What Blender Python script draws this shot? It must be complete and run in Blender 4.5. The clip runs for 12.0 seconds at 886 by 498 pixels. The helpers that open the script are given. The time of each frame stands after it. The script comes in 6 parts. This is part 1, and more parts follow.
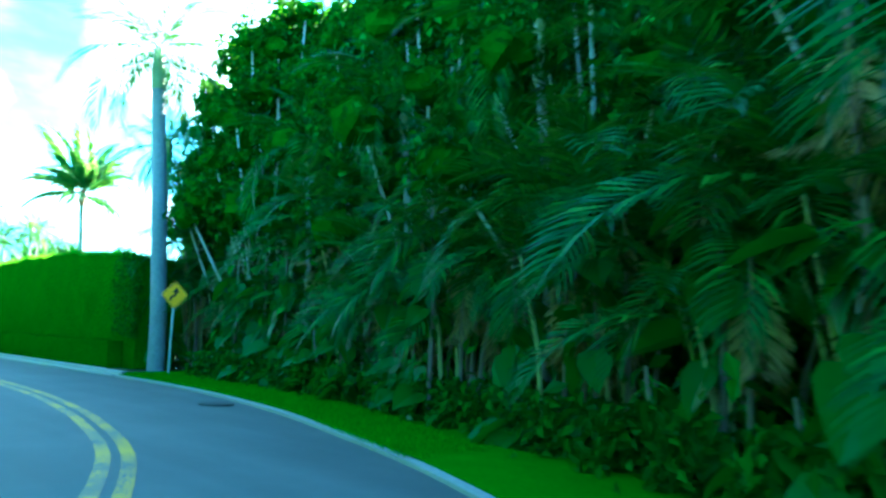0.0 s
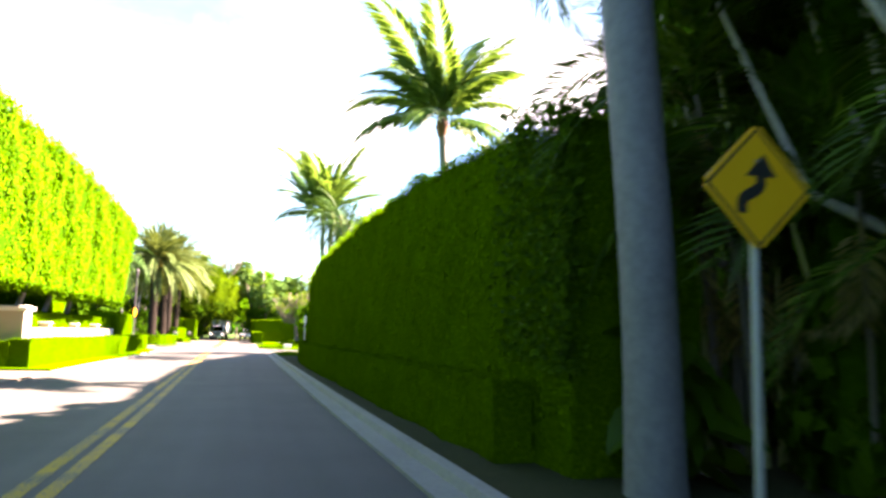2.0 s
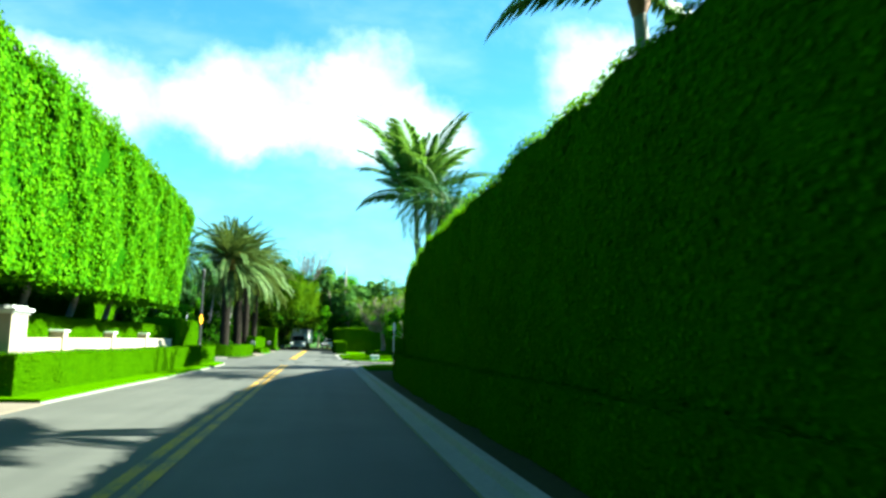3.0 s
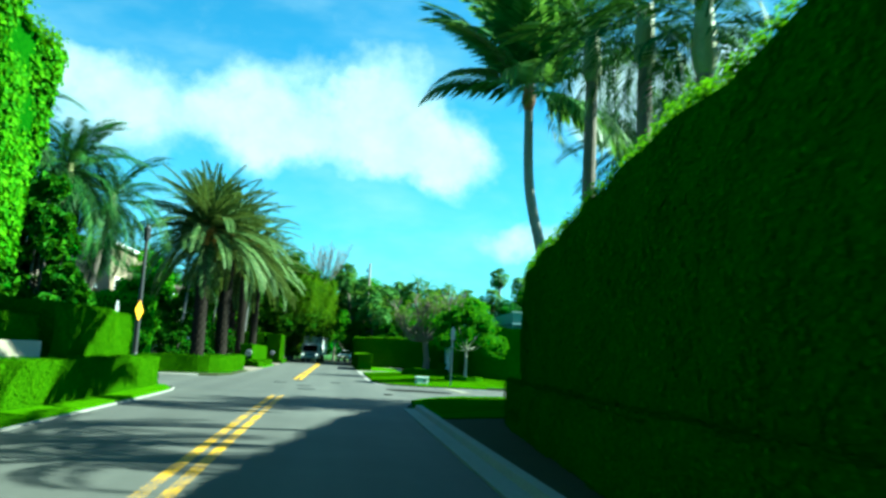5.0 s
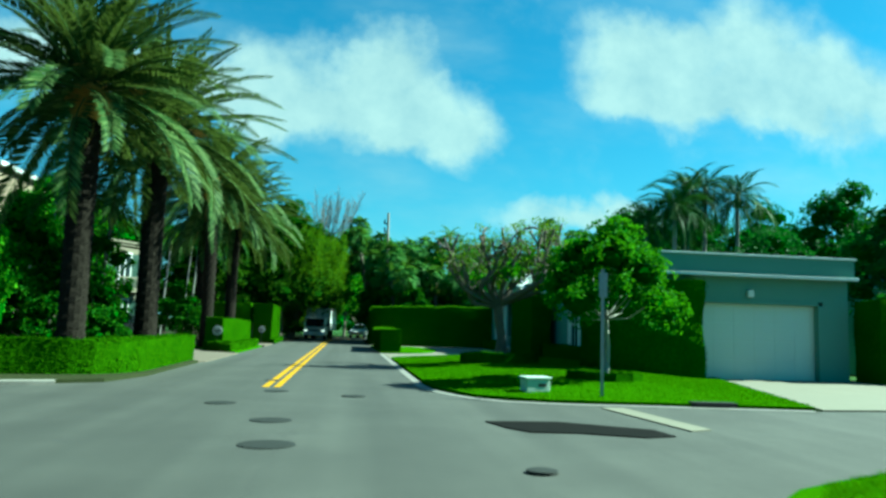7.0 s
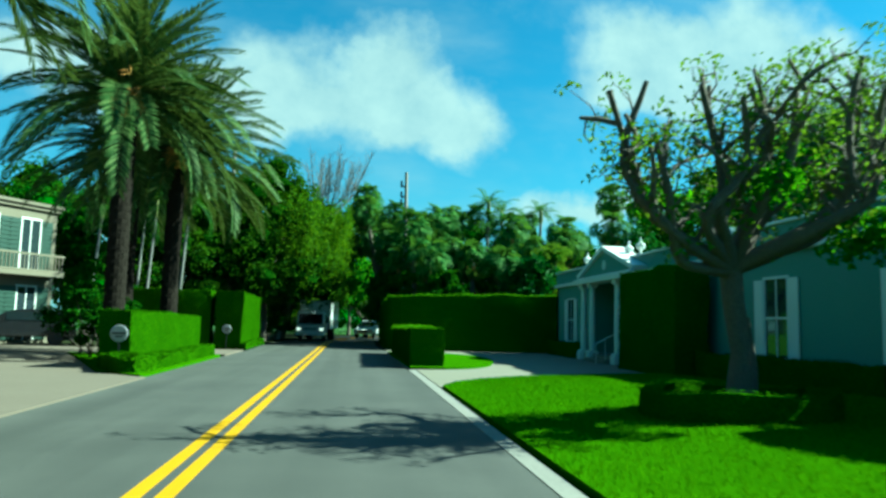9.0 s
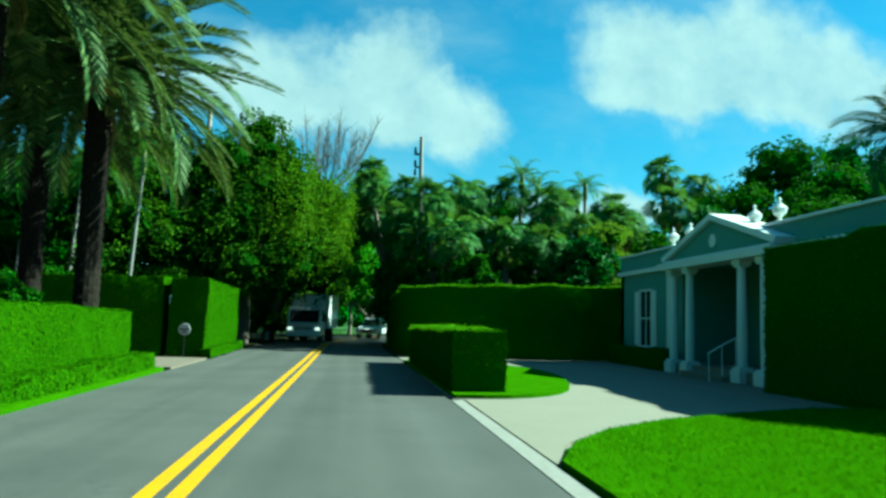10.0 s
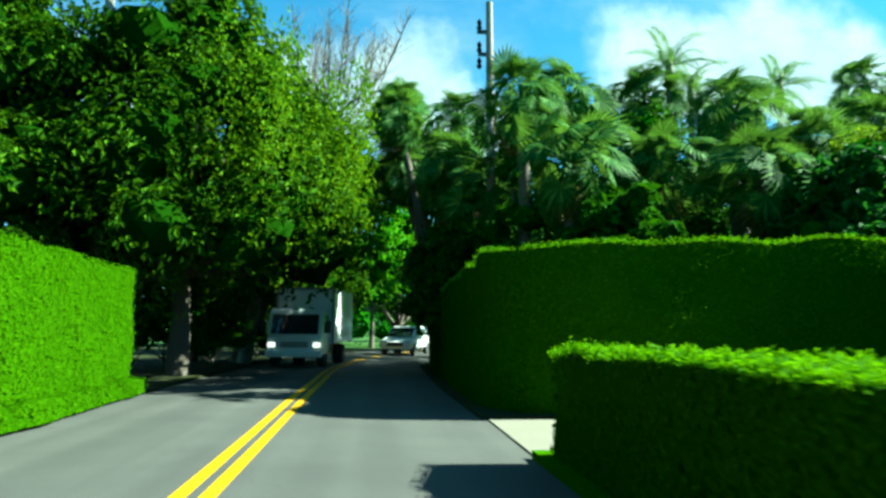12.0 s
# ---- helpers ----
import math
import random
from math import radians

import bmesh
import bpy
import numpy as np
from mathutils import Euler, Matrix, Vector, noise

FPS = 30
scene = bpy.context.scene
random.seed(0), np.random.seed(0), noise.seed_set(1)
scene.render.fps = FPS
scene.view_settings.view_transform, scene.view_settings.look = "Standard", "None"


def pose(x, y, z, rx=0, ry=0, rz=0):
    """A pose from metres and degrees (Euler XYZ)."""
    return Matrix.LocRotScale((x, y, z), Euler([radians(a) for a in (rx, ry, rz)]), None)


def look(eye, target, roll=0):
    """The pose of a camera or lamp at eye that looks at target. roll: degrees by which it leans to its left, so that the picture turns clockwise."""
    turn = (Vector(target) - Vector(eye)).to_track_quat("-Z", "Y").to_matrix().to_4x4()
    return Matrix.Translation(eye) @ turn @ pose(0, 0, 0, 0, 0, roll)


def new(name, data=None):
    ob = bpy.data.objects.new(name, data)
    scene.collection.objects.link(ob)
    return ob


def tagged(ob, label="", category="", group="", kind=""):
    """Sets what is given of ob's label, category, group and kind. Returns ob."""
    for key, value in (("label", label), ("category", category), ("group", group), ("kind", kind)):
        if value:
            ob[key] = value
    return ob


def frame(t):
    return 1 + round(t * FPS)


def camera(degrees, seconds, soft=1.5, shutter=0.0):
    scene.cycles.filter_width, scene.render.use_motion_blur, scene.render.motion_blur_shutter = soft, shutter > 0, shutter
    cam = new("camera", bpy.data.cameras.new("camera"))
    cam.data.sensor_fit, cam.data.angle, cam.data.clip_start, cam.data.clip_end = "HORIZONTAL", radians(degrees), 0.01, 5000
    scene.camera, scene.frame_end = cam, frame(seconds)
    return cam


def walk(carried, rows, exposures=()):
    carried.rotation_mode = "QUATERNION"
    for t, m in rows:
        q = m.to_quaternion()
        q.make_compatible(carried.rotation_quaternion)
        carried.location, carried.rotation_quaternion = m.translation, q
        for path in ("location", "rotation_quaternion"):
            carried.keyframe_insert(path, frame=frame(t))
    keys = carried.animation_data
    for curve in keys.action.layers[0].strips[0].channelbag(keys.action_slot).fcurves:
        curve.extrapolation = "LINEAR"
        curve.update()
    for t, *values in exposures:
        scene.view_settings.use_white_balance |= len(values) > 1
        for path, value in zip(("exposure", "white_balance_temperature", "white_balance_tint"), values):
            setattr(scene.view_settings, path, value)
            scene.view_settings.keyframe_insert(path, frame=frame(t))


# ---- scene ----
# World: metres, the street runs along +y, sun from +x.
cam = camera(62.0, 12.0, soft=2.8, shutter=0.2)
PATH = [
    (0, 5.179, 15.200, 1.397, 6.91, -2.03, -43.96),
    (0.5, 7.401, 18.964, 1.400, 6.86, -1.61, -39.82),
    (1, 9.413, 23.239, 1.396, 6.45, -1.64, -32.88),
    (1.5, 10.819, 27.916, 1.404, 6.46, -1.44, -24.14),
    (2, 11.548, 32.792, 1.390, 6.75, -1.54, -15.38),
    (2.5, 11.730, 37.186, 1.410, 7.20, -1.61, -10.68),
    (3, 11.682, 41.526, 1.408, 7.23, -1.28, -9.26),
    (4.8, 11.392, 57.919, 1.401, 8.23, -2.58, -8.25),
    (5, 11.389, 59.765, 1.405, 8.26, -2.78, -8.18),
    (5.5, 11.355, 64.409, 1.409, 7.97, -2.21, -7.84),
    (6, 11.288, 69.254, 1.385, 7.19, -1.74, -7.79),
    (6.5, 11.309, 73.750, 1.406, 6.76, -1.60, -7.25),
    (7, 11.268, 78.358, 1.391, 6.14, -1.74, -7.44),
    (7.2, 11.141, 80.027, 1.397, 5.99, -1.53, -7.65),
    (8.8, 11.267, 92.909, 1.399, 5.77, -1.30, -6.99),
    (9, 11.219, 94.630, 1.400, 5.82, -1.36, -7.10),
    (9.5, 11.170, 98.993, 1.397, 5.91, -1.18, -6.74),
    (10, 11.129, 103.696, 1.405, 5.68, -1.50, -7.07),
    (10.5, 11.119, 107.990, 1.399, 5.79, -1.72, -6.91),
    (11, 11.134, 112.630, 1.364, 6.09, -1.11, -6.37),
    (11.5, 11.170, 116.972, 1.385, 6.05, -0.56, -5.78),
    (12, 11.218, 121.257, 1.410, 6.22, -0.40, -5.28),
]
EXPOSURES = [
    (0.0, 5.80, 5100, -13), (0.5, 6.22, 5600, -10), (1.0, 6.08, 7000, 24), (1.5, 5.55, 8300, 46), (2.0, 4.42, 8500, 44), (2.4, 3.35, 7400, 10),
    (3.0, 3.05, 6400, -12), (5.0, 2.65, 5600, -30), (5.6, 2.50, 5450, -33), (6.2, 2.22, 5450, -34), (7.0, 2.02, 5450, -36), (9.5, 2.02, 5450, -36), (11.0, 2.10, 5400, -34), (12.0, 2.60, 5900, -23),
]
walk(cam, [(t, pose(x, y, z, 90 + p, r, h)) for t, x, y, z, p, r, h in PATH], EXPOSURES)

# ---- light ----
SUN_EL, SUN_AZ = radians(40), radians(3)   # height, and angle from +x towards +y
sun = new("sun", bpy.data.lights.new("sun", "SUN"))
sun.data.energy, sun.data.angle, sun.data.color = 5.0, radians(0.55), (1.0, 0.95, 0.86)
sun.matrix_world = look((0, 0, 0), (-math.cos(SUN_EL) * math.cos(SUN_AZ), -math.cos(SUN_EL) * math.sin(SUN_AZ), -math.sin(SUN_EL)))
sun.location = (40, 60, 60)


class Nodes:
    """Short-hand for building a node tree."""

    def __init__(self, tree):
        self.t = tree
        self.t.nodes.clear()

    def add(self, kind, ins=None, operation=None, use_clamp=None, data_type=None, blend_type=None, feature=None, interpolation_type=None):
        n = self.t.nodes.new(kind)
        if data_type:
            n.data_type = data_type
        if operation:
            n.operation = operation
        if use_clamp:
            n.use_clamp = True
        if blend_type:
            n.blend_type = blend_type
        if feature:
            n.feature = feature
        if interpolation_type:
            n.interpolation_type = interpolation_type
        for k, v in (ins or {}).items():
            if isinstance(v, bpy.types.NodeSocket):
                self.t.links.new(v, n.inputs[k])
            else:
                n.inputs[k].default_value = v
        return n

    def math(self, op, a, b=0.0, c=0.0, clamp=False):
        return self.add("ShaderNodeMath", {0: a, 1: b, 2: c}, operation=op, use_clamp=clamp).outputs[0]

    def vec(self, op, a, b=(0, 0, 0)):
        return self.add("ShaderNodeVectorMath", {0: a, 1: b}, operation=op)

    def mix(self, f, a, b, mode="MIX"):
        n = self.add("ShaderNodeMix", data_type="RGBA", blend_type=mode)
        for k, v in ((0, f), (6, a), (7, b)):
            if isinstance(v, bpy.types.NodeSocket):
                self.t.links.new(v, n.inputs[k])
            else:
                n.inputs[k].default_value = v if k == 0 else (*v, 1.0)
        return n.outputs[2]

    def ramp(self, f, stops):
        n = self.add("ShaderNodeValToRGB", {0: f})
        e = n.color_ramp.elements
        while len(e) < len(stops):
            e.new(0.5)
        for el, (p, c) in zip(e, stops):
            el.position, el.color = p, (*c, 1.0)
        return n.outputs[0]

    def noise(self, vec, scale, detail=4.0, rough=0.55):
        return self.add("ShaderNodeTexNoise", {"Vector": vec, "Scale": scale, "Detail": detail, "Roughness": rough}).outputs[0]


# sky with the fair-weather cumulus banks ahead of the street
world = bpy.data.worlds.new("sky")
world.use_nodes = True
scene.world = world
w = Nodes(world.node_tree)
sky = w.add("ShaderNodeTexSky")
sky.sky_type, sky.sun_disc, sky.sun_elevation, sky.sun_rotation = "NISHITA", False, SUN_EL, radians(90) - SUN_AZ
sky.air_density, sky.dust_density, sky.ozone_density = 1.0, 0.4, 2.2
direction = w.add("ShaderNodeTexCoord").outputs["Generated"]
xyz = w.add("ShaderNodeSeparateXYZ", {0: direction})
ahead = w.math("MAXIMUM", xyz.outputs[1], 0.05)
plane = w.add("ShaderNodeCombineXYZ", {0: w.math("DIVIDE", xyz.outputs[0], ahead), 1: w.math("DIVIDE", xyz.outputs[2], ahead)}).outputs[0]
wob = w.vec("SCALE", w.vec("SUBTRACT", w.add("ShaderNodeTexNoise", {"Vector": plane, "Scale": 9.0, "Detail": 6.0, "Roughness": 0.6}).outputs[1], (0.5, 0.5, 0.5)).outputs[0])
wob.inputs[3].default_value = 0.12
warped = w.vec("ADD", plane, wob.outputs[0]).outputs[0]
BLOBS = [(-0.10, 0.33, 0.15, 0.085), (0.05, 0.345, 0.10, 0.10), (0.0, 0.28, 0.22, 0.06), (0.14, 0.29, 0.08, 0.08), (-0.30, 0.32, 0.17, 0.08),
         (-0.48, 0.36, 0.16, 0.06), (0.40, 0.40, 0.14, 0.095), (0.58, 0.42, 0.18, 0.12), (0.50, 0.34, 0.24, 0.055), (0.75, 0.36, 0.17, 0.10),
         (0.34, 0.16, 0.18, 0.035), (-0.7, 0.3, 0.22, 0.09), (1.1, 0.5, 0.25, 0.15), (-1.2, 0.55, 0.4, 0.15)]
cover = 0.0
for cx, cz, rx, rz in BLOBS:
    q = w.vec("MULTIPLY", w.vec("SUBTRACT", warped, (cx, cz, 0)).outputs[0], (1 / rx, 1 / rz, 0)).outputs[0]
    blob = w.math("SUBTRACT", 1.0, w.vec("LENGTH", q).outputs["Value"], clamp=True)
    cover = blob if cover == 0.0 else w.math("ADD", cover, blob)
fluff = w.noise(plane, 10.0, 8.0, 0.6)
veil = w.noise(w.vec("MULTIPLY", plane, (3.0, 7.0, 1.0)).outputs[0], 1.0, 5.0, 0.55)
cover = w.math("ADD", cover, w.math("MULTIPLY_ADD", fluff, 0.8, -0.46))
front = w.math("GREATER_THAN", xyz.outputs[1], 0.05)
soft_cover = w.add("ShaderNodeMapRange", {0: cover, 1: -0.12, 2: 0.75, 3: 0.0, 4: 0.84}, interpolation_type="SMOOTHSTEP").outputs[0]
veil = w.add("ShaderNodeMapRange", {0: veil, 1: 0.4, 2: 0.75, 3: 0.0, 4: 0.28}, interpolation_type="SMOOTHSTEP").outputs[0]
soft_cover = w.math("MULTIPLY", w.math("MAXIMUM", soft_cover, veil), front)
haze = w.add("ShaderNodeMapRange", {0: xyz.outputs[2], 1: 0.0, 2: 0.32, 3: 0.4, 4: 0.0}).outputs[0]
SKY = 0.0505
blue = w.mix(1.0, sky.outputs[0], (0.33, 0.71, 0.82), "MULTIPLY")
blue = w.mix(haze, blue, (1.52, 2.9, 3.56))
white = w.mix(w.add("ShaderNodeMapRange", {0: fluff, 1: 0.35, 2: 0.62}).outputs[0], (3.05, 3.63, 3.96), (4.1, 4.5, 4.55))
clouds = w.mix(soft_cover, blue, white)
out = w.add("ShaderNodeBackground", {"Color": clouds, "Strength": SKY})
w.add("ShaderNodeOutputWorld", {0: out.outputs[0]})

# ---- materials ----
def material(name):
    m = bpy.data.materials.new(name)
    m.use_nodes = True
    return m, Nodes(m.node_tree)


def finish(n, color, rough, bump=None, strength=0.3, dist=0.02, metal=0.0, spec=0.5, coat=0.0):
    ins = {"Base Color": color if isinstance(color, bpy.types.NodeSocket) else (*color, 1.0), "Roughness": rough, "Metallic": metal, "Specular IOR Level": spec, "Coat Weight": coat}
    if bump is not None:
        ins["Normal"] = n.add("ShaderNodeBump", {"Strength": strength, "Distance": dist, "Height": bump}).outputs[0]
    p = n.add("ShaderNodeBsdfPrincipled", ins)
    n.add("ShaderNodeOutputMaterial", {0: p.outputs[0]})
    return p


def place(n):
    return n.add("ShaderNodeNewGeometry").outputs["Position"]


def mat_leaf(name, dark, mid, light, translucent=0.25, rough=0.5, patch=0.35, spec=0.05):
    """Leaves: each takes its own green; patches of older growth over metres."""
    m, n = material(name)
    geo = n.add("ShaderNodeNewGeometry")
    own = n.ramp(geo.outputs["Random Per Island"], [(0.0, dark), (0.5, mid), (1.0, light)])
    big = n.noise(geo.outputs["Position"], 0.9, 3.0)
    tint = n.mix(n.math("MULTIPLY", big, patch), own, tuple(0.55 * c for c in dark))
    p = n.add("ShaderNodeBsdfPrincipled", {"Base Color": tint, "Roughness": rough, "Specular IOR Level": spec})
    tr = n.add("ShaderNodeBsdfTranslucent", {"Color": n.mix(0.5, tint, (light[0] * 1.5, light[1] * 1.4, light[2] * 0.6))})
    n.add("ShaderNodeOutputMaterial", {0: n.add("ShaderNodeMixShader", {0: translucent, 1: p.outputs[0], 2: tr.outputs[0]}).outputs[0]})
    return m


def mat_plain(name, a, b, scale, rough, bump=0.2, dist=0.01, big=0.3, **kw):
    """Two tones mixed by fine grain and by broad stains."""
    m, n = material(name)
    pos = place(n)
    fine, broad = n.noise(pos, scale, 6.0, 0.65), n.noise(pos, scale * 0.06, 4.0)
    f = n.math("ADD", n.math("MULTIPLY", fine, 1 - big), n.math("MULTIPLY", broad, big))
    f = n.math("MULTIPLY_ADD", f, 2.2, -0.6, clamp=True)
    finish(n, n.mix(f, a, b), rough, fine, bump, dist, **kw)
    return m


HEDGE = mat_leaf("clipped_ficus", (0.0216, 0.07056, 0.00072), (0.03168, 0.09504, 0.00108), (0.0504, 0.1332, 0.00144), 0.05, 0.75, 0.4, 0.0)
RAISED = mat_leaf("raised_ficus", (0.022, 0.10, 0.001), (0.045, 0.165, 0.0015), (0.09, 0.25, 0.0025), 0.2, 0.65, 0.3, 0.02)
def mat_hedge_skin():
    """The close-clipped leaf surface of a hedge: leaf-sized mottling over broad patches of older and newer growth."""
    m, n = material("hedge_skin")
    pos = place(n)
    leaf = n.add("ShaderNodeTexVoronoi", {"Vector": pos, "Scale": 26.0})
    fine, broad = n.noise(pos, 60.0, 4.0, 0.7), n.noise(pos, 0.9, 4.0)
    f = n.math("ADD", n.math("MULTIPLY", leaf.outputs[0], 0.45), n.math("ADD", n.math("MULTIPLY", fine, 0.35), n.math("MULTIPLY", broad, 0.4)))
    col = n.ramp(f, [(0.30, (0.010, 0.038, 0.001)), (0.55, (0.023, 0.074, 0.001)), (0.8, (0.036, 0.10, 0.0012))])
    finish(n, col, 0.85, n.math("SUBTRACT", fine, leaf.outputs[0]), 0.7, 0.035, spec=0.0)
    return m


HEDGE_SKIN = mat_hedge_skin()
# dark greens that paint the shade inside loose hedges, crowns and woods
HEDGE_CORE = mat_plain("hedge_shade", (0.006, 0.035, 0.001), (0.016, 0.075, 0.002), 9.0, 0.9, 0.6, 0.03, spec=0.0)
TREE_LEAF = mat_leaf("tree_leaves", (0.009, 0.045, 0.002), (0.019, 0.082, 0.003), (0.050, 0.155, 0.004), 0.2, 0.65, 0.4, 0.02)
BRIGHT_LEAF = mat_leaf("fresh_leaves", (0.0165, 0.105, 0.00225), (0.0525, 0.2175, 0.003), (0.12, 0.33, 0.006), 0.35, 0.6, 0.25, 0.04)
# darker still: painted shade inside the street-tree crowns
TREE_CORE = mat_plain("crown_shade", (0.005, 0.020, 0.001), (0.011, 0.040, 0.0015), 9.0, 0.95, 0.6, 0.03, spec=0.0)
SHADE_LEAF = mat_leaf("shade_tree_leaves", (0.010, 0.036, 0.0015), (0.022, 0.068, 0.002), (0.070, 0.160, 0.004), 0.2, 0.65, 0.4, 0.02)
BED_LEAF = mat_leaf("bed_leaves", (0.0075, 0.034, 0.0018), (0.015, 0.061, 0.0025), (0.042, 0.122, 0.005), 0.2, 0.65, 0.4, 0.02)
# yellow-green above the tree leaves: sunlit tree edge put into vine colour
VINE_LEAF = mat_leaf("sunlit_vine_leaves", (0.026, 0.085, 0.002), (0.062, 0.150, 0.003), (0.130, 0.235, 0.006), 0.3, 0.6, 0.3, 0.03)
GARDEN_LEAF = mat_leaf("garden_leaves", (0.013, 0.078, 0.0018), (0.038, 0.16, 0.0024), (0.092, 0.255, 0.005), 0.3, 0.6, 0.3, 0.03)
# brighter than the hedge leaves: the sunlit top edge put into colour
RIM_SHOOTS = mat_leaf("sunlit_rim_shoots", (0.0375, 0.1275, 0.0015), (0.0675, 0.195, 0.00225), (0.1275, 0.3, 0.0045), 0.4, 0.6, 0.2, 0.02)
FAR_LEAF = mat_leaf("far_leaves", (0.0085, 0.051, 0.0085), (0.017, 0.08925, 0.01105), (0.03825, 0.1445, 0.017), 0.25, 0.55)
DRY_LEAF = mat_leaf("sparse_leaves", (0.03, 0.0975, 0.0045), (0.075, 0.1875, 0.0075), (0.18, 0.285, 0.0225), 0.35, 0.6)
COCO = mat_leaf("coconut_leaflets", (0.0144, 0.06, 0.0112), (0.036, 0.116, 0.02), (0.112, 0.216, 0.044), 0.35, 0.45, spec=0.12)
DATE = mat_leaf("date_leaflets", (0.019, 0.046, 0.011), (0.045, 0.091, 0.023), (0.135, 0.192, 0.062), 0.16, 0.55, spec=0.06)
DARK_PALM = mat_leaf("dark_fronds", (0.009, 0.038, 0.008), (0.019, 0.07, 0.012), (0.05, 0.12, 0.02), 0.12, 0.55, spec=0.06)
SABAL = mat_leaf("fan_leaflets", (0.0119, 0.05525, 0.0085), (0.0289, 0.1003, 0.0136), (0.102, 0.204, 0.03825), 0.25, 0.6, 0.35, 0.04)
DEAD_FROND = mat_leaf("dry_fronds", (0.102, 0.085, 0.034), (0.17, 0.136, 0.051), (0.255, 0.2125, 0.085), 0.2, 0.7)
ARECA = mat_leaf("areca_leaflets", (0.0085, 0.035, 0.004), (0.018, 0.066, 0.006), (0.078, 0.15, 0.012), 0.2, 0.45)
PHILO = mat_leaf("large_leaves", (0.005, 0.027, 0.002), (0.011, 0.053, 0.003), (0.075, 0.20, 0.008), 0.2, 0.45, spec=0.1)
GRASS = mat_leaf("grass_blades", (0.0245, 0.084, 0.0007), (0.049, 0.14, 0.00105), (0.084, 0.203, 0.0014), 0.25, 0.8, 0.2, 0.0)
LAWN = mat_plain("lawn", (0.021, 0.07, 0.0007), (0.049, 0.133, 0.00105), 30.0, 0.9, 0.8, 0.03, spec=0.0)
SOIL = mat_plain("soil", (0.016, 0.024, 0.0096), (0.036, 0.04, 0.016), 14.0, 0.95, 0.7, 0.03, spec=0.05)
GROUND = mat_plain("ground", (0.024, 0.064, 0.012), (0.048, 0.096, 0.024), 3.0, 0.95, 0.5, 0.04, spec=0.05)
CONCRETE = mat_plain("concrete", (0.1073, 0.0999, 0.07252), (0.1591, 0.148, 0.111), 18.0, 0.85, 0.25, 0.006)
KERB = mat_plain("kerb_concrete", (0.1105, 0.1062, 0.0935), (0.204, 0.1955, 0.1742), 14.0, 0.9, 0.3, 0.008)
DRIVE = mat_plain("drive_paving", (0.0851, 0.0666, 0.0481), (0.1221, 0.0999, 0.074), 12.0, 0.85, 0.2, 0.006)
STUCCO = mat_plain("pale_stucco", (0.288, 0.248, 0.176), (0.352, 0.304, 0.224), 25.0, 0.9, 0.3, 0.005)
CREAM = mat_plain("cream_stucco", (0.11, 0.09625, 0.066), (0.154, 0.1375, 0.099), 20.0, 0.9, 0.3, 0.005)
BEIGE = mat_plain("beige_render", (0.154, 0.1225, 0.0805), (0.189, 0.1505, 0.1015), 15.0, 0.9, 0.2, 0.005)
BLUE_WALL = mat_plain("blue_grey_render", (0.092, 0.190, 0.150), (0.124, 0.226, 0.182), 20.0, 0.85, 0.2, 0.004)
WHITE = mat_plain("white_paint", (0.5225, 0.5415, 0.513), (0.627, 0.646, 0.6175), 30.0, 0.5, 0.05, 0.002)
DOOR_WHITE = mat_plain("garage_door_paint", (0.43, 0.50, 0.445), (0.48, 0.55, 0.495), 22.0, 0.55, 0.05, 0.002)
BARK = mat_plain("bark", (0.068, 0.05525, 0.0425), (0.1445, 0.119, 0.0935), 26.0, 0.95, 0.8, 0.03)
PALE_BARK = mat_plain("pale_bark", (0.2, 0.19, 0.17), (0.36, 0.35, 0.31), 14.0, 0.9, 0.5, 0.02)
COCO_BARK = mat_plain("coconut_trunk", (0.10, 0.10, 0.09), (0.2, 0.2, 0.185), 9.0, 0.9, 0.4, 0.012)
ROYAL = mat_plain("grey_palm_trunk", (0.09, 0.09, 0.10), (0.17, 0.17, 0.185), 9.0, 0.85, 0.3, 0.01)
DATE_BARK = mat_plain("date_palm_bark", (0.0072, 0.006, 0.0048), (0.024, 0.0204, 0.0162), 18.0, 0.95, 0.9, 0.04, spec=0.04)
BOOT = mat_plain("orange_boots", (0.32, 0.15, 0.02), (0.50, 0.28, 0.05), 12.0, 0.8, 0.5, 0.02)
STALK = mat_plain("frond_stalk", (0.10, 0.13, 0.03), (0.20, 0.20, 0.06), 10.0, 0.5, 0.1, 0.004)
RUST = mat_plain("brown_leaf_sheath", (0.12, 0.045, 0.02), (0.2, 0.09, 0.04), 14.0, 0.8, 0.5, 0.02)
BLACK = mat_plain("black_metal", (0.012, 0.012, 0.013), (0.022, 0.022, 0.024), 20.0, 0.45, 0.1, 0.002)
GALV = mat_plain("galvanised_steel", (0.221, 0.2295, 0.2295), (0.323, 0.3315, 0.3315), 25.0, 0.55, 0.05, 0.002, metal=0.2)
IRON = mat_plain("cast_iron", (0.0112, 0.0128, 0.012), (0.0288, 0.0304, 0.0288), 30.0, 0.75, 0.6, 0.006, spec=0.2)
TIMBER = mat_plain("pole_timber", (0.16, 0.14, 0.12), (0.28, 0.25, 0.22), 20.0, 0.9, 0.4, 0.01)
SHUTTER = mat_plain("dark_green_paint", (0.008, 0.03, 0.02), (0.014, 0.045, 0.03), 20.0, 0.5, 0.1, 0.003)
DARK_PATCH = mat_plain("dark_patch", (0.003, 0.003, 0.003), (0.0085, 0.0085, 0.008), 3.0, 0.9, 0.4, 0.006, spec=0.05)
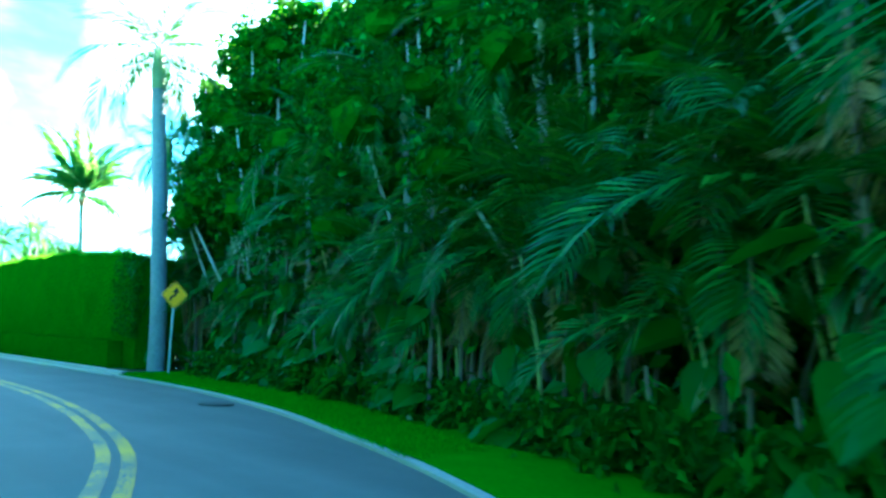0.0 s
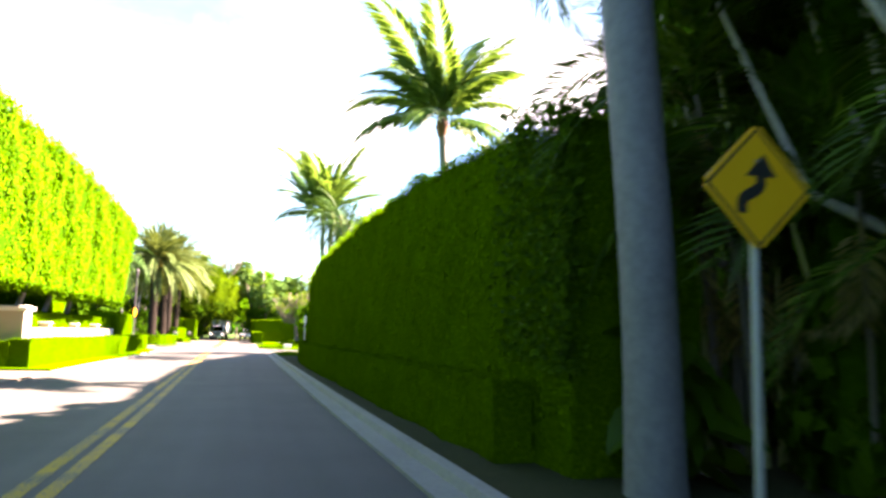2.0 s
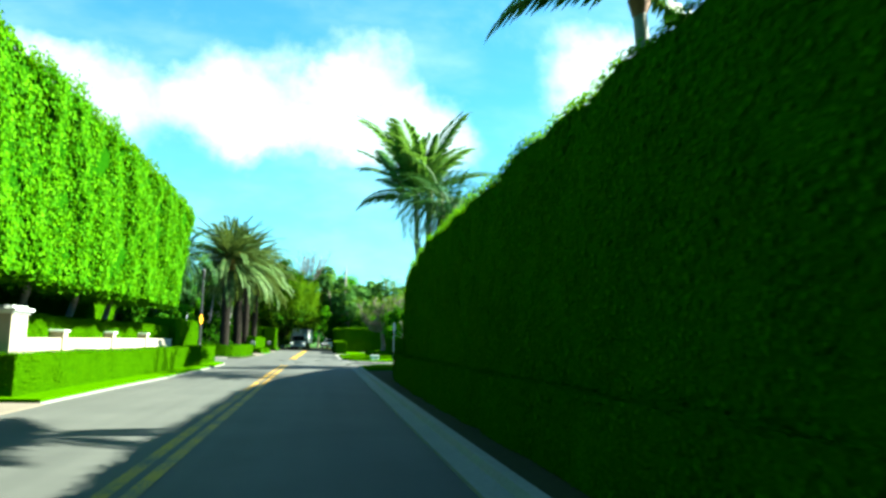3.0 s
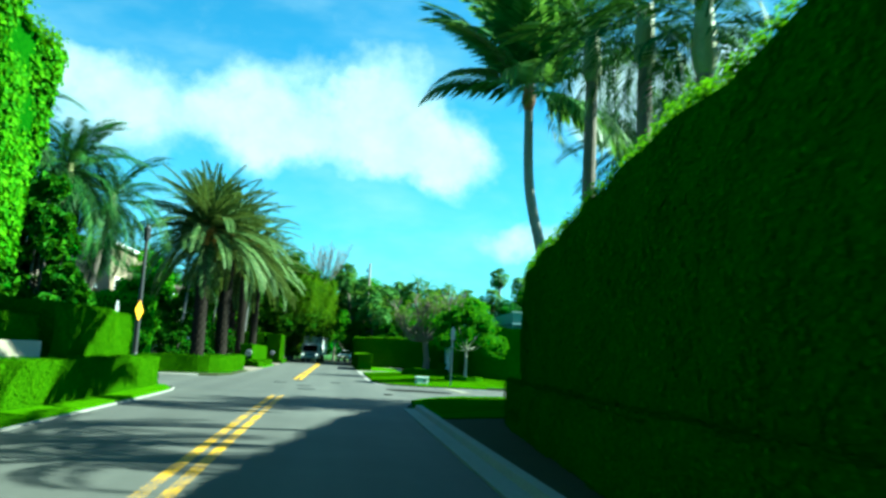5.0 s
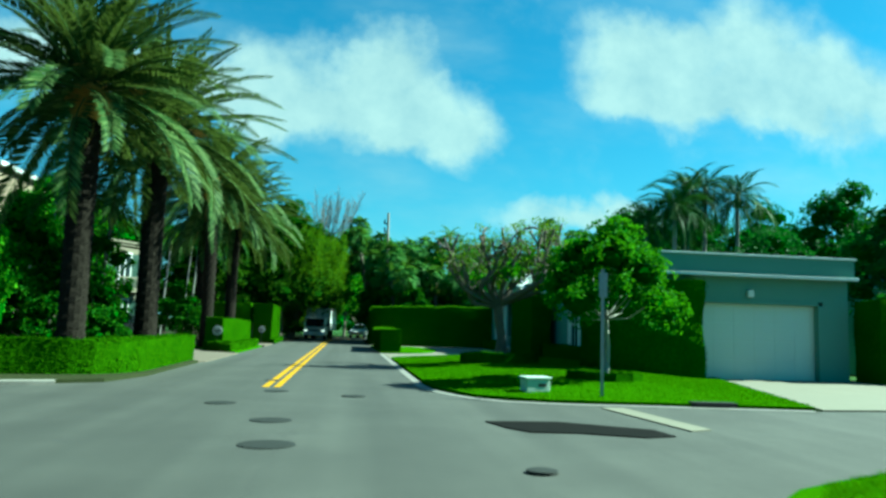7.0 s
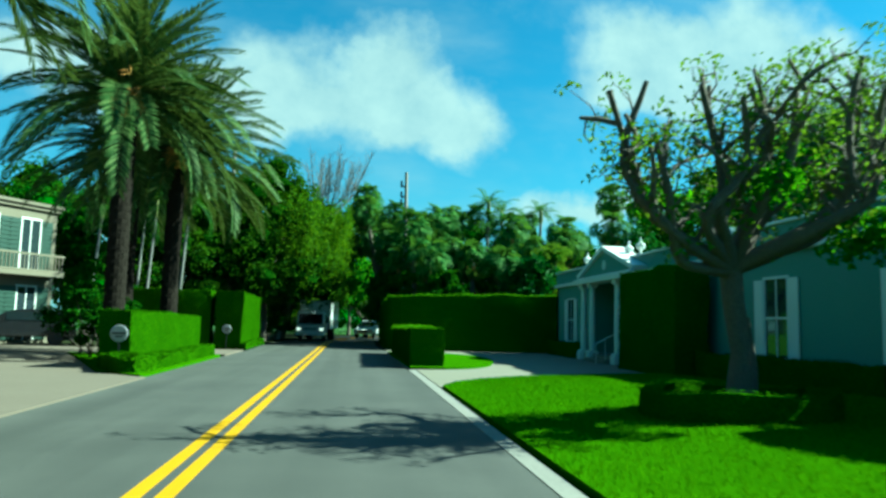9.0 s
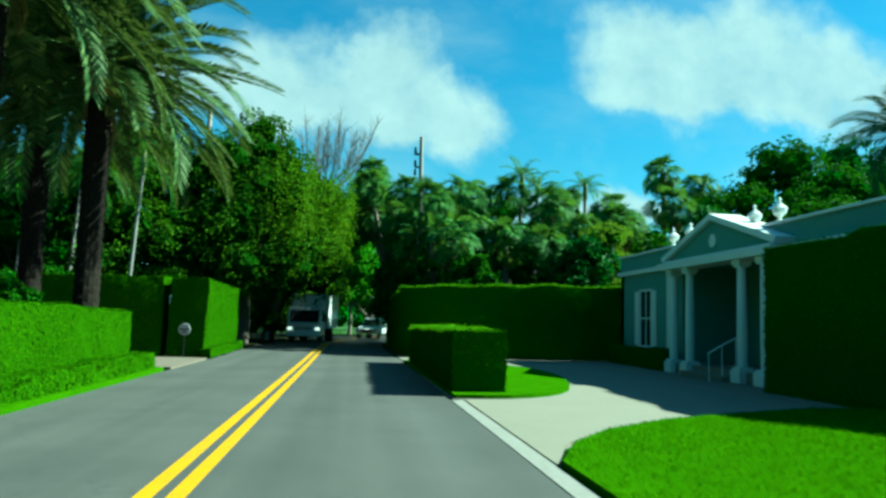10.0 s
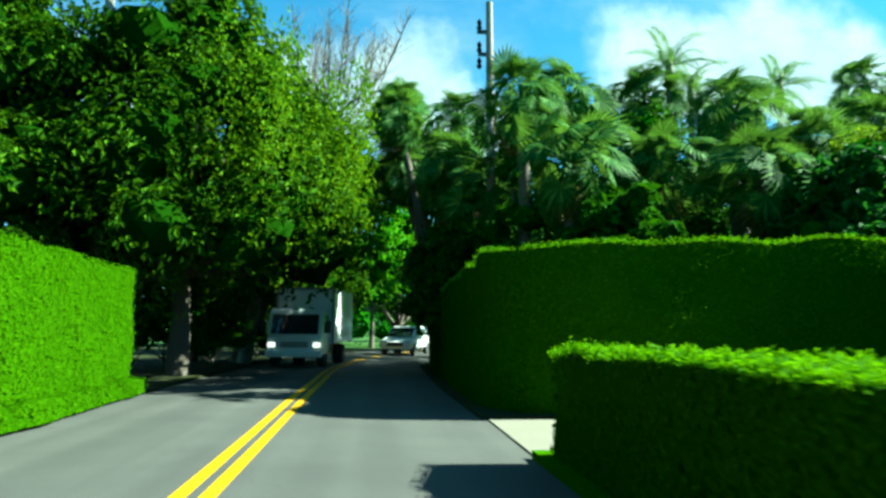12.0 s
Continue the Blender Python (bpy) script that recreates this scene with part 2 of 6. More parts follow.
RUBBER = mat_plain("tyre_rubber", (0.015, 0.015, 0.015), (0.03, 0.03, 0.03), 20.0, 0.8, 0.2, 0.004)
SIGN_YELLOW = mat_plain("sign_yellow", (0.836, 0.342, 0.0057), (0.8835, 0.38, 0.0095), 6.0, 0.45, 0.02, 0.001)
SIGN_BLACK = mat_plain("sign_black", (0.015, 0.013, 0.012), (0.02, 0.02, 0.02), 20.0, 0.5, 0.02, 0.001)
VAN_WHITE = mat_plain("vehicle_white", (0.72, 0.74, 0.74), (0.78, 0.8, 0.8), 4.0, 0.3, 0.0, 0.001, coat=0.4)
CAR_DARK = mat_plain("vehicle_dark", (0.015, 0.017, 0.02), (0.02, 0.022, 0.026), 4.0, 0.25, 0.0, 0.001, coat=0.6)
CHROME = mat_plain("bright_metal", (0.6, 0.6, 0.6), (0.7, 0.7, 0.7), 10.0, 0.2, 0.0, 0.001, metal=1.0)


def mat_glass(name, color, rough):
    m, n = material(name)
    finish(n, color, rough, spec=0.8, coat=0.5)
    return m


DARK_GLASS = mat_glass("dark_window_glass", (0.02, 0.03, 0.035), 0.06)
LAMP_GLASS = mat_glass("lamp_glass", (0.75, 0.78, 0.8), 0.12)


def mat_lit_lamp():
    m, n = material("lit_headlight")
    p = finish(n, (0.8, 0.82, 0.85), 0.15, spec=0.8)
    p.inputs["Emission Color"].default_value = (1.0, 0.96, 0.88, 1.0)
    p.inputs["Emission Strength"].default_value = 0.3
    return m


LIT_LAMP = mat_lit_lamp()


def mat_asphalt():
    m, n = material("asphalt")
    pos = place(n)
    stone = n.add("ShaderNodeTexVoronoi", {"Vector": pos, "Scale": 90.0}).outputs[0]
    grit, broad = n.noise(pos, 60.0, 5.0, 0.7), n.noise(pos, 0.5, 5.0, 0.6)
    # tyre-polished lanes run with the street
    lanes = n.noise(n.vec("MULTIPLY", pos, (1.3, 0.03, 1.0)).outputs[0], 1.0, 2.0)
    f = n.math("ADD", n.math("MULTIPLY", grit, 0.35), n.math("ADD", n.math("MULTIPLY", broad, 0.4), n.math("MULTIPLY", lanes, 0.45)))
    col = n.ramp(f, [(0.38, (0.0275, 0.029, 0.0262)), (0.58, (0.042, 0.0432, 0.039)), (0.78, (0.0635, 0.0642, 0.0575))])
    crack = n.add("ShaderNodeTexVoronoi", {"Vector": n.vec("ADD", pos, n.vec("SCALE", n.add("ShaderNodeTexNoise", {"Vector": pos, "Scale": 1.3, "Detail": 5.0}).outputs[1]).outputs[0]).outputs[0],
                                          "Scale": 0.16}, feature="DISTANCE_TO_EDGE").outputs[0]
    line = n.math("LESS_THAN", crack, 0.0016)
    col = n.mix(n.math("MULTIPLY", line, 0.5), col, (0.03, 0.03, 0.03))
    finish(n, col, 0.82, n.math("ADD", stone, n.math("MULTIPLY", grit, 0.5)), 0.35, 0.006, spec=0.35)
    return m


ASPHALT = mat_asphalt()


def mat_paint_line(name, worn):
    """Worn yellow road paint: the asphalt shows through in grains."""
    m, n = material(name)
    pos = place(n)
    wear = n.math("GREATER_THAN", n.math("ADD", n.noise(pos, 45.0, 4.0, 0.7), n.math("MULTIPLY", n.noise(pos, 1.2, 3.0), 0.5)), worn)
    col = n.mix(n.noise(pos, 4.0), (0.33, 0.18, 0.004), (0.40, 0.225, 0.006))
    finish(n, n.mix(wear, col, (0.07, 0.068, 0.063)), 0.6, n.noise(pos, 80.0), 0.2, 0.003, spec=0.08)
    return m


YELLOW = mat_paint_line("yellow_road_paint", 0.92)
OLD_YELLOW = mat_paint_line("old_yellow_road_paint", 0.76)

# ---- builders ----
rng = np.random.default_rng(7)


def fast_mesh(name, verts, faces, smooth=False):
    """A mesh from arrays; all faces have the same number of corners."""
    verts, faces = np.asarray(verts, np.float32), np.asarray(faces, np.int32)
    me = bpy.data.meshes.new(name)
    k = faces.shape[1]
    me.vertices.add(len(verts))
    me.vertices.foreach_set("co", verts.ravel())
    me.loops.add(faces.size)
    me.loops.foreach_set("vertex_index", faces.ravel())
    me.polygons.add(len(faces))
    me.polygons.foreach_set("loop_start", np.arange(0, faces.size, k, dtype=np.int32))
    me.polygons.foreach_set("loop_total", np.full(len(faces), k, np.int32))
    me.polygons.foreach_set("use_smooth", np.full(len(faces), smooth))
    me.update(calc_edges=True)
    return me


def bm_mesh(name, bm):
    me = bpy.data.meshes.new(name)
    bm.to_mesh(me)
    bm.free()
    return me


painted = {}


def put_mat(me, mat):
    """The mesh with this material; one shared copy for each further material."""
    if not me.materials:
        me.materials.append(mat)
    elif me.materials[0] != mat:
        key = (me.name, mat.name)
        if key not in painted:
            twin = me.copy()
            twin.materials.clear()
            twin.materials.append(mat)
            painted[key] = twin
        me = painted[key]
    return me


def thing(name, loc, label, category, group="", turn=0.0, kind=""):
    ob = new(name)
    ob.empty_display_size = 0.2
    ob.matrix_world = pose(*loc, 0, 0, turn)
    return tagged(ob, label, category, group, kind)


def part(name, shape, mat, parent=None, label="", at=None):
    """Links a bmesh or mesh as one object under a thing or a part."""
    me = bm_mesh(name, shape) if isinstance(shape, bmesh.types.BMesh) else shape
    ob = new(name, put_mat(me, mat))
    ob.parent = parent
    if at is not None:
        ob.matrix_basis = at
    if label:
        tagged(ob, label)
    return ob


def structure(name, shape, mat, label, category):
    return tagged(part(name, shape, mat), label, category, kind="structure")


def boxes(*specs, bevel=0.0):
    """A bmesh of boxes (x0, y0, z0, x1, y1, z1)."""
    bm = bmesh.new()
    for x0, y0, z0, x1, y1, z1 in specs:
        bmesh.ops.create_cube(bm, size=1, matrix=Matrix.LocRotScale(((x0 + x1) / 2, (y0 + y1) / 2, (z0 + z1) / 2), None, (x1 - x0, y1 - y0, z1 - z0)))
    if bevel:
        bmesh.ops.bevel(bm, geom=bm.edges[:], offset=bevel, segments=2, profile=0.6, affect="EDGES")
    return bm


def tube(path, radii, sides=8, caps=True):
    """A tapered tube along a path, as (verts, quads)."""
    P, V, F = np.asarray(path, float), [], []
    T = np.gradient(P, axis=0)
    T /= np.linalg.norm(T, axis=1)[:, None] + 1e-9
    up = np.array([0.31, 0.17, 0.93]) if abs(T[0][2]) < 0.9 else np.array([1.0, 0.1, 0.0])
    a = np.linspace(0, 2 * np.pi, sides, endpoint=False)
    for p, t, r in zip(P, T, radii):
        u = np.cross(t, up)
        u /= np.linalg.norm(u)
        v = np.cross(t, u)
        V.append(p + r * (np.cos(a)[:, None] * u + np.sin(a)[:, None] * v))
    n = len(P)
    for i in range(n - 1):
        for j in range(sides):
            k = (j + 1) % sides
            F.append((i * sides + j, i * sides + k, (i + 1) * sides + k, (i + 1) * sides + j))
    return np.concatenate(V), np.array(F)


def join(pieces):
    """Several (verts, faces) as one."""
    V, F, o = [], [], 0
    for v, f in pieces:
        V.append(v)
        F.append(np.asarray(f) + o)
        o += len(v)
    return np.concatenate(V), np.concatenate(F)


def tube_mesh(name, path, radii, sides=8):
    return fast_mesh(name, *tube(path, radii, sides), smooth=True)


def lathe(profile, sides=16):
    """A turned shape: (radius, height) rows, closed at both ends."""
    prof = [(0.0005, profile[0][1])] + list(profile) + [(0.0005, profile[-1][1])]
    V = [(r * math.cos(2 * math.pi * j / sides), r * math.sin(2 * math.pi * j / sides), z) for r, z in prof for j in range(sides)]
    F = [(i * sides + j, i * sides + (j + 1) % sides, (i + 1) * sides + (j + 1) % sides, (i + 1) * sides + j) for i in range(len(prof) - 1) for j in range(sides)]
    return np.array(V), np.array(F)


def lathe_mesh(name, profile, sides=16):
    return fast_mesh(name, *lathe(profile, sides), smooth=False)


def prism(poly, z0, z1):
    """A flat slab with the outline poly."""
    bm = bmesh.new()
    low = [bm.verts.new((x, y, z0)) for x, y in poly]
    top = [bm.verts.new((x, y, z1)) for x, y in poly]
    n = len(poly)
    bm.faces.new(top)
    bm.faces.new(low[::-1])
    for i in range(n):
        bm.faces.new((low[i], low[(i + 1) % n], top[(i + 1) % n], top[i]))
    bmesh.ops.recalc_face_normals(bm, faces=bm.faces[:])
    bmesh.ops.triangulate(bm, faces=[f for f in bm.faces if len(f.verts) > 4])
    return bm


def smooth_line(pts, step=0.8):
    """A rounded line through the points (Catmull-Rom), evenly cut."""
    P = np.asarray(pts, float)
    P = np.vstack([2 * P[0] - P[1], P, 2 * P[-1] - P[-2]])
    out = []
    for i in range(1, len(P) - 2):
        n = max(2, int(np.linalg.norm(P[i + 1] - P[i]) / step))
        for t in np.linspace(0, 1, n, endpoint=False):
            a, b, c, d = P[i - 1:i + 3]
            out.append(0.5 * (2 * b + (c - a) * t + (2 * a - 5 * b + 4 * c - d) * t * t + (3 * b - a - 3 * c + d) * t ** 3))
    return np.array(out + [P[-2]])


def side_normals(L):
    T = np.gradient(L, axis=0)
    T /= np.linalg.norm(T, axis=1)[:, None]
    return np.stack([T[:, 1], -T[:, 0]], 1)   # to the right of the way


def strip(L, offs, zs):
    """A profile (offsets to the right, heights) swept along a line in plan, as (verts, quads)."""
    N, k = side_normals(L), len(offs)
    V = np.concatenate([np.concatenate([p + n * o, [z]])[None] for p, n in zip(L, N) for o, z in zip(offs, zs)])
    F = [(i * k + j, i * k + j + 1, (i + 1) * k + j + 1, (i + 1) * k + j) for i in range(len(L) - 1) for j in range(k - 1)]
    return V, np.array(F)


def strip_mesh(name, L, offs, zs):
    return fast_mesh(name, *strip(L, offs, zs))


def leaf_arrays(P, N, size, width=0.5, spread=0.55, fold=0.18, hang=0.5):
    """Folded leaf blades at points P that face roughly along N: (verts, triangles)."""
    n = len(P)
    N = N + spread * rng.normal(size=(n, 3))
    N /= np.linalg.norm(N, axis=1)[:, None] + 1e-9
    A = rng.normal(size=(n, 3))
    A[:, 2] -= hang
    A -= (A * N).sum(1)[:, None] * N
    A /= np.linalg.norm(A, axis=1)[:, None] + 1e-9
    B = np.cross(N, A)
    s = (size * rng.uniform(0.65, 1.3, n))[:, None]
    base, tip = P - 0.5 * s * A, P + 0.5 * s * A - 0.12 * s * N
    l, r = P + 0.5 * width * s * B + fold * s * N, P - 0.5 * width * s * B + fold * s * N
    V = np.stack([base, l, tip, r], 1).reshape(-1, 3)
    i = 4 * np.arange(n)[:, None]
    return V, np.concatenate([i + [0, 2, 1], i + [0, 3, 2]])


def leaf_mesh(name, P, N, size, **kw):
    return fast_mesh(name, *leaf_arrays(np.asarray(P, float), np.asarray(N, float), size, **kw))


LUMP_WAYS = [((0.9, 1.5, 0.4), 0.3), ((-1.6, 0.7, 1.0), 1.9), ((0.5, -1.1, 1.7), 4.1), ((1.9, 0.3, -1.3), 2.6), ((-0.4, 2.3, 1.5), 5.2), ((1.2, -1.7, 2.2), 0.9)]


def lumps(P, scale=0.5, amp=0.06):
    """A gentle unevenness over metres, with no grain along any one way."""
    return amp * 0.34 * sum(np.sin((P / scale) @ np.array(d) + f) for d, f in LUMP_WAYS)


def hedge(name, line, depth, z0, tops, label, density=340, size=0.075, group="", mat=None, amp=0.05, back=0.25, category="hedge", tilt=0.0, fuzz=0, shoots=0.2):
    """A clipped hedge: its front runs along the line, its body lies to the right of the way. tops: height at each point of the line, or one number."""
    L = smooth_line(line, 0.5)
    tops = np.interp(np.linspace(0, 1, len(L)), np.linspace(0, 1, len(tops)), tops) if np.ndim(tops) else np.full(len(L), float(tops))
    base = np.array([*L[0], 0.0])
    N2 = side_normals(L)
    seg = np.linalg.norm(np.diff(L, axis=0), axis=1)
    cum = np.concatenate([[0], np.cumsum(seg)])
    length = cum[-1]
    ob = thing(name, base, label, category, group)
    skin = mat is None
    if skin:
        size, density = size * 0.66, density * 1.25
    pts, nor = [], []

    def at(s, o, h):
        i = np.clip(np.searchsorted(cum, s) - 1, 0, len(seg) - 1)
        f = ((s - cum[i]) / seg[i])[:, None]
        p, n = L[i] * (1 - f) + L[i + 1] * f, N2[i] * (1 - f) + N2[i + 1] * f
        t = tops[i] * (1 - f[:, 0]) + tops[i + 1] * f[:, 0]
        z = z0 + h * (t - z0)
        return np.column_stack([p + n * (o + tilt * h)[:, None], z]), n

    H = float(tops.mean()) - z0
    for what, count in (("front", length * H * density), ("top", length * depth * density), ("back", length * H * density * back), ("ends", 2 * depth * H * density)):
        n = int(count * 0.95)
        s, h = rng.uniform(0, length, n), rng.uniform(0, 1, n)
        if what == "front":
            p, d = at(s, np.zeros(n), h)
            v = np.column_stack([-d, np.full(n, 0.06)])
        elif what == "back":
            p, d = at(s, np.full(n, depth), h)
            v = np.column_stack([d, np.full(n, 0.06)])
        elif what == "top":
            p, d = at(s, rng.uniform(0, depth, n), np.ones(n))
            v = np.tile([0.0, 0.0, 1.0], (n, 1))
        else:
            e = rng.integers(0, 2, n)
            p, d = at(np.where(e == 1, length - 1e-4, 1e-4), rng.uniform(0, depth, n), h)
            v = np.column_stack([np.stack([-d[:, 1], d[:, 0]], 1) * np.where(e == 1, 1, -1)[:, None], np.full(n, 0.06)])
        pts.append(p + v * (lumps(p, 0.55, amp) + rng.normal(-0.005, 0.014 if skin else 0.03, n))[:, None])
        nor.append(v)
    if fuzz:
        # shoots above the clipped top, thickest along its front edge; their bright colour paints a sunlit rim
        n = int(length * fuzz)
        s, o = rng.uniform(0, length, n), min(depth, 0.8) * rng.uniform(0, 1, n) ** 1.8
        p, d = at(s, o, np.ones(n))
        fp, fn = [], []
        for k in range(4):
            q = p + rng.normal(0, 0.03, (n, 3))
            q[:, 2] += lumps(p, 0.55, amp) + shoots * (0.15 + 0.3 * k * rng.uniform(0.3, 1.2, n)) * (1 + 0.6 * lumps(p, 0.7, 1.0))
            fp.append(q)
            fn.append(np.column_stack([-d * 0.6, np.full(n, 0.5)]) + rng.normal(0, 0.5, (n, 3)))
        part("sunlit_rim", leaf_mesh("sunlit_rim", np.concatenate(fp) - base, np.concatenate(fn), max(0.04, 0.9 * size), width=0.6), RIM_SHOOTS, ob, "bright yellow-green shoots that paint a sunlit rim along the top")
    P, nor_n = np.concatenate(pts) - base, np.concatenate(nor)
    # the body under the leaves: a finely divided shell with the same gentle unevenness
    inset = 0.03 if skin else 0.09
    rise, deep = max(2, int(H / 0.35)), max(2, int(depth / 0.4))
    prof = [(inset, q / rise) for q in range(rise + 1)] + [(inset + (depth - 2 * inset) * q / deep, 1.0) for q in range(1, deep + 1)] + [(depth - inset, 1 - q / rise) for q in range(1, rise + 1)]
    k = len(prof)
    outs, hs = np.array([o for o, _ in prof]), np.array([h for _, h in prof])
    V, F = strip(L, outs, np.zeros(k))
    V[:, 2] = z0 + np.tile(hs, len(L)) * (np.repeat(tops, k) - inset - z0)
    V[:, :2] += np.repeat(N2, k, axis=0) * (tilt * np.tile(hs, len(L)))[:, None]
    if skin:
        push = lumps(V, 0.55, amp)
        V[:, :2] += np.repeat(N2, k, axis=0) * (push * np.tile(np.where(outs > depth / 2, 1.0, -1.0), len(L)))[:, None]
        V[:, 2] += push * np.tile(hs > 0.99, len(L))
    last = (len(L) - 1) * k
    F = [tuple(f) for f in F]
    half = k // 2
    for q in range(half):
        F += [(q, q + 1, k - 2 - q, k - 1 - q), (last + k - 1 - q, last + k - 2 - q, last + q + 1, last + q)]
    # loose hedges get the dark core: shade painted behind their leaf gaps
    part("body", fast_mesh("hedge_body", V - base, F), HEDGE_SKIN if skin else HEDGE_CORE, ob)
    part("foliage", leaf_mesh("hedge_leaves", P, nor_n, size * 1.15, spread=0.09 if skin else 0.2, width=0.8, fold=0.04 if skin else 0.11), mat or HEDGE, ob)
    return ob


def clump_points(centres, radii, count, squash=0.8):
    """Points near the skins of overlapping ball-shaped clumps, with outward normals."""
    C, R = np.asarray(centres, float), np.asarray(radii, float)
    i = rng.choice(len(C), count, p=R ** 2 / (R ** 2).sum())
    d = rng.normal(size=(count, 3))
    d /= np.linalg.norm(d, axis=1)[:, None]
    d[:, 2] = np.where((d[:, 2] < -0.25) & (rng.uniform(0, 1, count) < 0.6), -d[:, 2], d[:, 2])
    r = R[i] * rng.uniform(0.74, 1.08, count) * (1 + 0.25 * np.sin(5 * d[:, 0] + i) * np.sin(4 * d[:, 1] + 2 * i))
    d2 = d * [1, 1, squash]
    return C[i] + d2 * r[:, None], d + [0, 0, 0.35]


def core_mesh(C, R, squash, seed):
    """Rough lumps, coloured dark to stand in for the shade among inner twigs and leaves."""
    r0 = np.random.default_rng(seed)
    bm = bmesh.new()
    bmesh.ops.create_icosphere(bm, subdivisions=2, radius=1.0)
    unit = np.array([v.co for v in bm.verts])
    faces = np.array([[v.index for v in f.verts] for f in bm.faces])
    bm.free()
    return fast_mesh("shade_core", *join([(np.array(c) + unit * [1, 1, squash] * r * r0.uniform(0.75, 1.2, (len(unit), 1)), faces) for c, r in zip(C, R)]))


def broad_tree(loc, height, spread, label, seed, trunk_r=0.22, leaves=9000, leaf=0.16, mat=None, bark=None, crown_from=0.35, name="tree", clumps=22, lean=(0, 0), squash=0.75, group="", low=0.0, core=0.55, hang=0.5, core_mat=None):
    """A tapered trunk with limbs that end in leaf clumps."""
    r0 = np.random.default_rng(seed)
    ob = thing(name, loc, label, "tree", group)
    h0 = height * crown_from
    fork = np.array([lean[0], lean[1], h0])
    pieces = [tube([(0, 0, -0.1), (lean[0] * 0.4 + 0.05, lean[1] * 0.4, h0 * 0.5), fork], [trunk_r * 1.25, trunk_r * 0.95, trunk_r * 0.8], 9)]
    C, R = [], []
    for i in range(clumps):
        a, u = i * 2.399 + r0.uniform(-0.3, 0.3), math.sqrt((i + 0.5) / clumps)
        zc = height * (crown_from + (1 - crown_from) * (0.12 + 0.8 * (1 - u ** 2) * r0.uniform(0.75, 1.0) + 0.1 * r0.uniform())) - low * u
        c = np.array([lean[0] + spread * 0.8 * u * math.cos(a), lean[1] + spread * 0.8 * u * math.sin(a), zc])
        C.append(c)
        R.append(spread * r0.uniform(0.24, 0.38))
        mid = fork * 0.5 + c * 0.5 + [0, 0, -0.08 * height * u]
        if i % 2 == 0:
            pieces.append(tube([fork - [0, 0, 0.2], mid, c], [trunk_r * 0.5, trunk_r * 0.28, 0.03], 6))
    part("trunk", fast_mesh("trunk", *join(pieces), smooth=True), bark or BARK, ob)
    P, N = clump_points(C, R, int(leaves * 1.45), squash)
    keep = (lumps(P, 0.22 * spread ** 0.5, 1.0) + 0.6 * lumps(P[:, [1, 0, 2]] + 3.0, 0.1 * spread ** 0.5, 1.0)) > -0.12
    P, N = P[keep], N[keep]
    N = N + np.array([0, 0, 0.2])
    part("crown", leaf_mesh("crown", P, N, leaf, spread=0.4, hang=hang), mat or TREE_LEAF, ob)
    # dark core colour shows through the gaps as painted shade
    part("shade_core", core_mesh(C, np.array(R) * core, squash, seed), core_mat or HEDGE_CORE, ob, "dark lumps that paint the shade inside the crown")
    return ob


def frond_mesh(name, length, droop, leaflets, leaflet, hang, stiff=0.0, vee=0.35, rachis=0.025, seed=1, twist=0.0, start=0.12, width=0.09):
    """A feather frond that leaves its base along +x and bends down; leaflets on both sides."""
    r0 = np.random.default_rng(seed)
    t = np.linspace(0, 1, 13)
    ang = -droop * t ** 1.3
    dx, dz = np.cos(ang), np.sin(ang)
    X, Z = np.concatenate([[0], np.cumsum((dx[1:] + dx[:-1]) / 2)]) * length / 12, np.concatenate([[0], np.cumsum((dz[1:] + dz[:-1]) / 2)]) * length / 12
    Y = twist * length * t ** 2
    path = np.stack([X, Y, Z], 1)
    V, F = tube(path[::2], (rachis * (1 - 0.9 * t))[::2], 3)
    F = np.concatenate([F[:, [0, 1, 2]], F[:, [0, 2, 3]]])
    s = np.repeat(np.linspace(start, 0.99, leaflets), 2) + r0.uniform(-0.004, 0.004, 2 * leaflets)
    side = np.tile([1.0, -1.0], leaflets)
    p = np.stack([np.interp(s, t, path[:, k]) for k in range(3)], 1)
    tan = np.stack([np.interp(s, t, np.cos(ang)), 0 * s, np.interp(s, t, np.sin(ang))], 1)
    upv = np.stack([-tan[:, 2], 0 * s, tan[:, 0]], 1)
    ln = leaflet * (0.35 + 0.65 * np.sin(np.pi * np.clip(0.12 + 0.83 * s, 0, 1)) ** 0.7) * r0.uniform(0.85, 1.1, len(s))
    fwd = 0.45 + 0.75 * s + r0.normal(0, 0.06, len(s))
    d = tan * fwd[:, None] + np.array([0, 1, 0]) * side[:, None] + upv * vee + r0.normal(0, 0.05, (len(s), 3))
    d /= np.linalg.norm(d, axis=1)[:, None]
    sag = np.array([0, 0, -1]) * hang
    m1, tip = p + d * (0.55 * ln)[:, None] + sag * (0.25 * ln)[:, None], p + d * (0.92 * ln)[:, None] + sag * (0.75 * ln)[:, None]
    wv = tan * (width * 0.5 * ln / leaflet)[:, None]
    LV = np.stack([p, m1 + wv, tip, m1 - wv], 1).reshape(-1, 3)
    i = 4 * np.arange(len(s))[:, None]
    LF = np.concatenate([i + [0, 1, 3], i + [1, 2, 3]])
    return fast_mesh(name, *join([(V, F), (LV, LF)]))


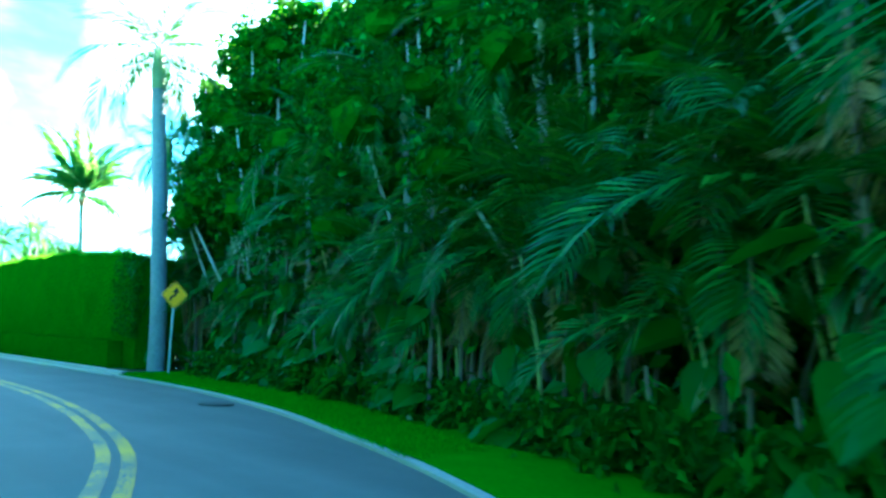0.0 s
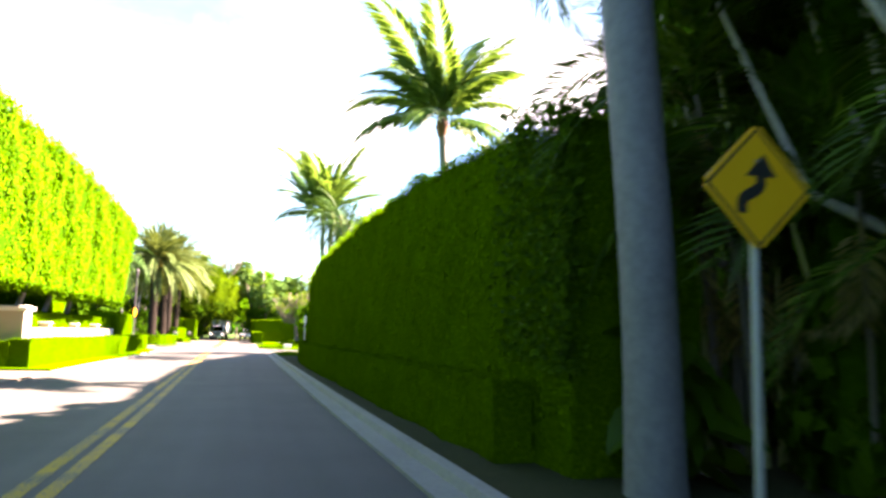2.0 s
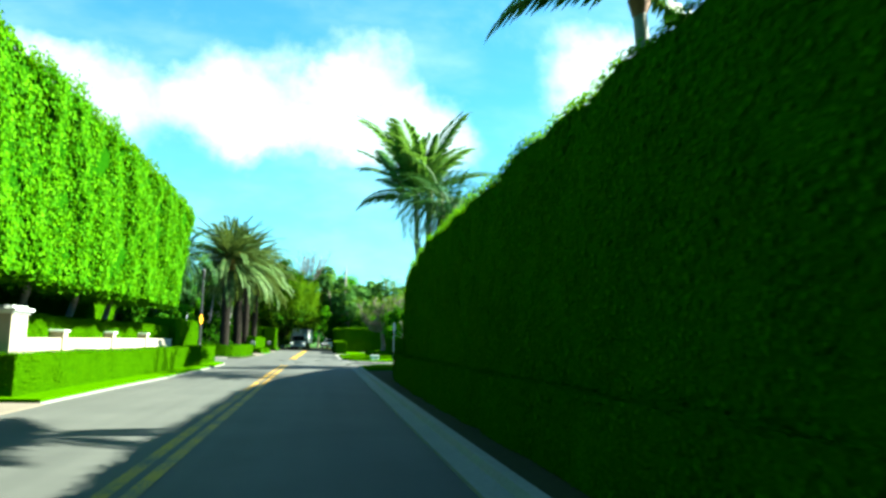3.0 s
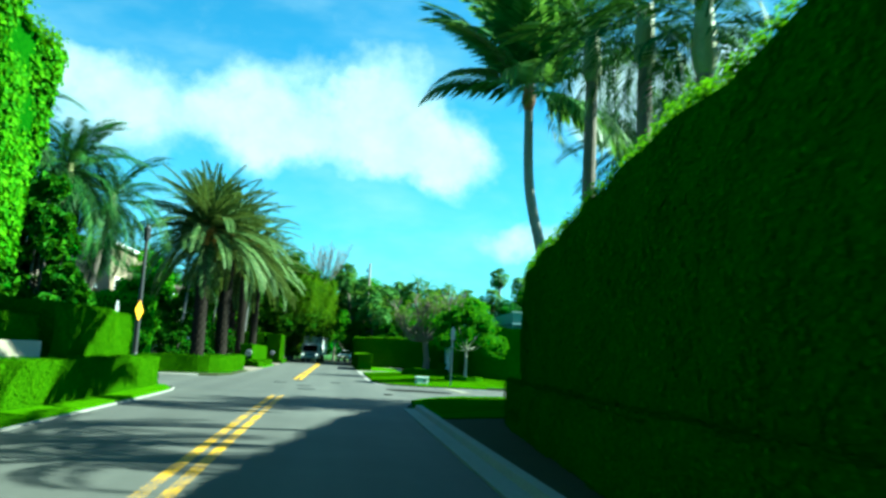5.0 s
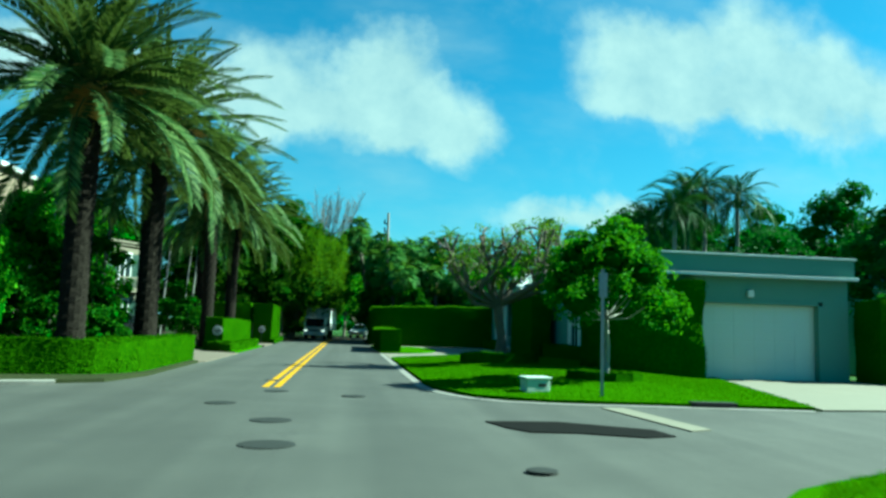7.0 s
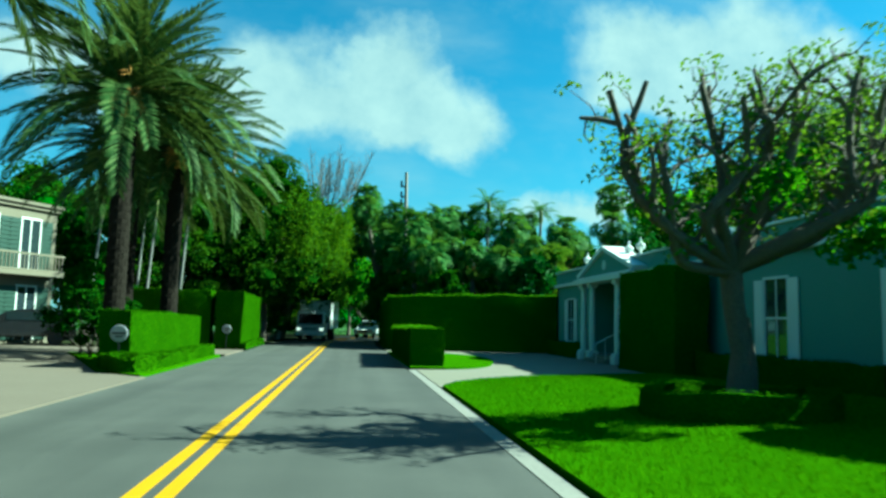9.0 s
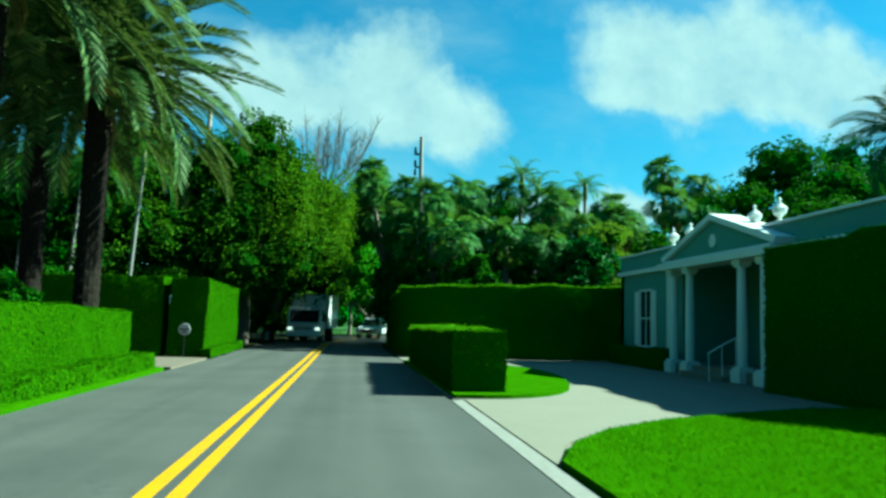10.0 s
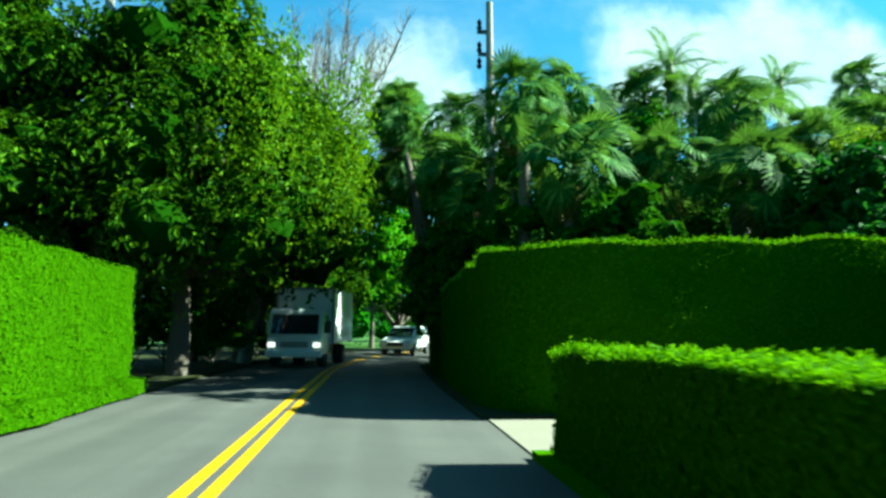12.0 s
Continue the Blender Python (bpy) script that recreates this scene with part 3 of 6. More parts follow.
def fan_mesh(name, stalk, radius, blades, seed=1, fold=0.2, droop=0.5, tilt=0.8):
    """A fan leaf: a stalk along +x and a pleated fan of drooping blades."""
    r0 = np.random.default_rng(seed)
    V, F = tube([(0, 0, 0), (stalk * 0.5, 0, 0.04), (stalk, 0, 0)], [0.025, 0.02, 0.015], 4)
    F = np.concatenate([F[:, [0, 1, 2]], F[:, [0, 2, 3]]])
    out = [(V, F)]
    for a in np.linspace(-2.1, 2.1, blades):
        ln = radius * (1 - 0.12 * abs(a)) * r0.uniform(0.9, 1.05)
        c, s = math.cos(a), math.sin(a)
        side = np.array([-s * math.cos(tilt), c, s * math.sin(tilt)]) * radius * 0.048
        p0, d = np.array([stalk, 0, 0]), np.array([c * math.cos(tilt), s, fold * abs(s) - c * math.sin(tilt)])
        m, e = p0 + d * ln * 0.6, p0 + d * ln * 0.9 + [0, 0, -droop * ln * r0.uniform(0.6, 1.2)]
        out.append((np.array([p0, m + side, e, m - side]), np.array([(0, 1, 3), (1, 2, 3)])))
    return fast_mesh(name, *join(out))


def crown_of(ob, hub, meshes, mat, count, low, high, seed, name="frond", scale=(0.9, 1.1), roll=25, start=0.0):
    """Leaves set spirally round a hub; low and high: degrees of rise of the oldest and youngest."""
    r0 = np.random.default_rng(seed)
    for i in range(count):
        u = (i + 0.5) / count
        rise = low + (high - low) * u ** 0.9 + r0.uniform(-6, 6)
        az = i * 137.5 + start + r0.uniform(-8, 8)
        sc = r0.uniform(*scale) * (1 - 0.18 * u)
        m = Matrix.Translation(hub) @ Euler((0, 0, radians(az))).to_matrix().to_4x4() @ Euler((0, -radians(rise), 0)).to_matrix().to_4x4() @ Euler((radians(r0.uniform(-roll, roll)), 0, 0)).to_matrix().to_4x4() @ Matrix.Scale(sc, 4)
        part(name, meshes[i % len(meshes)], mat, ob, at=m)


def ringed_trunk(path, r0, r1, rings=40, depth=0.02, swell=1.35, sides=12):
    P = smooth_line(path, 0.12)
    t = np.linspace(0, 1, len(P))
    rad = (r0 + (r1 - r0) * t) * (1 + (swell - 1) * np.exp(-t * 14)) * (1 + depth * np.sin(t * rings * 2 * np.pi))
    return fast_mesh("trunk", *tube(P, rad, sides), smooth=True)


COCO_F = [frond_mesh("coconut_frond", 3.3, d, 60, 0.85, h, vee=0.2, seed=s, twist=tw, width=0.14) for d, h, s, tw in ((0.9, 0.6, 1, 0.06), (1.2, 0.9, 2, -0.08), (0.6, 0.45, 3, 0.03), (1.45, 1.0, 4, 0.0))]
DATE_F = [frond_mesh("date_frond", 4.2, d, 84, 0.58, 0.22, vee=0.42, seed=s, twist=tw, width=0.095, rachis=0.035) for d, s, tw in ((0.6, 5, 0.04), (0.95, 6, -0.05), (1.3, 7, 0.02))]
ROYAL_F = [frond_mesh("feather_frond", 3.2, d, 50, 0.8, 0.8, vee=0.5, seed=s, twist=tw, width=0.07) for d, s, tw in ((1.5, 8, 0.05), (1.9, 9, -0.05), (1.2, 10, 0.0))]
SMALL_F = [frond_mesh("small_frond", 2.0, d, 26, 0.6, 0.45, vee=0.45, seed=s, twist=tw, width=0.075, rachis=0.014) for d, s, tw in ((1.5, 11, 0.05), (1.9, 12, -0.05), (1.2, 13, 0.0))]
FAN_F = [fan_mesh("fan_leaf", 0.95, 0.72, 22, s, droop=dr) for s, dr in ((1, 0.2), (2, 0.5), (3, 0.32))]


FLOWER = fast_mesh("flower_stalk", *join([tube([(0, 0, 0), (0.6, 0, 0.12), (1.0, 0, 0.02)], [0.03, 0.025, 0.015], 5)] + [tube([(0.7 + 0.02 * q, 0, 0.1), (0.95 + 0.03 * q, 0.05 * (q % 5 - 2), -0.05 - 0.03 * (q % 3)), (1.1 + 0.03 * q, 0.09 * (q % 5 - 2), -0.3)], [0.014, 0.012, 0.006], 5) for q in range(10)]), smooth=True)


def coconut_palm(loc, path, label, seed, fronds=24, r=(0.2, 0.13), meshes=None, scale=(0.9, 1.1), low=-28, high=82, mat=None, sheath=None, start=0, group="", sheath_size=0.5, bark=None, swept=()):
    ob = thing("palm_tree", loc, label, "palm", group)
    part("trunk", ringed_trunk(path, *r), bark or COCO_BARK, ob, "ringed trunk")
    top = Vector(path[-1])
    part("crown_base", fast_mesh("crown_base", *tube([top - Vector((0, 0, 0.3)), top, top + Vector((0, 0, sheath_size))], [r[1], r[1] * 1.7, r[1] * 1.1], 10), smooth=True), sheath or RUST, ob, "brown fibrous leaf bases")
    crown_of(ob, top + Vector((0, 0, sheath_size * 0.6)), meshes or COCO_F, mat or COCO, fronds, low, high, seed, scale=scale, start=start)
    if swept:
        crown_of(ob, top + Vector((0, 0, sheath_size * 0.6)), [COCO_F[2], COCO_F[0]], mat or COCO, 7, 58, 84, seed + 60, scale=(scale[0] * 1.15, scale[1] * 1.3), start=start + 40)
    for k, az in enumerate(swept):
        crown_of(ob, top + Vector((0, 0, sheath_size * 0.5)), COCO_F[1:2], mat or COCO, 1, 8 - 14 * (k % 2), 16 - 14 * (k % 2), seed + 30 + k, scale=scale, start=az)
    return ob


def date_palm(loc, height, label, seed, fronds=56, scale=(0.85, 1.05), r=0.27, lean=(0, 0)):
    ob = thing("date_palm", loc, label, "palm", "date palms")
    P = smooth_line([(0, 0, -0.1), (lean[0] * 0.4, lean[1] * 0.4, height * 0.5), (*lean, height)], 0.1)
    t = np.linspace(0, 1, len(P))
    V, F = tube(P, r * (1 + 0.25 * np.exp(-t * 9) + 0.12 * t), 16)
    k = np.arange(len(V))
    ring, j = k // 16, k % 16
    bump = ((ring + (j % 2) * 2) % 4 == 0) * 0.09 + ((ring + (j % 2) * 2) % 4 == 1) * 0.04
    c = np.repeat(P, 16, axis=0)
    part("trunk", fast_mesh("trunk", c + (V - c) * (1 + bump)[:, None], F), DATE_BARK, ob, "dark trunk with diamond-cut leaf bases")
    top = Vector((*lean, height))
    boots = [tube([(0, 0, -0.75), (0.0, 0, -0.2), (0, 0, 0.35)], [r * 1.1, r * 2.0, r * 1.0], 14)]
    part("crown_base", fast_mesh("crown_base", *[a + (np.array(top) if i == 0 else 0) for i, a in enumerate(join(boots))], smooth=True), BOOT, ob, "orange-brown cut leaf bases")
    crown_of(ob, top - Vector((0, 0, 0.2)), DATE_F, DEAD_FROND, 9, -70, -40, seed + 5, "dry_frond", scale=(0.3, 0.5))
    crown_of(ob, top + Vector((0, 0, 0.1)), [FLOWER], BOOT, 12, 10, 70, seed + 9, "flower_stalk", scale=(0.8, 1.2))
    crown_of(ob, top, DATE_F, DATE, fronds, -25, 88, seed, scale=scale, roll=15)
    return ob


def fan_palm(loc, height, label, seed, leaves=34, scale=(0.9, 1.2), r=0.17, dead=6, lean=0.0):
    ob = thing("fan_palm", loc, label, "palm", "fan palms")
    part("trunk", ringed_trunk([(0, 0, -0.1), (0.1 + lean * 0.35, 0.05, height * 0.5), (lean, 0, height)], r, r * 0.9, 30, 0.03), BARK, ob)
    hub = Vector((lean, 0, height))
    crown_of(ob, hub, FAN_F, SABAL, leaves, -70, 88, seed, "fan_leaf", scale=scale, roll=75)
    crown_of(ob, hub - Vector((0, 0, 0.15)), FAN_F, DEAD_FROND, dead, -86, -55, seed + 1, "dry_leaf", scale=(scale[0] * 0.75, scale[1] * 0.8), roll=60)
    return ob


# ---- the street ----
structure("ground", prism([(-900, -900), (900, -900), (900, 900), (-900, 900)], -0.6, -0.06), GROUND, "flat green ground that reaches the horizon", "ground")

# right kerb, centre line and left edge, from the bend to the far end
RIGHT = smooth_line([(-9, -4), (-4.2, 0.6), (0.6, 5.6), (4.2, 10.2), (7.2, 14.6), (9.55, 18.6), (10.75, 21.4), (11.55, 24.0), (12.3, 26.7), (12.85, 29.8), (13.15, 33), (13.25, 37), (13.2, 48), (13.2, 60),
                     (13.2, 80), (13.2, 95), (13.2, 110), (13.1, 128), (13.0, 140), (13.4, 150), (15.0, 160), (19, 172), (27, 186), (40, 200)])
LEFT = smooth_line([(-12.5, 2.0), (-7.8, 6.4), (-3.4, 11.4), (0.1, 16.0), (2.2, 19.6), (3.8, 23.2), (4.8, 26.2), (5.5, 29.2), (5.9, 32), (6.1, 35), (6.2, 39), (6.2, 50), (6.1, 62),
                    (6.1, 80), (6.2, 95), (6.4, 110), (6.4, 128), (6.3, 140), (6.6, 151), (8.2, 162), (12, 174), (20, 189), (34, 205)])
CENTRE = smooth_line([(-10.7, -1.0), (-6.0, 3.5), (-1.2, 8.4), (2.6, 12.9), (5.2, 16.9), (7.0, 20.4), (8.38, 23.6), (9.08, 26.4), (9.5, 28.9), (9.82, 32.2), (9.95, 37), (9.98, 44), (9.92, 52), (9.86, 60),
                      (9.78, 72), (9.74, 82), (9.70, 95), (9.71, 110), (9.73, 128), (9.72, 140), (9.95, 150), (11.6, 161), (15.5, 173), (23.5, 187.5), (37, 202.5)])


def resample(L, n):
    s = np.concatenate([[0], np.cumsum(np.linalg.norm(np.diff(L, axis=0), axis=1))])
    q = np.linspace(0, s[-1], n)
    return np.stack([np.interp(q, s, L[:, k]) for k in range(2)], 1)


def road_sheet():
    n, m = 260, 8
    A, B = resample(LEFT, n), resample(RIGHT, n)
    V = []
    for a, b in zip(A, B):
        for j in range(m + 1):
            f = j / m
            p = a * (1 - f) + b * f
            V.append((p[0], p[1], 0.025 * (4 * f * (1 - f)) - 0.025))
    F = [(i * (m + 1) + j, i * (m + 1) + j + 1, (i + 1) * (m + 1) + j + 1, (i + 1) * (m + 1) + j) for i in range(n - 1) for j in range(m)]
    return fast_mesh("road", np.array(V), np.array(F))


road = structure("road", road_sheet(), ASPHALT, "worn grey asphalt street with a slight crown", "road")


def paint(y0, y1, off, width=0.15):
    L = CENTRE[(CENTRE[:, 1] > y0) & (CENTRE[:, 1] < y1)]
    return strip_mesh("yellow_line", L, [off - width / 2, off + width / 2], [0.006, 0.006])


for y0, y1, coat, look_of in ((-3, 82.9, OLD_YELLOW, "worn"), (94.4, 200, YELLOW, "bright")):
    for off in (-0.125, 0.125):
        structure("yellow_line", paint(y0, y1, off), coat, look_of + " yellow centre line painted on asphalt", "road marking")

# side streets
structure("side_street", prism([(12.5, 76.8), (13.22, 76.8), (13.45, 80.6), (13.95, 82.1), (14.7, 83.5), (15.9, 84.7), (17.9, 85.9), (24, 87.2), (60, 91), (60, 97), (24, 92.6), (20.6, 92.1), (17.4, 92.5), (15.3, 92.7), (13.9, 93.6), (13.25, 97.0), (12.5, 97.0)], -0.2, -0.024), ASPHALT, "grey asphalt side street that joins the road", "road")
structure("side_street", prism([(6.9, 84.6), (6.9, 98.4), (6.1, 96.6), (2, 94.6), (-40, 94), (-40, 84.0), (0, 85.2), (5.6, 86.0)], -0.2, -0.024), ASPHALT, "grey asphalt side street that joins the road", "road")


def kerb(name, line, label, offs=(0.0, 0.02, 0.24, 0.28, 0.42, 0.42), zs=(-0.2, 0.004, 0.012, 0.10, 0.11, -0.2), step=0.6):
    V, F = strip(smooth_line(line, step), list(offs), list(zs))
    k, last = len(offs), len(V) - len(offs)
    ends = [(0, 1, 2, 3)] if k == 4 else [(0, 1, 2, 5), (2, 3, 4, 5)]
    F = np.concatenate([F, ends, [[last + c for c in q[::-1]] for q in ends]])
    return structure(name, fast_mesh(name, V, F), KERB, label, "kerb")


def piece(L, y0, y1):
    return [tuple(p) for p in L[(L[:, 1] > y0) & (L[:, 1] < y1)][::3]]


kerb("kerb", piece(RIGHT, -4, 37.3), "thin pale kerb edge beside the grass verge", (0.0, 0.01, 0.13, 0.14), (-0.2, 0.02, 0.03, -0.2))
kerb("kerb", [(13.26, 37.3)] + piece(RIGHT, 37.6, 81), "weathered concrete kerb and gutter that ends at the corner", (0.0, 0.02, 0.30, 0.34, 0.48, 0.48), (-0.2, 0.004, 0.012, 0.10, 0.11, -0.2))
kerb("kerb", [(20.5, 92.05), (17.4, 92.45), (15.2, 92.7), (13.9, 93.5), (13.2, 95.6), (13.15, 98), (13.15, 111.0), (13.14, 117.3)], "pale concrete edge between lawn and street", (-0.13, -0.12, 0.09, 0.10), (-0.2, -0.014, -0.008, -0.2))
kerb("kerb", [(6.15, 57.8), (6.3, 64), (6.55, 70), (6.62, 78), (6.55, 83.6), (6.1, 85.1), (5.2, 85.8), (4.2, 86.0), (-2, 85.6)], "thin pale concrete edge beside the grass strip", (0.0, -0.01, -0.06, -0.07), (-0.2, 0.012, 0.02, -0.2))
kerb("kerb", [(-4, 93.9), (2.2, 94.15), (4.2, 94.5), (5.3, 94.85)], "white concrete kerb beside the hedge island", (0.0, -0.01, -0.28, -0.29), (-0.2, 0.05, 0.07, -0.2))


# lawns and planting ground
def lawn(poly, label, z=0.07, mat=None):
    return structure("lawn", prism(poly, -0.3, z), mat or LAWN, label, "lawn")


VERGE = [tuple(p) for p in (RIGHT + side_normals(RIGHT) * 0.13)[(RIGHT[:, 1] > -4) & (RIGHT[:, 1] < 37.3)]]
VERGE_OUT = [tuple(p) for p in (RIGHT + side_normals(RIGHT) * 6.0)[(RIGHT[:, 1] > -4) & (RIGHT[:, 1] < 37.0)]]
lawn(VERGE + [(16.2, 38.2)] + VERGE_OUT[::-1], "mown green grass verge under dense planting", 0.05)
structure("planting_bed", prism([(13.66, 38.0), (13.6, 66), (13.6, 76), (15.6, 77), (17, 80), (40, 84), (40, 38.0)], -0.3, 0.04), SOIL, "dark soil below the tall hedge", "ground")
LAWN_CORNER = [(13.6, 76), (13.62, 80.9), (13.68, 81.8), (14.1, 82.9), (14.72, 84.0), (15.3, 84.6), (16.0, 85.0), (16.8, 85.4), (18.1, 86.2), (22, 86.95), (30, 87.75), (30, 84.6), (17, 80), (15.6, 77)]
lawn(LAWN_CORNER, "mown green lawn at the street corner")
LAWN_GARAGE = [(13.3, 98), (13.35, 95.7), (14.0, 93.7), (15.3, 92.85), (17.4, 92.6), (20.6, 92.2), (24.4, 105), (21.2, 116.3), (19.3, 116.2), (17.4, 115.3), (15.9, 114.5), (14.6, 113.4), (13.8, 112.3), (13.3, 111.1)]


def mound(poly, rise, run, step=0.45):
    """A lawn that swells gently from its edge: (mesh, height at a point)."""
    E = np.array(poly)

    def edge_distance(q):
        best = np.full(len(q), 1e9)
        for a, b in zip(E, np.roll(E, -1, axis=0)):
            t = np.clip(((q - a) @ (b - a)) / ((b - a) @ (b - a)), 0, 1)
            best = np.minimum(best, np.linalg.norm(q - (a + t[:, None] * (b - a)), axis=1))
        return best

    def height(q):
        f = np.clip(edge_distance(np.asarray(q, float)) / run, 0, 1)
        return 0.05 + rise * f * f * (3 - 2 * f)

    bm = prism(poly, -0.3, 0.05)
    for axis in (0, 1):
        lo, hi = E[:, axis].min(), E[:, axis].max()
        for c in np.arange(lo + step, hi, step):
            n = (1, 0, 0) if axis == 0 else (0, 1, 0)
            bmesh.ops.bisect_plane(bm, geom=bm.verts[:] + bm.edges[:] + bm.faces[:], plane_co=(c, c, 0), plane_no=n)
    top = [v for v in bm.verts if v.co.z > 0]
    for v, z in zip(top, height([v.co.xy for v in top])):
        v.co.z = z
    return bm, height


mound_mesh, lawn_height = mound(LAWN_GARAGE, 0.2, 3.6)
structure("lawn", mound_mesh, LAWN, "bright mown lawn that swells before the house", "lawn")
ISLAND = [tuple(p) for p in smooth_line([(13.1, 117.5), (14.2, 117.6), (15.1, 118.2), (15.8, 119.3), (16.3, 120.9), (16.7, 123), (16.75, 125.4), (16.4, 127.2), (15.5, 128.8), (14.4, 129.5), (13.0, 129.6)], 0.5)]
lawn(ISLAND, "small lawn island inside the circular drive")
lawn([(12.95, 133.2), (40, 132.6), (40, 200), (33, 198), (19, 174), (14.6, 160), (13.0, 150), (12.8, 140)], "shaded ground below the tall hedge", 0.03, SOIL)
lawn([(6.05, 58.0), (6.2, 64), (6.47, 70), (6.54, 78), (6.47, 83.5), (6.02, 85.0), (5.15, 85.7), (4.2, 85.9), (-2, 85.4), (-2, 58)], "narrow mown grass strip along a low hedge")
lawn([(-4, 94.15), (2.2, 94.4), (4.65, 94.85), (6.0, 95.75), (6.38, 97.85), (6.32, 104.6), (-4, 104.8)], "ground of the hedge island", 0.06, SOIL)
lawn([(6.35, 112.9), (6.3, 124.0), (0.8, 123.9), (3.2, 118.5), (5.0, 114.2)], "grass and planting beside the gate hedges", 0.05)
lawn([(6.35, 129.1), (6.2, 140), (6.5, 151), (8.1, 162), (11.9, 174), (-40, 174), (-40, 129.1)], "leaf-strewn ground below the large tree", 0.03, SOIL)
structure("driveway", prism([(6.25, 104.7), (6.5, 104.9), (6.5, 112.8), (6.3, 112.85), (4.95, 114.1), (3.15, 118.4), (0.75, 123.9), (-20, 123.9), (-20, 104.9)], -0.3, 0.012), DRIVE, "warm pale paved driveway", "driveway")
structure("driveway", prism([(6.45, 124.1), (6.45, 129.0), (-1.4, 129.05), (-1.6, 131.2), (-10, 131.2), (-10, 124.0)], -0.3, 0.04), DRIVE, "pale paved driveway between gate hedges", "driveway")
structure("driveway", prism([(6.2, 48), (6.2, 57.8), (-20, 57.8), (-20, 48)], -0.3, 0.012), DRIVE, "pale paved driveway beside a gate pillar", "driveway")
structure("driveway", prism([(13.3, 111.2), (13.7, 112.4), (14.5, 113.5), (15.8, 114.6), (17.3, 115.45), (19.2, 116.3), (22.2, 116.5), (22.2, 132.5), (13.05, 133.1), (13.05, 117.4), (13.27, 117.3), (13.27, 111.2)], -0.3, -0.004), CONCRETE, "pale concrete circular drive", "driveway")
structure("driveway", prism([(20.7, 92.1), (30, 93), (31, 102), (22, 102), (24.3, 105)][:4] + [(23.6, 102)], -0.3, 0.012), CONCRETE, "pale concrete driveway before a garage", "driveway")
structure("verge_left", prism([(6.1, 20), (6.15, 47.9), (-40, 47.9), (-40, 20)], -0.3, -0.055), LAWN, "grass beside the bend", "lawn")


def grass(name, poly, count, label, height=None):
    """Standing blades on a lawn."""
    P = np.array(poly)
    lo, hi = P.min(0), P.max(0)
    q = rng.uniform(lo, hi, (count * 3, 2))
    inside = np.zeros(len(q), bool)
    j = len(P) - 1
    for i in range(len(P)):
        c = ((P[i, 1] > q[:, 1]) != (P[j, 1] > q[:, 1])) & (q[:, 0] < (P[j, 0] - P[i, 0]) * (q[:, 1] - P[i, 1]) / (P[j, 1] - P[i, 1] + 1e-12) + P[i, 0])
        inside ^= c
        j = i
    q = q[inside][:count]
    n = len(q)
    h, a = rng.uniform(0.03, 0.065, n), rng.uniform(0, 2 * np.pi, n)
    b = np.column_stack([q, height(q) - 0.005 if height else np.full(n, 0.065)])
    side = np.column_stack([np.cos(a), np.sin(a), 0 * a]) * 0.007
    tip = b + np.column_stack([rng.normal(0, 0.02, (n, 2)), h])
    V = np.stack([b - side, b + side, tip], 1).reshape(-1, 3)
    ob = part(name, fast_mesh(name, V, np.arange(3 * n).reshape(-1, 3)), GRASS)
    return tagged(ob, label, "grass", kind="stuff")


# ---- right side: the planting at the bend, sign, tall hedge ----
def warning_sign(loc, turn, size, z_mid, label, arrow, post_r=0.03, post=True):
    """A diamond warning sign with a black border and a winding arrow, on a steel post."""
    ob = thing("warning_sign", loc, label, "road sign", turn=turn)
    h = size / 2
    bm = prism([(-h, 0), (0, -h), (h, 0), (0, h)], -0.006, 0.006)
    bmesh.ops.bevel(bm, geom=[e for e in bm.edges if abs(e.verts[0].co.z - e.verts[1].co.z) > 0.005], offset=h * 0.09, segments=3, affect="EDGES")
    up = pose(0, -0.04, z_mid, 90, 0, 0)
    panel = part("panel", bm, SIGN_YELLOW, ob, "yellow diamond panel", up)
    k = h * 0.92
    rim = bmesh.new()
    o = [rim.verts.new(c) for c in ((-k, 0, 0.009), (0, -k, 0.009), (k, 0, 0.009), (0, k, 0.009))]
    i = [rim.verts.new((v.co.x * 0.94, v.co.y * 0.94, 0.009)) for v in o]
    for a in range(4):
        rim.faces.new((o[a], o[(a + 1) % 4], i[(a + 1) % 4], i[a]))
    part("border", rim, SIGN_BLACK, panel)
    if arrow:
        L = smooth_line([(-0.30 * h, -0.42 * h), (-0.27 * h, -0.2 * h), (0.02 * h, 0.0), (0.05 * h, 0.2 * h)], 0.01)
        V, F = strip(L, [-0.085 * h, 0.085 * h], [0.0095, 0.0095])
        head = np.array([(-0.22 * h, 0.16 * h, 0.0095), (0.33 * h, 0.16 * h, 0.0095), (0.1 * h, 0.52 * h, 0.0095), (0.1 * h, 0.52 * h, 0.0095)])
        part("arrow", fast_mesh("arrow", *join([(V, F), (head, np.array([(0, 1, 2, 3)]))])), SIGN_BLACK, panel, "black winding arrow")
    if post:
        part("post", tube_mesh("post", [(0, 0, -0.1), (0, 0, z_mid * 0.5), (0, 0, z_mid + h * 0.7)], [post_r] * 3, 10), GALV, ob, "pale steel post")
        part("bolt", tube_mesh("bolt", [(0, -0.03, z_mid + h * 0.4), (0, -0.06, z_mid + h * 0.4)], [0.012, 0.012], 6), GALV, ob)
    return ob


warning_sign((14.75, 36.85, 0.04), 1, 0.86, 2.37, "yellow diamond winding-road sign on a pale post in the grass", True)

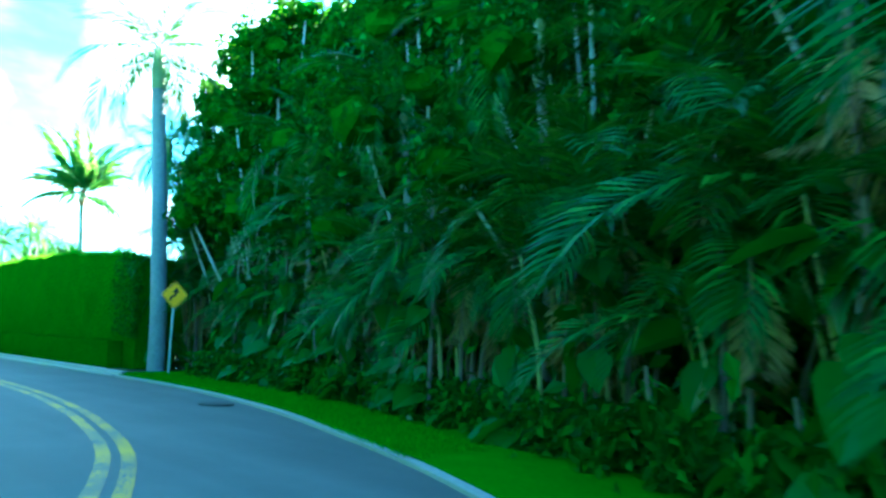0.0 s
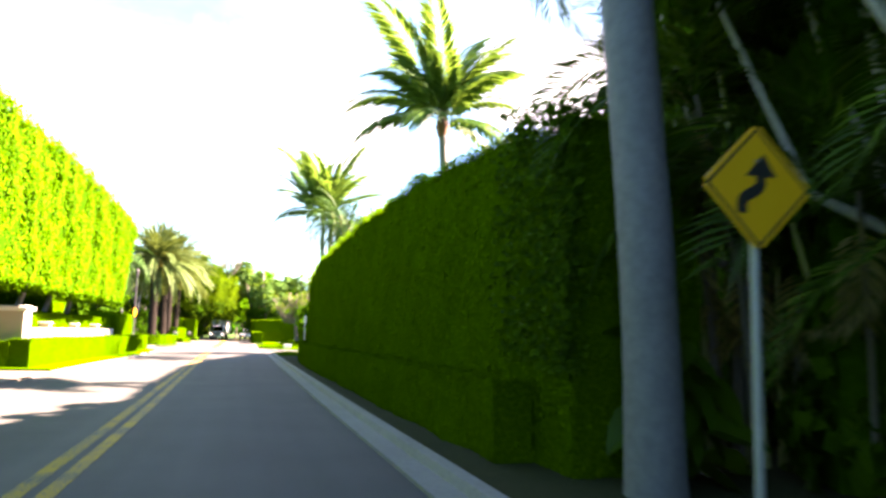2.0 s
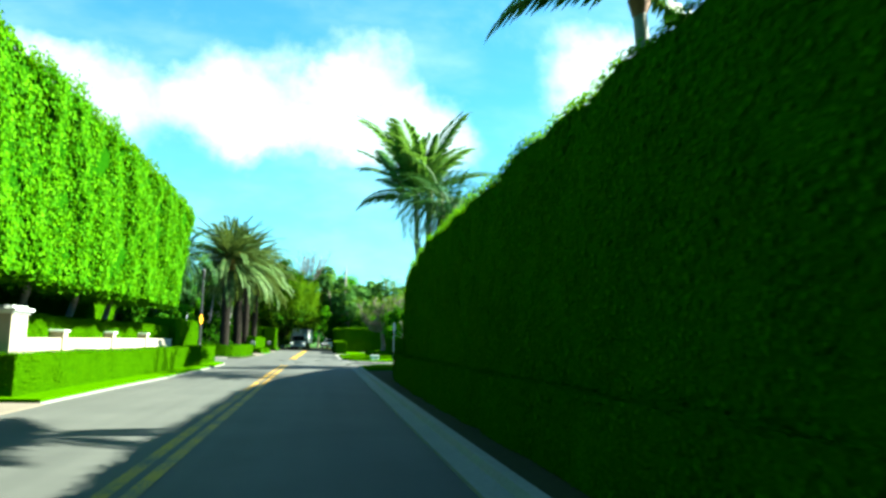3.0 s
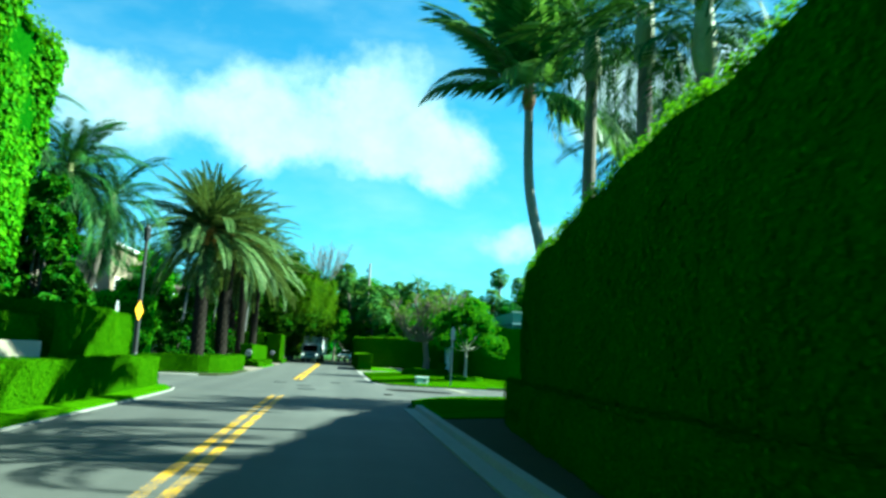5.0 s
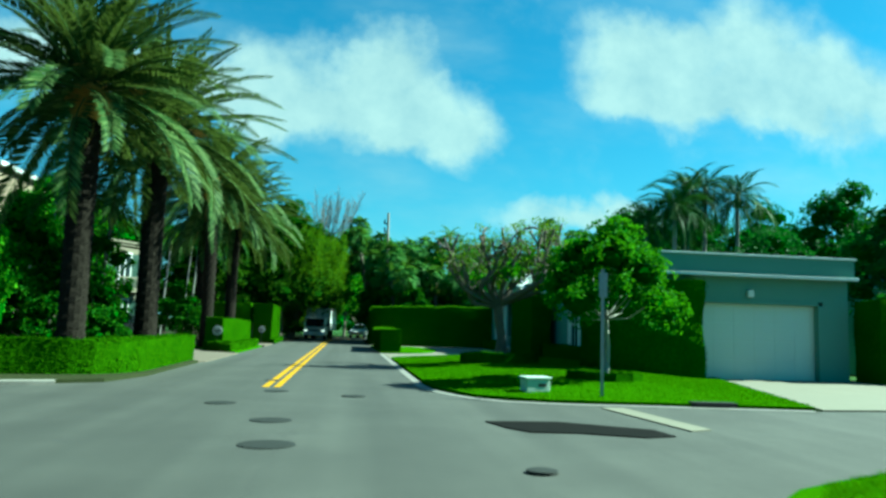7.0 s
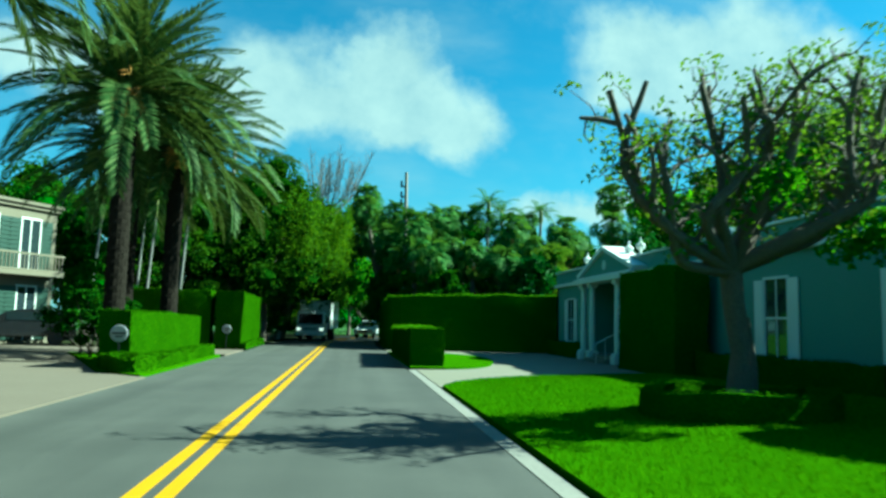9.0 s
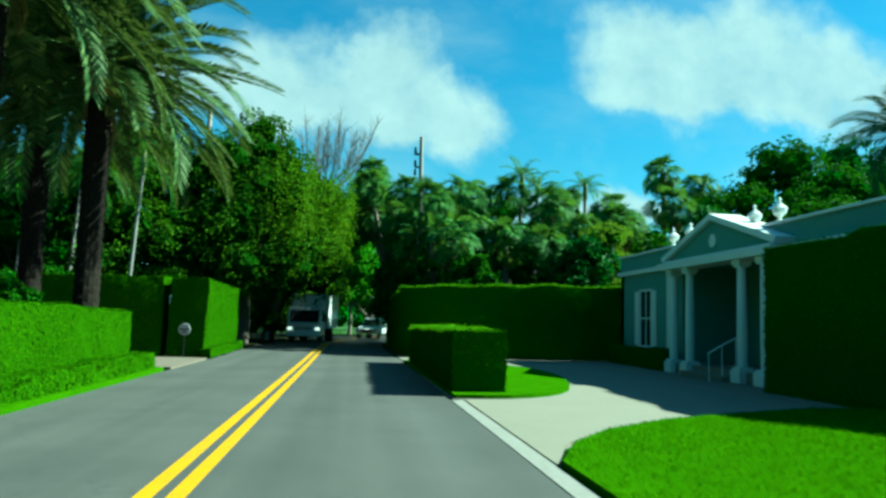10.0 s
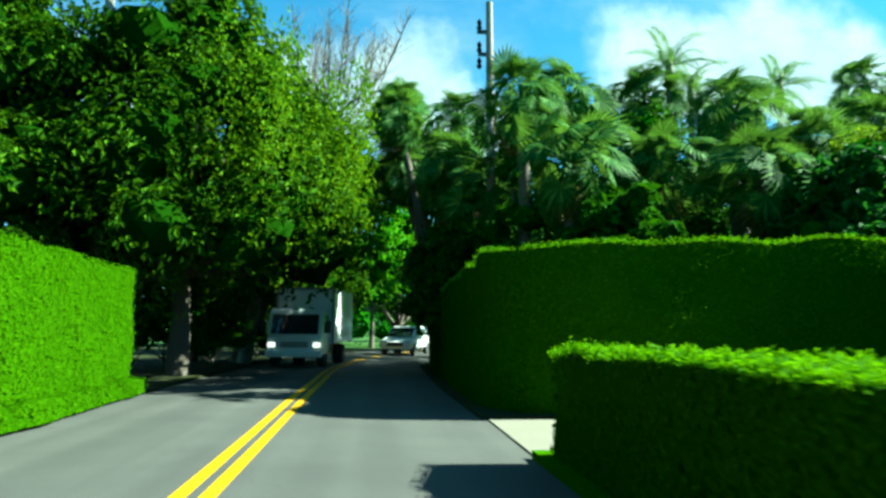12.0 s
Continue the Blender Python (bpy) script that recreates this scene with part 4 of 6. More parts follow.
# royal palm beside the sign
royal = thing("royal_palm", (14.9, 38.75, 0), "tall royal palm with a smooth pale grey trunk", "palm")
part("trunk", ringed_trunk([(0.28, 0, -0.1), (0.2, 0, 2), (-0.02, 0.03, 5), (-0.36, 0.05, 9.2)], 0.26, 0.22, 22, 0.008, 1.12, 18), ROYAL, royal, "smooth pale grey trunk")
part("crownshaft", tube_mesh("crownshaft", [(-0.36, 0.05, 9.2), (-0.41, 0.05, 9.9), (-0.45, 0.05, 10.6)], [0.25, 0.24, 0.12], 14), STALK, royal, "green crownshaft")
crown_of(royal, Vector((-0.45, 0.05, 10.5)), ROYAL_F, DARK_PALM, 20, -48, 80, 40, scale=(1.0, 1.25))

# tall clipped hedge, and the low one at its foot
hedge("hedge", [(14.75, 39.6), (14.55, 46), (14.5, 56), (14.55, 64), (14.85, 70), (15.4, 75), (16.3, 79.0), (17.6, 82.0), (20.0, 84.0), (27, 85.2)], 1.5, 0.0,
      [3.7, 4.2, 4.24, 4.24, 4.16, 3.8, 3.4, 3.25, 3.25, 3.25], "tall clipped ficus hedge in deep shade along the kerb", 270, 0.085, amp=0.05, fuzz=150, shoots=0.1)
hedge("hedge", [(14.25, 40.5), (14.15, 50), (14.15, 64), (14.45, 70), (15.0, 75.2), (15.6, 77.6)], 0.5, 0.0, 0.95, "low clipped hedge at the foot of a tall hedge", 260, 0.075, back=0.0)
hedge("hedge", [(18.6, 84.9), (19.6, 85.9), (22, 86.6), (27, 87.4)], 1.2, 0.0, 0.8, "low dark rounded hedge beside the side street", 260, 0.08, back=0.1)

coconut_palm((17.0, 53.3, 0), [(0.3, -0.3, 0), (0.25, -0.2, 3), (0.0, 0, 7.5)], "coconut palm with windblown arching fronds behind the hedge", 51, 14, start=20, low=34, high=88, scale=(0.78, 0.98), swept=(190, 10, 250, 300), r=(0.19, 0.12), meshes=[COCO_F[0], COCO_F[3], COCO_F[1]])
coconut_palm((16.6, 79.2, 0), [(0.8, 0, 0), (0.6, 0, 2.5), (0.15, 0, 4.4), (-0.24, 0, 6.2), (-0.34, -0.05, 8.6)], "coconut palm with a bent grey trunk above the hedge", 52, 18, r=(0.18, 0.12), start=75, low=30, high=89, scale=(1.05, 1.28), swept=(185, 0, 240, 310), meshes=[COCO_F[2], COCO_F[0], COCO_F[2]])
coconut_palm((16.1, 73.5, 0), [(0, 0, 0), (0, 0, 3.65), (0.05, 0.05, 7.3)], "slender palm with dark feathery fronds behind the hedge", 53, 17, r=(0.15, 0.12), low=-45, meshes=ROYAL_F, scale=(0.68, 0.85), sheath=STALK, sheath_size=0.9, mat=DARK_PALM, bark=BARK)
coconut_palm((16.25, 71.2, 0), [(0, 0, 0), (0, 0, 3.35), (0.05, 0.05, 6.7)], "slender palm with dark feathery fronds behind the hedge", 58, 18, r=(0.15, 0.12), low=-45, meshes=ROYAL_F, scale=(0.68, 0.85), sheath=STALK, sheath_size=0.9, mat=DARK_PALM, bark=BARK)
coconut_palm((16.5, 69.6, 0), [(0, 0, 0), (0, 0, 3.00), (0.05, 0.05, 6.0)], "slender palm with dark feathery fronds behind the hedge", 59, 16, r=(0.15, 0.12), low=-45, meshes=ROYAL_F, scale=(0.68, 0.85), sheath=STALK, sheath_size=0.9, mat=DARK_PALM, bark=BARK)
coconut_palm((21.5, 80.0, 0), [(0, 0, 0), (0.1, 0, 4), (0.25, 0, 8.2)], "slender palm with dark feathery fronds behind the hedge", 55, 22, r=(0.15, 0.12), meshes=ROYAL_F, scale=(0.65, 0.8), sheath=STALK, sheath_size=0.9)

coconut_palm((19.8, 80.6, 0), [(0, 0, 0), (0.1, 0, 4), (0.2, 0, 7.4)], "slender palm with dark feathery fronds behind the hedge", 56, 22, r=(0.15, 0.12), meshes=ROYAL_F, scale=(0.75, 0.95), sheath=STALK, sheath_size=0.9, mat=DARK_PALM, bark=BARK)
coconut_palm((22.6, 82.2, 0), [(0, 0, 0), (0.1, 0, 4), (0.2, 0, 8.4)], "slender palm with dark feathery fronds behind the hedge", 57, 22, r=(0.15, 0.12), meshes=ROYAL_F, scale=(0.75, 0.95), sheath=STALK, sheath_size=0.9, mat=DARK_PALM, bark=BARK)

# dense planting round the bend
def areca(loc, height, seed, turn=0.0, name="areca_palm", stems=7, label="clump of areca palm with thin brown and green canes"):
    r0 = np.random.default_rng(seed)
    ob = thing(name, loc, label, "palm", "planting at the bend", turn)
    for i in range(stems):
        a, d = i * 2.4 + r0.uniform(0, 0.5), 0.12 + 0.3 * r0.uniform()
        b = np.array([math.cos(a) * d, math.sin(a) * d, 0])
        h = height * r0.uniform(0.35, 0.75)
        out = b * (1 + h * 0.55) + [0, 0, h]
        stem = part("stem", tube_mesh("stem", [b - [0, 0, 0.1], b * (1 + h * 0.15) + [0, 0, h * 0.5], out], [0.045, 0.038, 0.03], 6), STALK if i % 2 else BARK, ob)
        crown_of(stem, Vector(out), SMALL_F, ARECA, 7, 5, 78, seed * 7 + i, scale=(0.75, 1.15) if height < 5 else (0.9, 1.35), start=math.degrees(a))
        if i % 2 == 0:
            crown_of(stem, Vector(out) - Vector((0, 0, 0.25)), SMALL_F, DEAD_FROND, 2, -85, -60, seed * 5 + i, "dry_frond", scale=(0.6, 0.95), start=math.degrees(a))
    return ob


def big_leaf_mesh():
    """A lobed heart-shaped leaf on a stalk along +x."""
    out = [(0.0, 0.0), (-0.10, 0.16), (-0.02, 0.30), (0.18, 0.33), (0.42, 0.24), (0.62, 0.10), (0.74, 0.0)]
    V = [(0.5 + x, 0, -0.25 * x * x - 0.02) for x, _ in out]
    n = len(out)
    V += [(0.5 + x, y, 0.10 * y / 0.33 - 0.25 * x * x - 0.35 * y * y) for x, y in out[1:-1]] + [(0.5 + x, -y, 0.10 * y / 0.33 - 0.25 * x * x - 0.35 * y * y) for x, y in out[1:-1]]
    F, m = [], n - 2
    for s in (0, 1):
        o = n + s * m
        F += [(0, 1, o)] + [(i, i + 1, o + i) for i in range(1, m)] + [(i, o + i, o + i - 1) for i in range(1, m)] + [(n - 2, n - 1, o + m - 1)]
    st, sf = tube([(0, 0, 0), (0.25, 0, 0.04), (0.5, 0, -0.02)], [0.012, 0.01, 0.008], 4)
    return fast_mesh("large_leaf", *join([(np.array(V), np.array(F)), (st, np.concatenate([sf[:, [0, 1, 2]], sf[:, [0, 2, 3]]]))]))


BIG_LEAF = big_leaf_mesh()


def philodendron(loc, reach, seed, leaves=26, turn=0.0):
    ob = thing("philodendron", loc, "climbing plant with large glossy heart-shaped leaves", "plant", "planting at the bend", turn)
    r0 = np.random.default_rng(seed)
    part("stem", tube_mesh("stem", [(0, 0, -0.05), (0.05, 0, reach * 0.5), (0, 0.05, reach)], [0.05, 0.04, 0.025], 6), BARK, ob)
    for i in range(leaves):
        z = reach * (0.08 + 0.9 * r0.uniform())
        m = Matrix.Translation((0, 0, z)) @ Euler((r0.uniform(-0.5, 0.5), r0.uniform(0.2, 1.2), r0.uniform(0, 6.28))).to_matrix().to_4x4() @ Matrix.Scale(r0.uniform(0.5, 0.95), 4)
        part("large_leaf", BIG_LEAF, PHILO, ob, at=m)
    return ob


BED_N = side_normals(RIGHT)
bed_at = [i for i in range(len(RIGHT)) if 6 < RIGHT[i, 1] < 36.2]
r1 = np.random.default_rng(31)
for k, i in enumerate(bed_at):
    back = (2.7, 3.6, 3.1)[k % 3] + r1.uniform(-0.2, 0.2) + (1.2 if RIGHT[i, 1] > 30 else 0.0)
    x, y = RIGHT[i] + BED_N[i] * back
    if math.hypot(x - 14.75, y - 36.85) < 3.4:
        continue
    areca((x, y, 0.03), (4.2, 6.8, 5.6)[k % 3] * r1.uniform(0.9, 1.1), 100 + k, stems=(5, 6, 5)[k % 3])
for k, i in enumerate(bed_at):
    x, y = RIGHT[i] + BED_N[i] * (1.9 + r1.uniform(0, 0.6) + (0.5 if RIGHT[i, 1] > 33 else 0.0))
    philodendron((x, y, 0.03), r1.uniform(0.5, 1.3) if k % 2 else r1.uniform(1.5, 3.8), 200 + k, int(r1.uniform(20, 32)))
for k, i in enumerate(bed_at[2::5]):
    x, y = RIGHT[i] + BED_N[i] * r1.uniform(3.6, 4.6)
    broad_tree((x, y, 0), r1.uniform(11, 13), r1.uniform(2.8, 3.4), "tall shade tree in dense planting at the bend", 300 + k, 0.16, 5200, 0.26, crown_from=0.2, mat=BED_LEAF, bark=PALE_BARK, group="planting at the bend", clumps=24)
    x, y = RIGHT[i] + BED_N[i] * 3.0
    if y > 33:
        continue
    coconut_palm((x, y, 0), [(0, 0, 0), (0.2, 0.1, 3), (0.1, 0.3, 5.8 + r1.uniform(-0.6, 0.8))], "slender palm with arching fronds in dense planting", 320 + k, 15, r=(0.10, 0.08), meshes=ROYAL_F, scale=(0.8, 1.05), sheath=STALK, sheath_size=0.8, mat=ARECA, low=-55, group="planting at the bend")
coconut_palm((15.9, 40.9, 0), [(0, 0, 0), (0.1, 0, 3), (0.0, 0, 7.4)], "slender palm with drooping fronds behind a grey trunk", 340, 20, r=(0.12, 0.10), meshes=ROYAL_F, scale=(0.75, 1.0), low=-60, sheath=STALK, sheath_size=0.8)
# the thicket behind them, seen as gaps between leaves
bed_line = [tuple(RIGHT[i] + BED_N[i] * 4.6) for i in bed_at[:-4:4]] + [(17.3, 35.8), (17.9, 38.6), (18.6, 41.5), (19.6, 44.5), (20.4, 49.0)]
for k, (x, y, h) in enumerate([(17.8, 36.6, 4.5), (17.5, 38.6, 6.2), (18.2, 35.6, 6.8), (17.0, 40.2, 4.8), (17.4, 39.8, 6.6), (18.0, 41.5, 6.6)]):
    areca((x, y, 0.03), h, 160 + k, stems=6)
for k, (x, y) in enumerate([(15.9, 35.6), (15.7, 39.4)]):
    philodendron((x, y, 0.03), 1.6, 190 + k, 30)

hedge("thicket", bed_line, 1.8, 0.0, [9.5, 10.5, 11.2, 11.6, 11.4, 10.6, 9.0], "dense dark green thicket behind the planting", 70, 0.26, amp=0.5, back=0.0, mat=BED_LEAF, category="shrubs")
for k, (x, y, h, w2) in enumerate([(17.4, 38.0, 12.6, 2.3), (18.6, 41.8, 12.6, 2.3), (17.0, 34.6, 12.0, 2.2)]):
    broad_tree((x, y, 0), h, w2, "tall shade tree in dense planting at the bend", 345 + k, 0.16, 5200, 0.26, crown_from=0.2, mat=BED_LEAF, bark=PALE_BARK, group="planting at the bend", clumps=24)
hedge("thicket", [(16.9, 38.6), (17.5, 39.8), (18.6, 41.0)], 1.4, 0.0, 9.5, "dense dark green thicket behind the grey palm trunk", 80, 0.24, amp=0.4, back=0.0, mat=BED_LEAF, category="shrubs")
P, N = [], []
for i in bed_at:
    n = 280
    z = rng.uniform(0.2, 9.5, n)
    o = np.column_stack([RIGHT[i] + BED_N[i] * (2.3 + 0.12 * z[:, None] + rng.uniform(0, 1.0, (n, 1))) + rng.normal(0, 0.35, (n, 2)), z])
    P.append(o)
    N.append(np.tile([-BED_N[i][0], -BED_N[i][1], 0.5], (n, 1)))
tagged(part("climbing_vines", leaf_mesh("climbing_vines", np.concatenate(P), np.concatenate(N), 0.3, width=0.55, hang=1.8, fold=0.1), PHILO), "curtain of hanging large-leaved climbing vines", "vines", kind="stuff")
P, N = [], []
for i in bed_at:
    n = 300
    o = np.column_stack([RIGHT[i] + BED_N[i] * (1.75 + rng.uniform(0, 0.9, (n, 1))) + rng.normal(0, 0.2, (n, 2)), 0.05 + 0.7 * rng.uniform(0, 1, n) ** 1.6])
    P.append(o)
    N.append(np.tile([-BED_N[i][0], -BED_N[i][1], 0.8], (n, 1)))
tagged(part("ground_cover", leaf_mesh("ground_cover", np.concatenate(P), np.concatenate(N), 0.2), BED_LEAF), "low leafy ground cover along the verge", "plants", kind="stuff")

# shaggy ivy over the near end of the tall hedge
n = 1300
y = 39.4 + 1.9 * rng.uniform(0, 1, n) ** 1.8
P = np.column_stack([14.72 - 0.03 * (y - 39.5) + rng.normal(-0.06, 0.09, n), y, rng.uniform(0.2, 1, n) ** 0.8 * np.interp(y, [39.4, 41, 44], [3.85, 4.15, 4.3])])
tagged(part("ivy", leaf_mesh("ivy", P, np.tile([-1.0, -0.4, 0.3], (n, 1)), 0.11, width=0.7, hang=1.2), BED_LEAF), "dark shaggy ivy over the end of the tall hedge", "ivy", kind="stuff")


# added tall hedge inside the bend, out of view; it keeps skylight off the planting
SKY_BLOCK_LINE = (LEFT - side_normals(LEFT) * 1.6)[(LEFT[:, 1] > -2) & (LEFT[:, 1] < 40)]
hedge("thicket", [tuple(p) for p in SKY_BLOCK_LINE[::-4]], 2.0, 0.0, 7.0, "added unseen hedge that blocks skylight inside the bend", 45, 0.26, amp=0.3, back=0.0, mat=BED_LEAF, category="hedge")

# ---- left side: wall, hedges, date palms ----
wall = thing("garden_wall", (4.75, 60.4, 0), "low cream stucco garden wall with capped piers", "wall")
part("panel", boxes((-0.22, 0, 0, 0, 17.4, 1.3), bevel=0.01), STUCCO, wall)
for y in (2.7, 7.5, 12.3):
    pier = part("pier", boxes((-0.3, y - 0.17, 0, 0.06, y + 0.17, 1.46), bevel=0.012), STUCCO, wall)
    part("cap", boxes((-0.34, y - 0.21, 1.46, 0.10, y + 0.21, 1.52), bevel=0.02), WHITE, pier)
pillar = thing("gate_pillar", (4.45, 59.75, 0), "square cream gate pillar with a moulded white cap", "pillar")
part("shaft", boxes((-0.5, -0.45, 0, 0.42, 0.45, 1.9), bevel=0.015), STUCCO, pillar)
part("cap", boxes((-0.6, -0.55, 1.9, 0.52, 0.55, 1.97), (-0.54, -0.49, 1.84, 0.46, 0.49, 1.9), (-0.5, -0.45, 1.97, 0.42, 0.45, 2.02), bevel=0.012), WHITE, pillar, "white moulded cap")
hedge("hedge", [(5.85, 84.75), (5.85, 79), (5.65, 72), (5.45, 65), (5.3, 58.6)], 0.7, 0.05, 0.97, "low clipped green hedge before a cream wall", 420, 0.06, amp=0.03)
hedge("hedge", [(4.7, 58.55), (1.5, 58.5), (-3, 58.4)], 0.6, 0.05, 0.9, "low clipped green hedge beside a driveway", 320, 0.06, amp=0.03)
hedge("hedge", [(4.5, 78.4), (4.5, 70), (4.5, 60.9)], 0.8, 0.0, 1.9, "clipped bright green hedge behind a cream wall", 380, 0.07, amp=0.06, back=0.0)
hedge("hedge", [(4.85, 84.7), (4.85, 82), (4.8, 78.2)], 1.4, 0.0, 2.25, "clipped bright green hedge at the street corner", 420, 0.07, amp=0.06, back=0.1)

# row of trees clipped into one raised block of leaves
block = hedge("hedge", [(5.75, 73.4), (5.7, 66), (5.5, 56), (5.2, 48), (4.8, 40)], 2.4, 2.65, [6.5, 6.7, 6.75, 6.8, 6.8], "tall raised hedge of clipped ficus trees above a wall", 430, 0.105, amp=0.12, back=0.1, mat=RAISED, fuzz=60, shoots=0.3, tilt=-0.4)
for k, y in enumerate((70.0, 66.2, 62.3, 58.6, 54.5, 50, 45.5)):
    part("trunk", tube_mesh("trunk", [(-2.2, y - 73.4, -0.1), (-2.0, y - 73.3, 1.6), (-1.6, y - 73.4, 3.2)], [0.13, 0.11, 0.09], 8), PALE_BARK, block)
P = np.column_stack([rng.uniform(3.4, 5.7, 9000), rng.uniform(40, 73.4, 9000), 2.65 + rng.normal(0, 0.1, 9000)]) - np.array(block.location)
part("underside", leaf_mesh("underside", P, np.tile([0, 0, -1.0], (9000, 1)), 0.11), RAISED, block)
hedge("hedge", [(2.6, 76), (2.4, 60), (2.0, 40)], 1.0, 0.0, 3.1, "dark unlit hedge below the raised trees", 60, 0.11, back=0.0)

# lamp post with a sign at the street corner
lamp = thing("street_lamp", (4.76, 85.75, 0.05), "tall black street lamp post beside a hedge", "street lamp")
part("base", lathe_mesh("base", [(0.16, 0), (0.16, 0.25), (0.12, 0.4), (0.105, 0.9), (0.085, 1.0)], 12), BLACK, lamp)
part("post", tube_mesh("post", [(0, 0, 0.9), (0, 0, 3), (0, 0, 4.75)], [0.085, 0.07, 0.055], 12), BLACK, lamp)
part("lantern", lathe_mesh("lantern", [(0.05, 4.7), (0.1, 4.8), (0.12, 5.1), (0.14, 5.14), (0.06, 5.25), (0.02, 5.3)], 10), BLACK, lamp)
warning_sign((4.78, 85.55, 0.05), 82, 0.7, 2.36, "small yellow diamond sign on a black lamp post", False, post=False)
stop = thing("stop_sign", (3.9, 86.3, 0.04), "grey back of an octagonal road sign on a post", "road sign", turn=97)
part("panel", prism([(0.38 * math.cos(a), 0.38 * math.sin(a)) for a in [radians(22.5 + 45 * i) for i in range(8)]], -0.004, 0.004), GALV, stop, "grey metal back", pose(0, 0, 2.35, 90, 0, 0))
part("post", boxes((-0.025, -0.03, -0.1, 0.025, -0.006, 2.6)), GALV, stop)

# hedge island with date palms
hedge("hedge", [(6.1, 105.0), (6.15, 101), (6.1, 98.2), (5.4, 96.9), (4.0, 96.5), (0.5, 95.6), (-4, 95.2)], 0.95, 0.05, 0.9, "low clipped box hedge round a corner bed", 420, 0.065, amp=0.03, tilt=0.0)
drain = thing("drain_inlet", (2.75, 94.2, 0), "dark kerb drain inlet below a low hedge", "drain", turn=6)
part("frame", boxes((-0.6, -0.12, -0.1, 0.6, 0.12, 0.07)), IRON, drain)
part("throat", boxes((-0.52, -0.14, 0.0, 0.52, -0.1, 0.055)), BLACK, drain)
drain = thing("drain_inlet", (18.6, 92.5, 0), "dark kerb drain inlet at the lawn edge", "drain", turn=-5)
part("frame", boxes((-0.45, -0.12, -0.1, 0.45, 0.14, 0.085)), IRON, drain)
part("throat", boxes((-0.38, -0.14, 0.0, 0.38, -0.1, 0.07)), BLACK, drain)

date_palm((4.7, 97.2, 0.05), 6.9, "tall date palm with a broad silvery crown", 61, 92, scale=(0.9, 1.1), r=0.29)
date_palm((4.95, 102.9, 0.05), 7.3, "tall date palm with a broad silvery crown", 62, 84, r=0.31, scale=(1.0, 1.15))
date_palm((4.05, 118.2, 0.05), 8.2, "tall date palm with long drooping fronds", 63, 88, r=0.28, scale=(1.0, 1.2))
date_palm((4.4, 123.5, 0.05), 7.7, "date palm with long drooping fronds", 64, 84, r=0.28, scale=(1.0, 1.2))
date_palm((2.3, 125.2, 0.05), 7.9, "date palm with long drooping fronds", 66, 84, r=0.28, scale=(1.0, 1.2))

# lies in palm shadow; the brighter leaf material stands in for sun
hedge("hedge", [(2.1, 98.9), (-1.5, 98.3), (-6, 97.6)], 1.2, 0.0, 3.7, "tall vine-covered hedge behind a corner bed, sunlight put into its leaf colour", 260, 0.10, amp=0.18, back=0.0, mat=BRIGHT_LEAF)
# gate hedges with round reflectors
hedge("hedge", [(5.75, 122.9), (5.55, 119), (5.35, 115.6)], 0.9, 0.05, [1.5, 1.55, 1.6], "clipped bright green gate hedge", 420, 0.06, amp=0.03)
hedge("hedge", [(6.1, 123.9), (6.2, 119), (6.25, 114.2), (5.9, 113.5), (5.3, 113.9), (4.7, 115.2), (4.2, 116.6)], 0.6, 0.03, 0.42, "low spreading border planting before a gate hedge", 300, 0.08, amp=0.08)
hedge("hedge", [(4.85, 129.35), (1.5, 129.25), (0.2, 129.2)], 1.2, 0.05, 2.7, "taller clipped green gate hedge", 300, 0.07, amp=0.04)
hedge("hedge", [(6.1, 137.6), (6.2, 133.5), (6.3, 129.4)], 1.25, 0.05, [2.65, 2.65, 2.68], "tall square-cut green gate hedge", 420, 0.065, amp=0.03, tilt=-0.02)
hedge("hedge", [(6.4, 137.8), (6.5, 133.5), (6.55, 129.2)], 0.4, 0.03, 0.35, "low hedge strip at the foot of a gate hedge", 300, 0.07)


def reflector(loc, turn, r, label):
    ob = thing("gate_plaque", loc, label, "plaque", turn=turn)
    part("disc", lathe_mesh("disc", [(r, 0), (r, 0.02), (r * 0.9, 0.03)], 24), GALV, ob, at=pose(0, 0, 0.9, 90, 0, 0))
    part("bar", boxes((-r * 0.75, -0.04, 0.88, r * 0.75, -0.032, 0.93), (-r * 0.4, -0.04, 0.80, r * 0.4, -0.032, 0.84)), SIGN_BLACK, ob)
    part("stake", boxes((-0.02, 0.0, -0.1, 0.02, 0.03, 0.9)), BLACK, ob)
    return ob


reflector((5.1, 115.35, 0.05), 4, 0.23, "round white plaque on a stake before a gate hedge")
reflector((5.66, 129.15, 0.05), 4, 0.2, "round white plaque on a stake before a gate hedge")

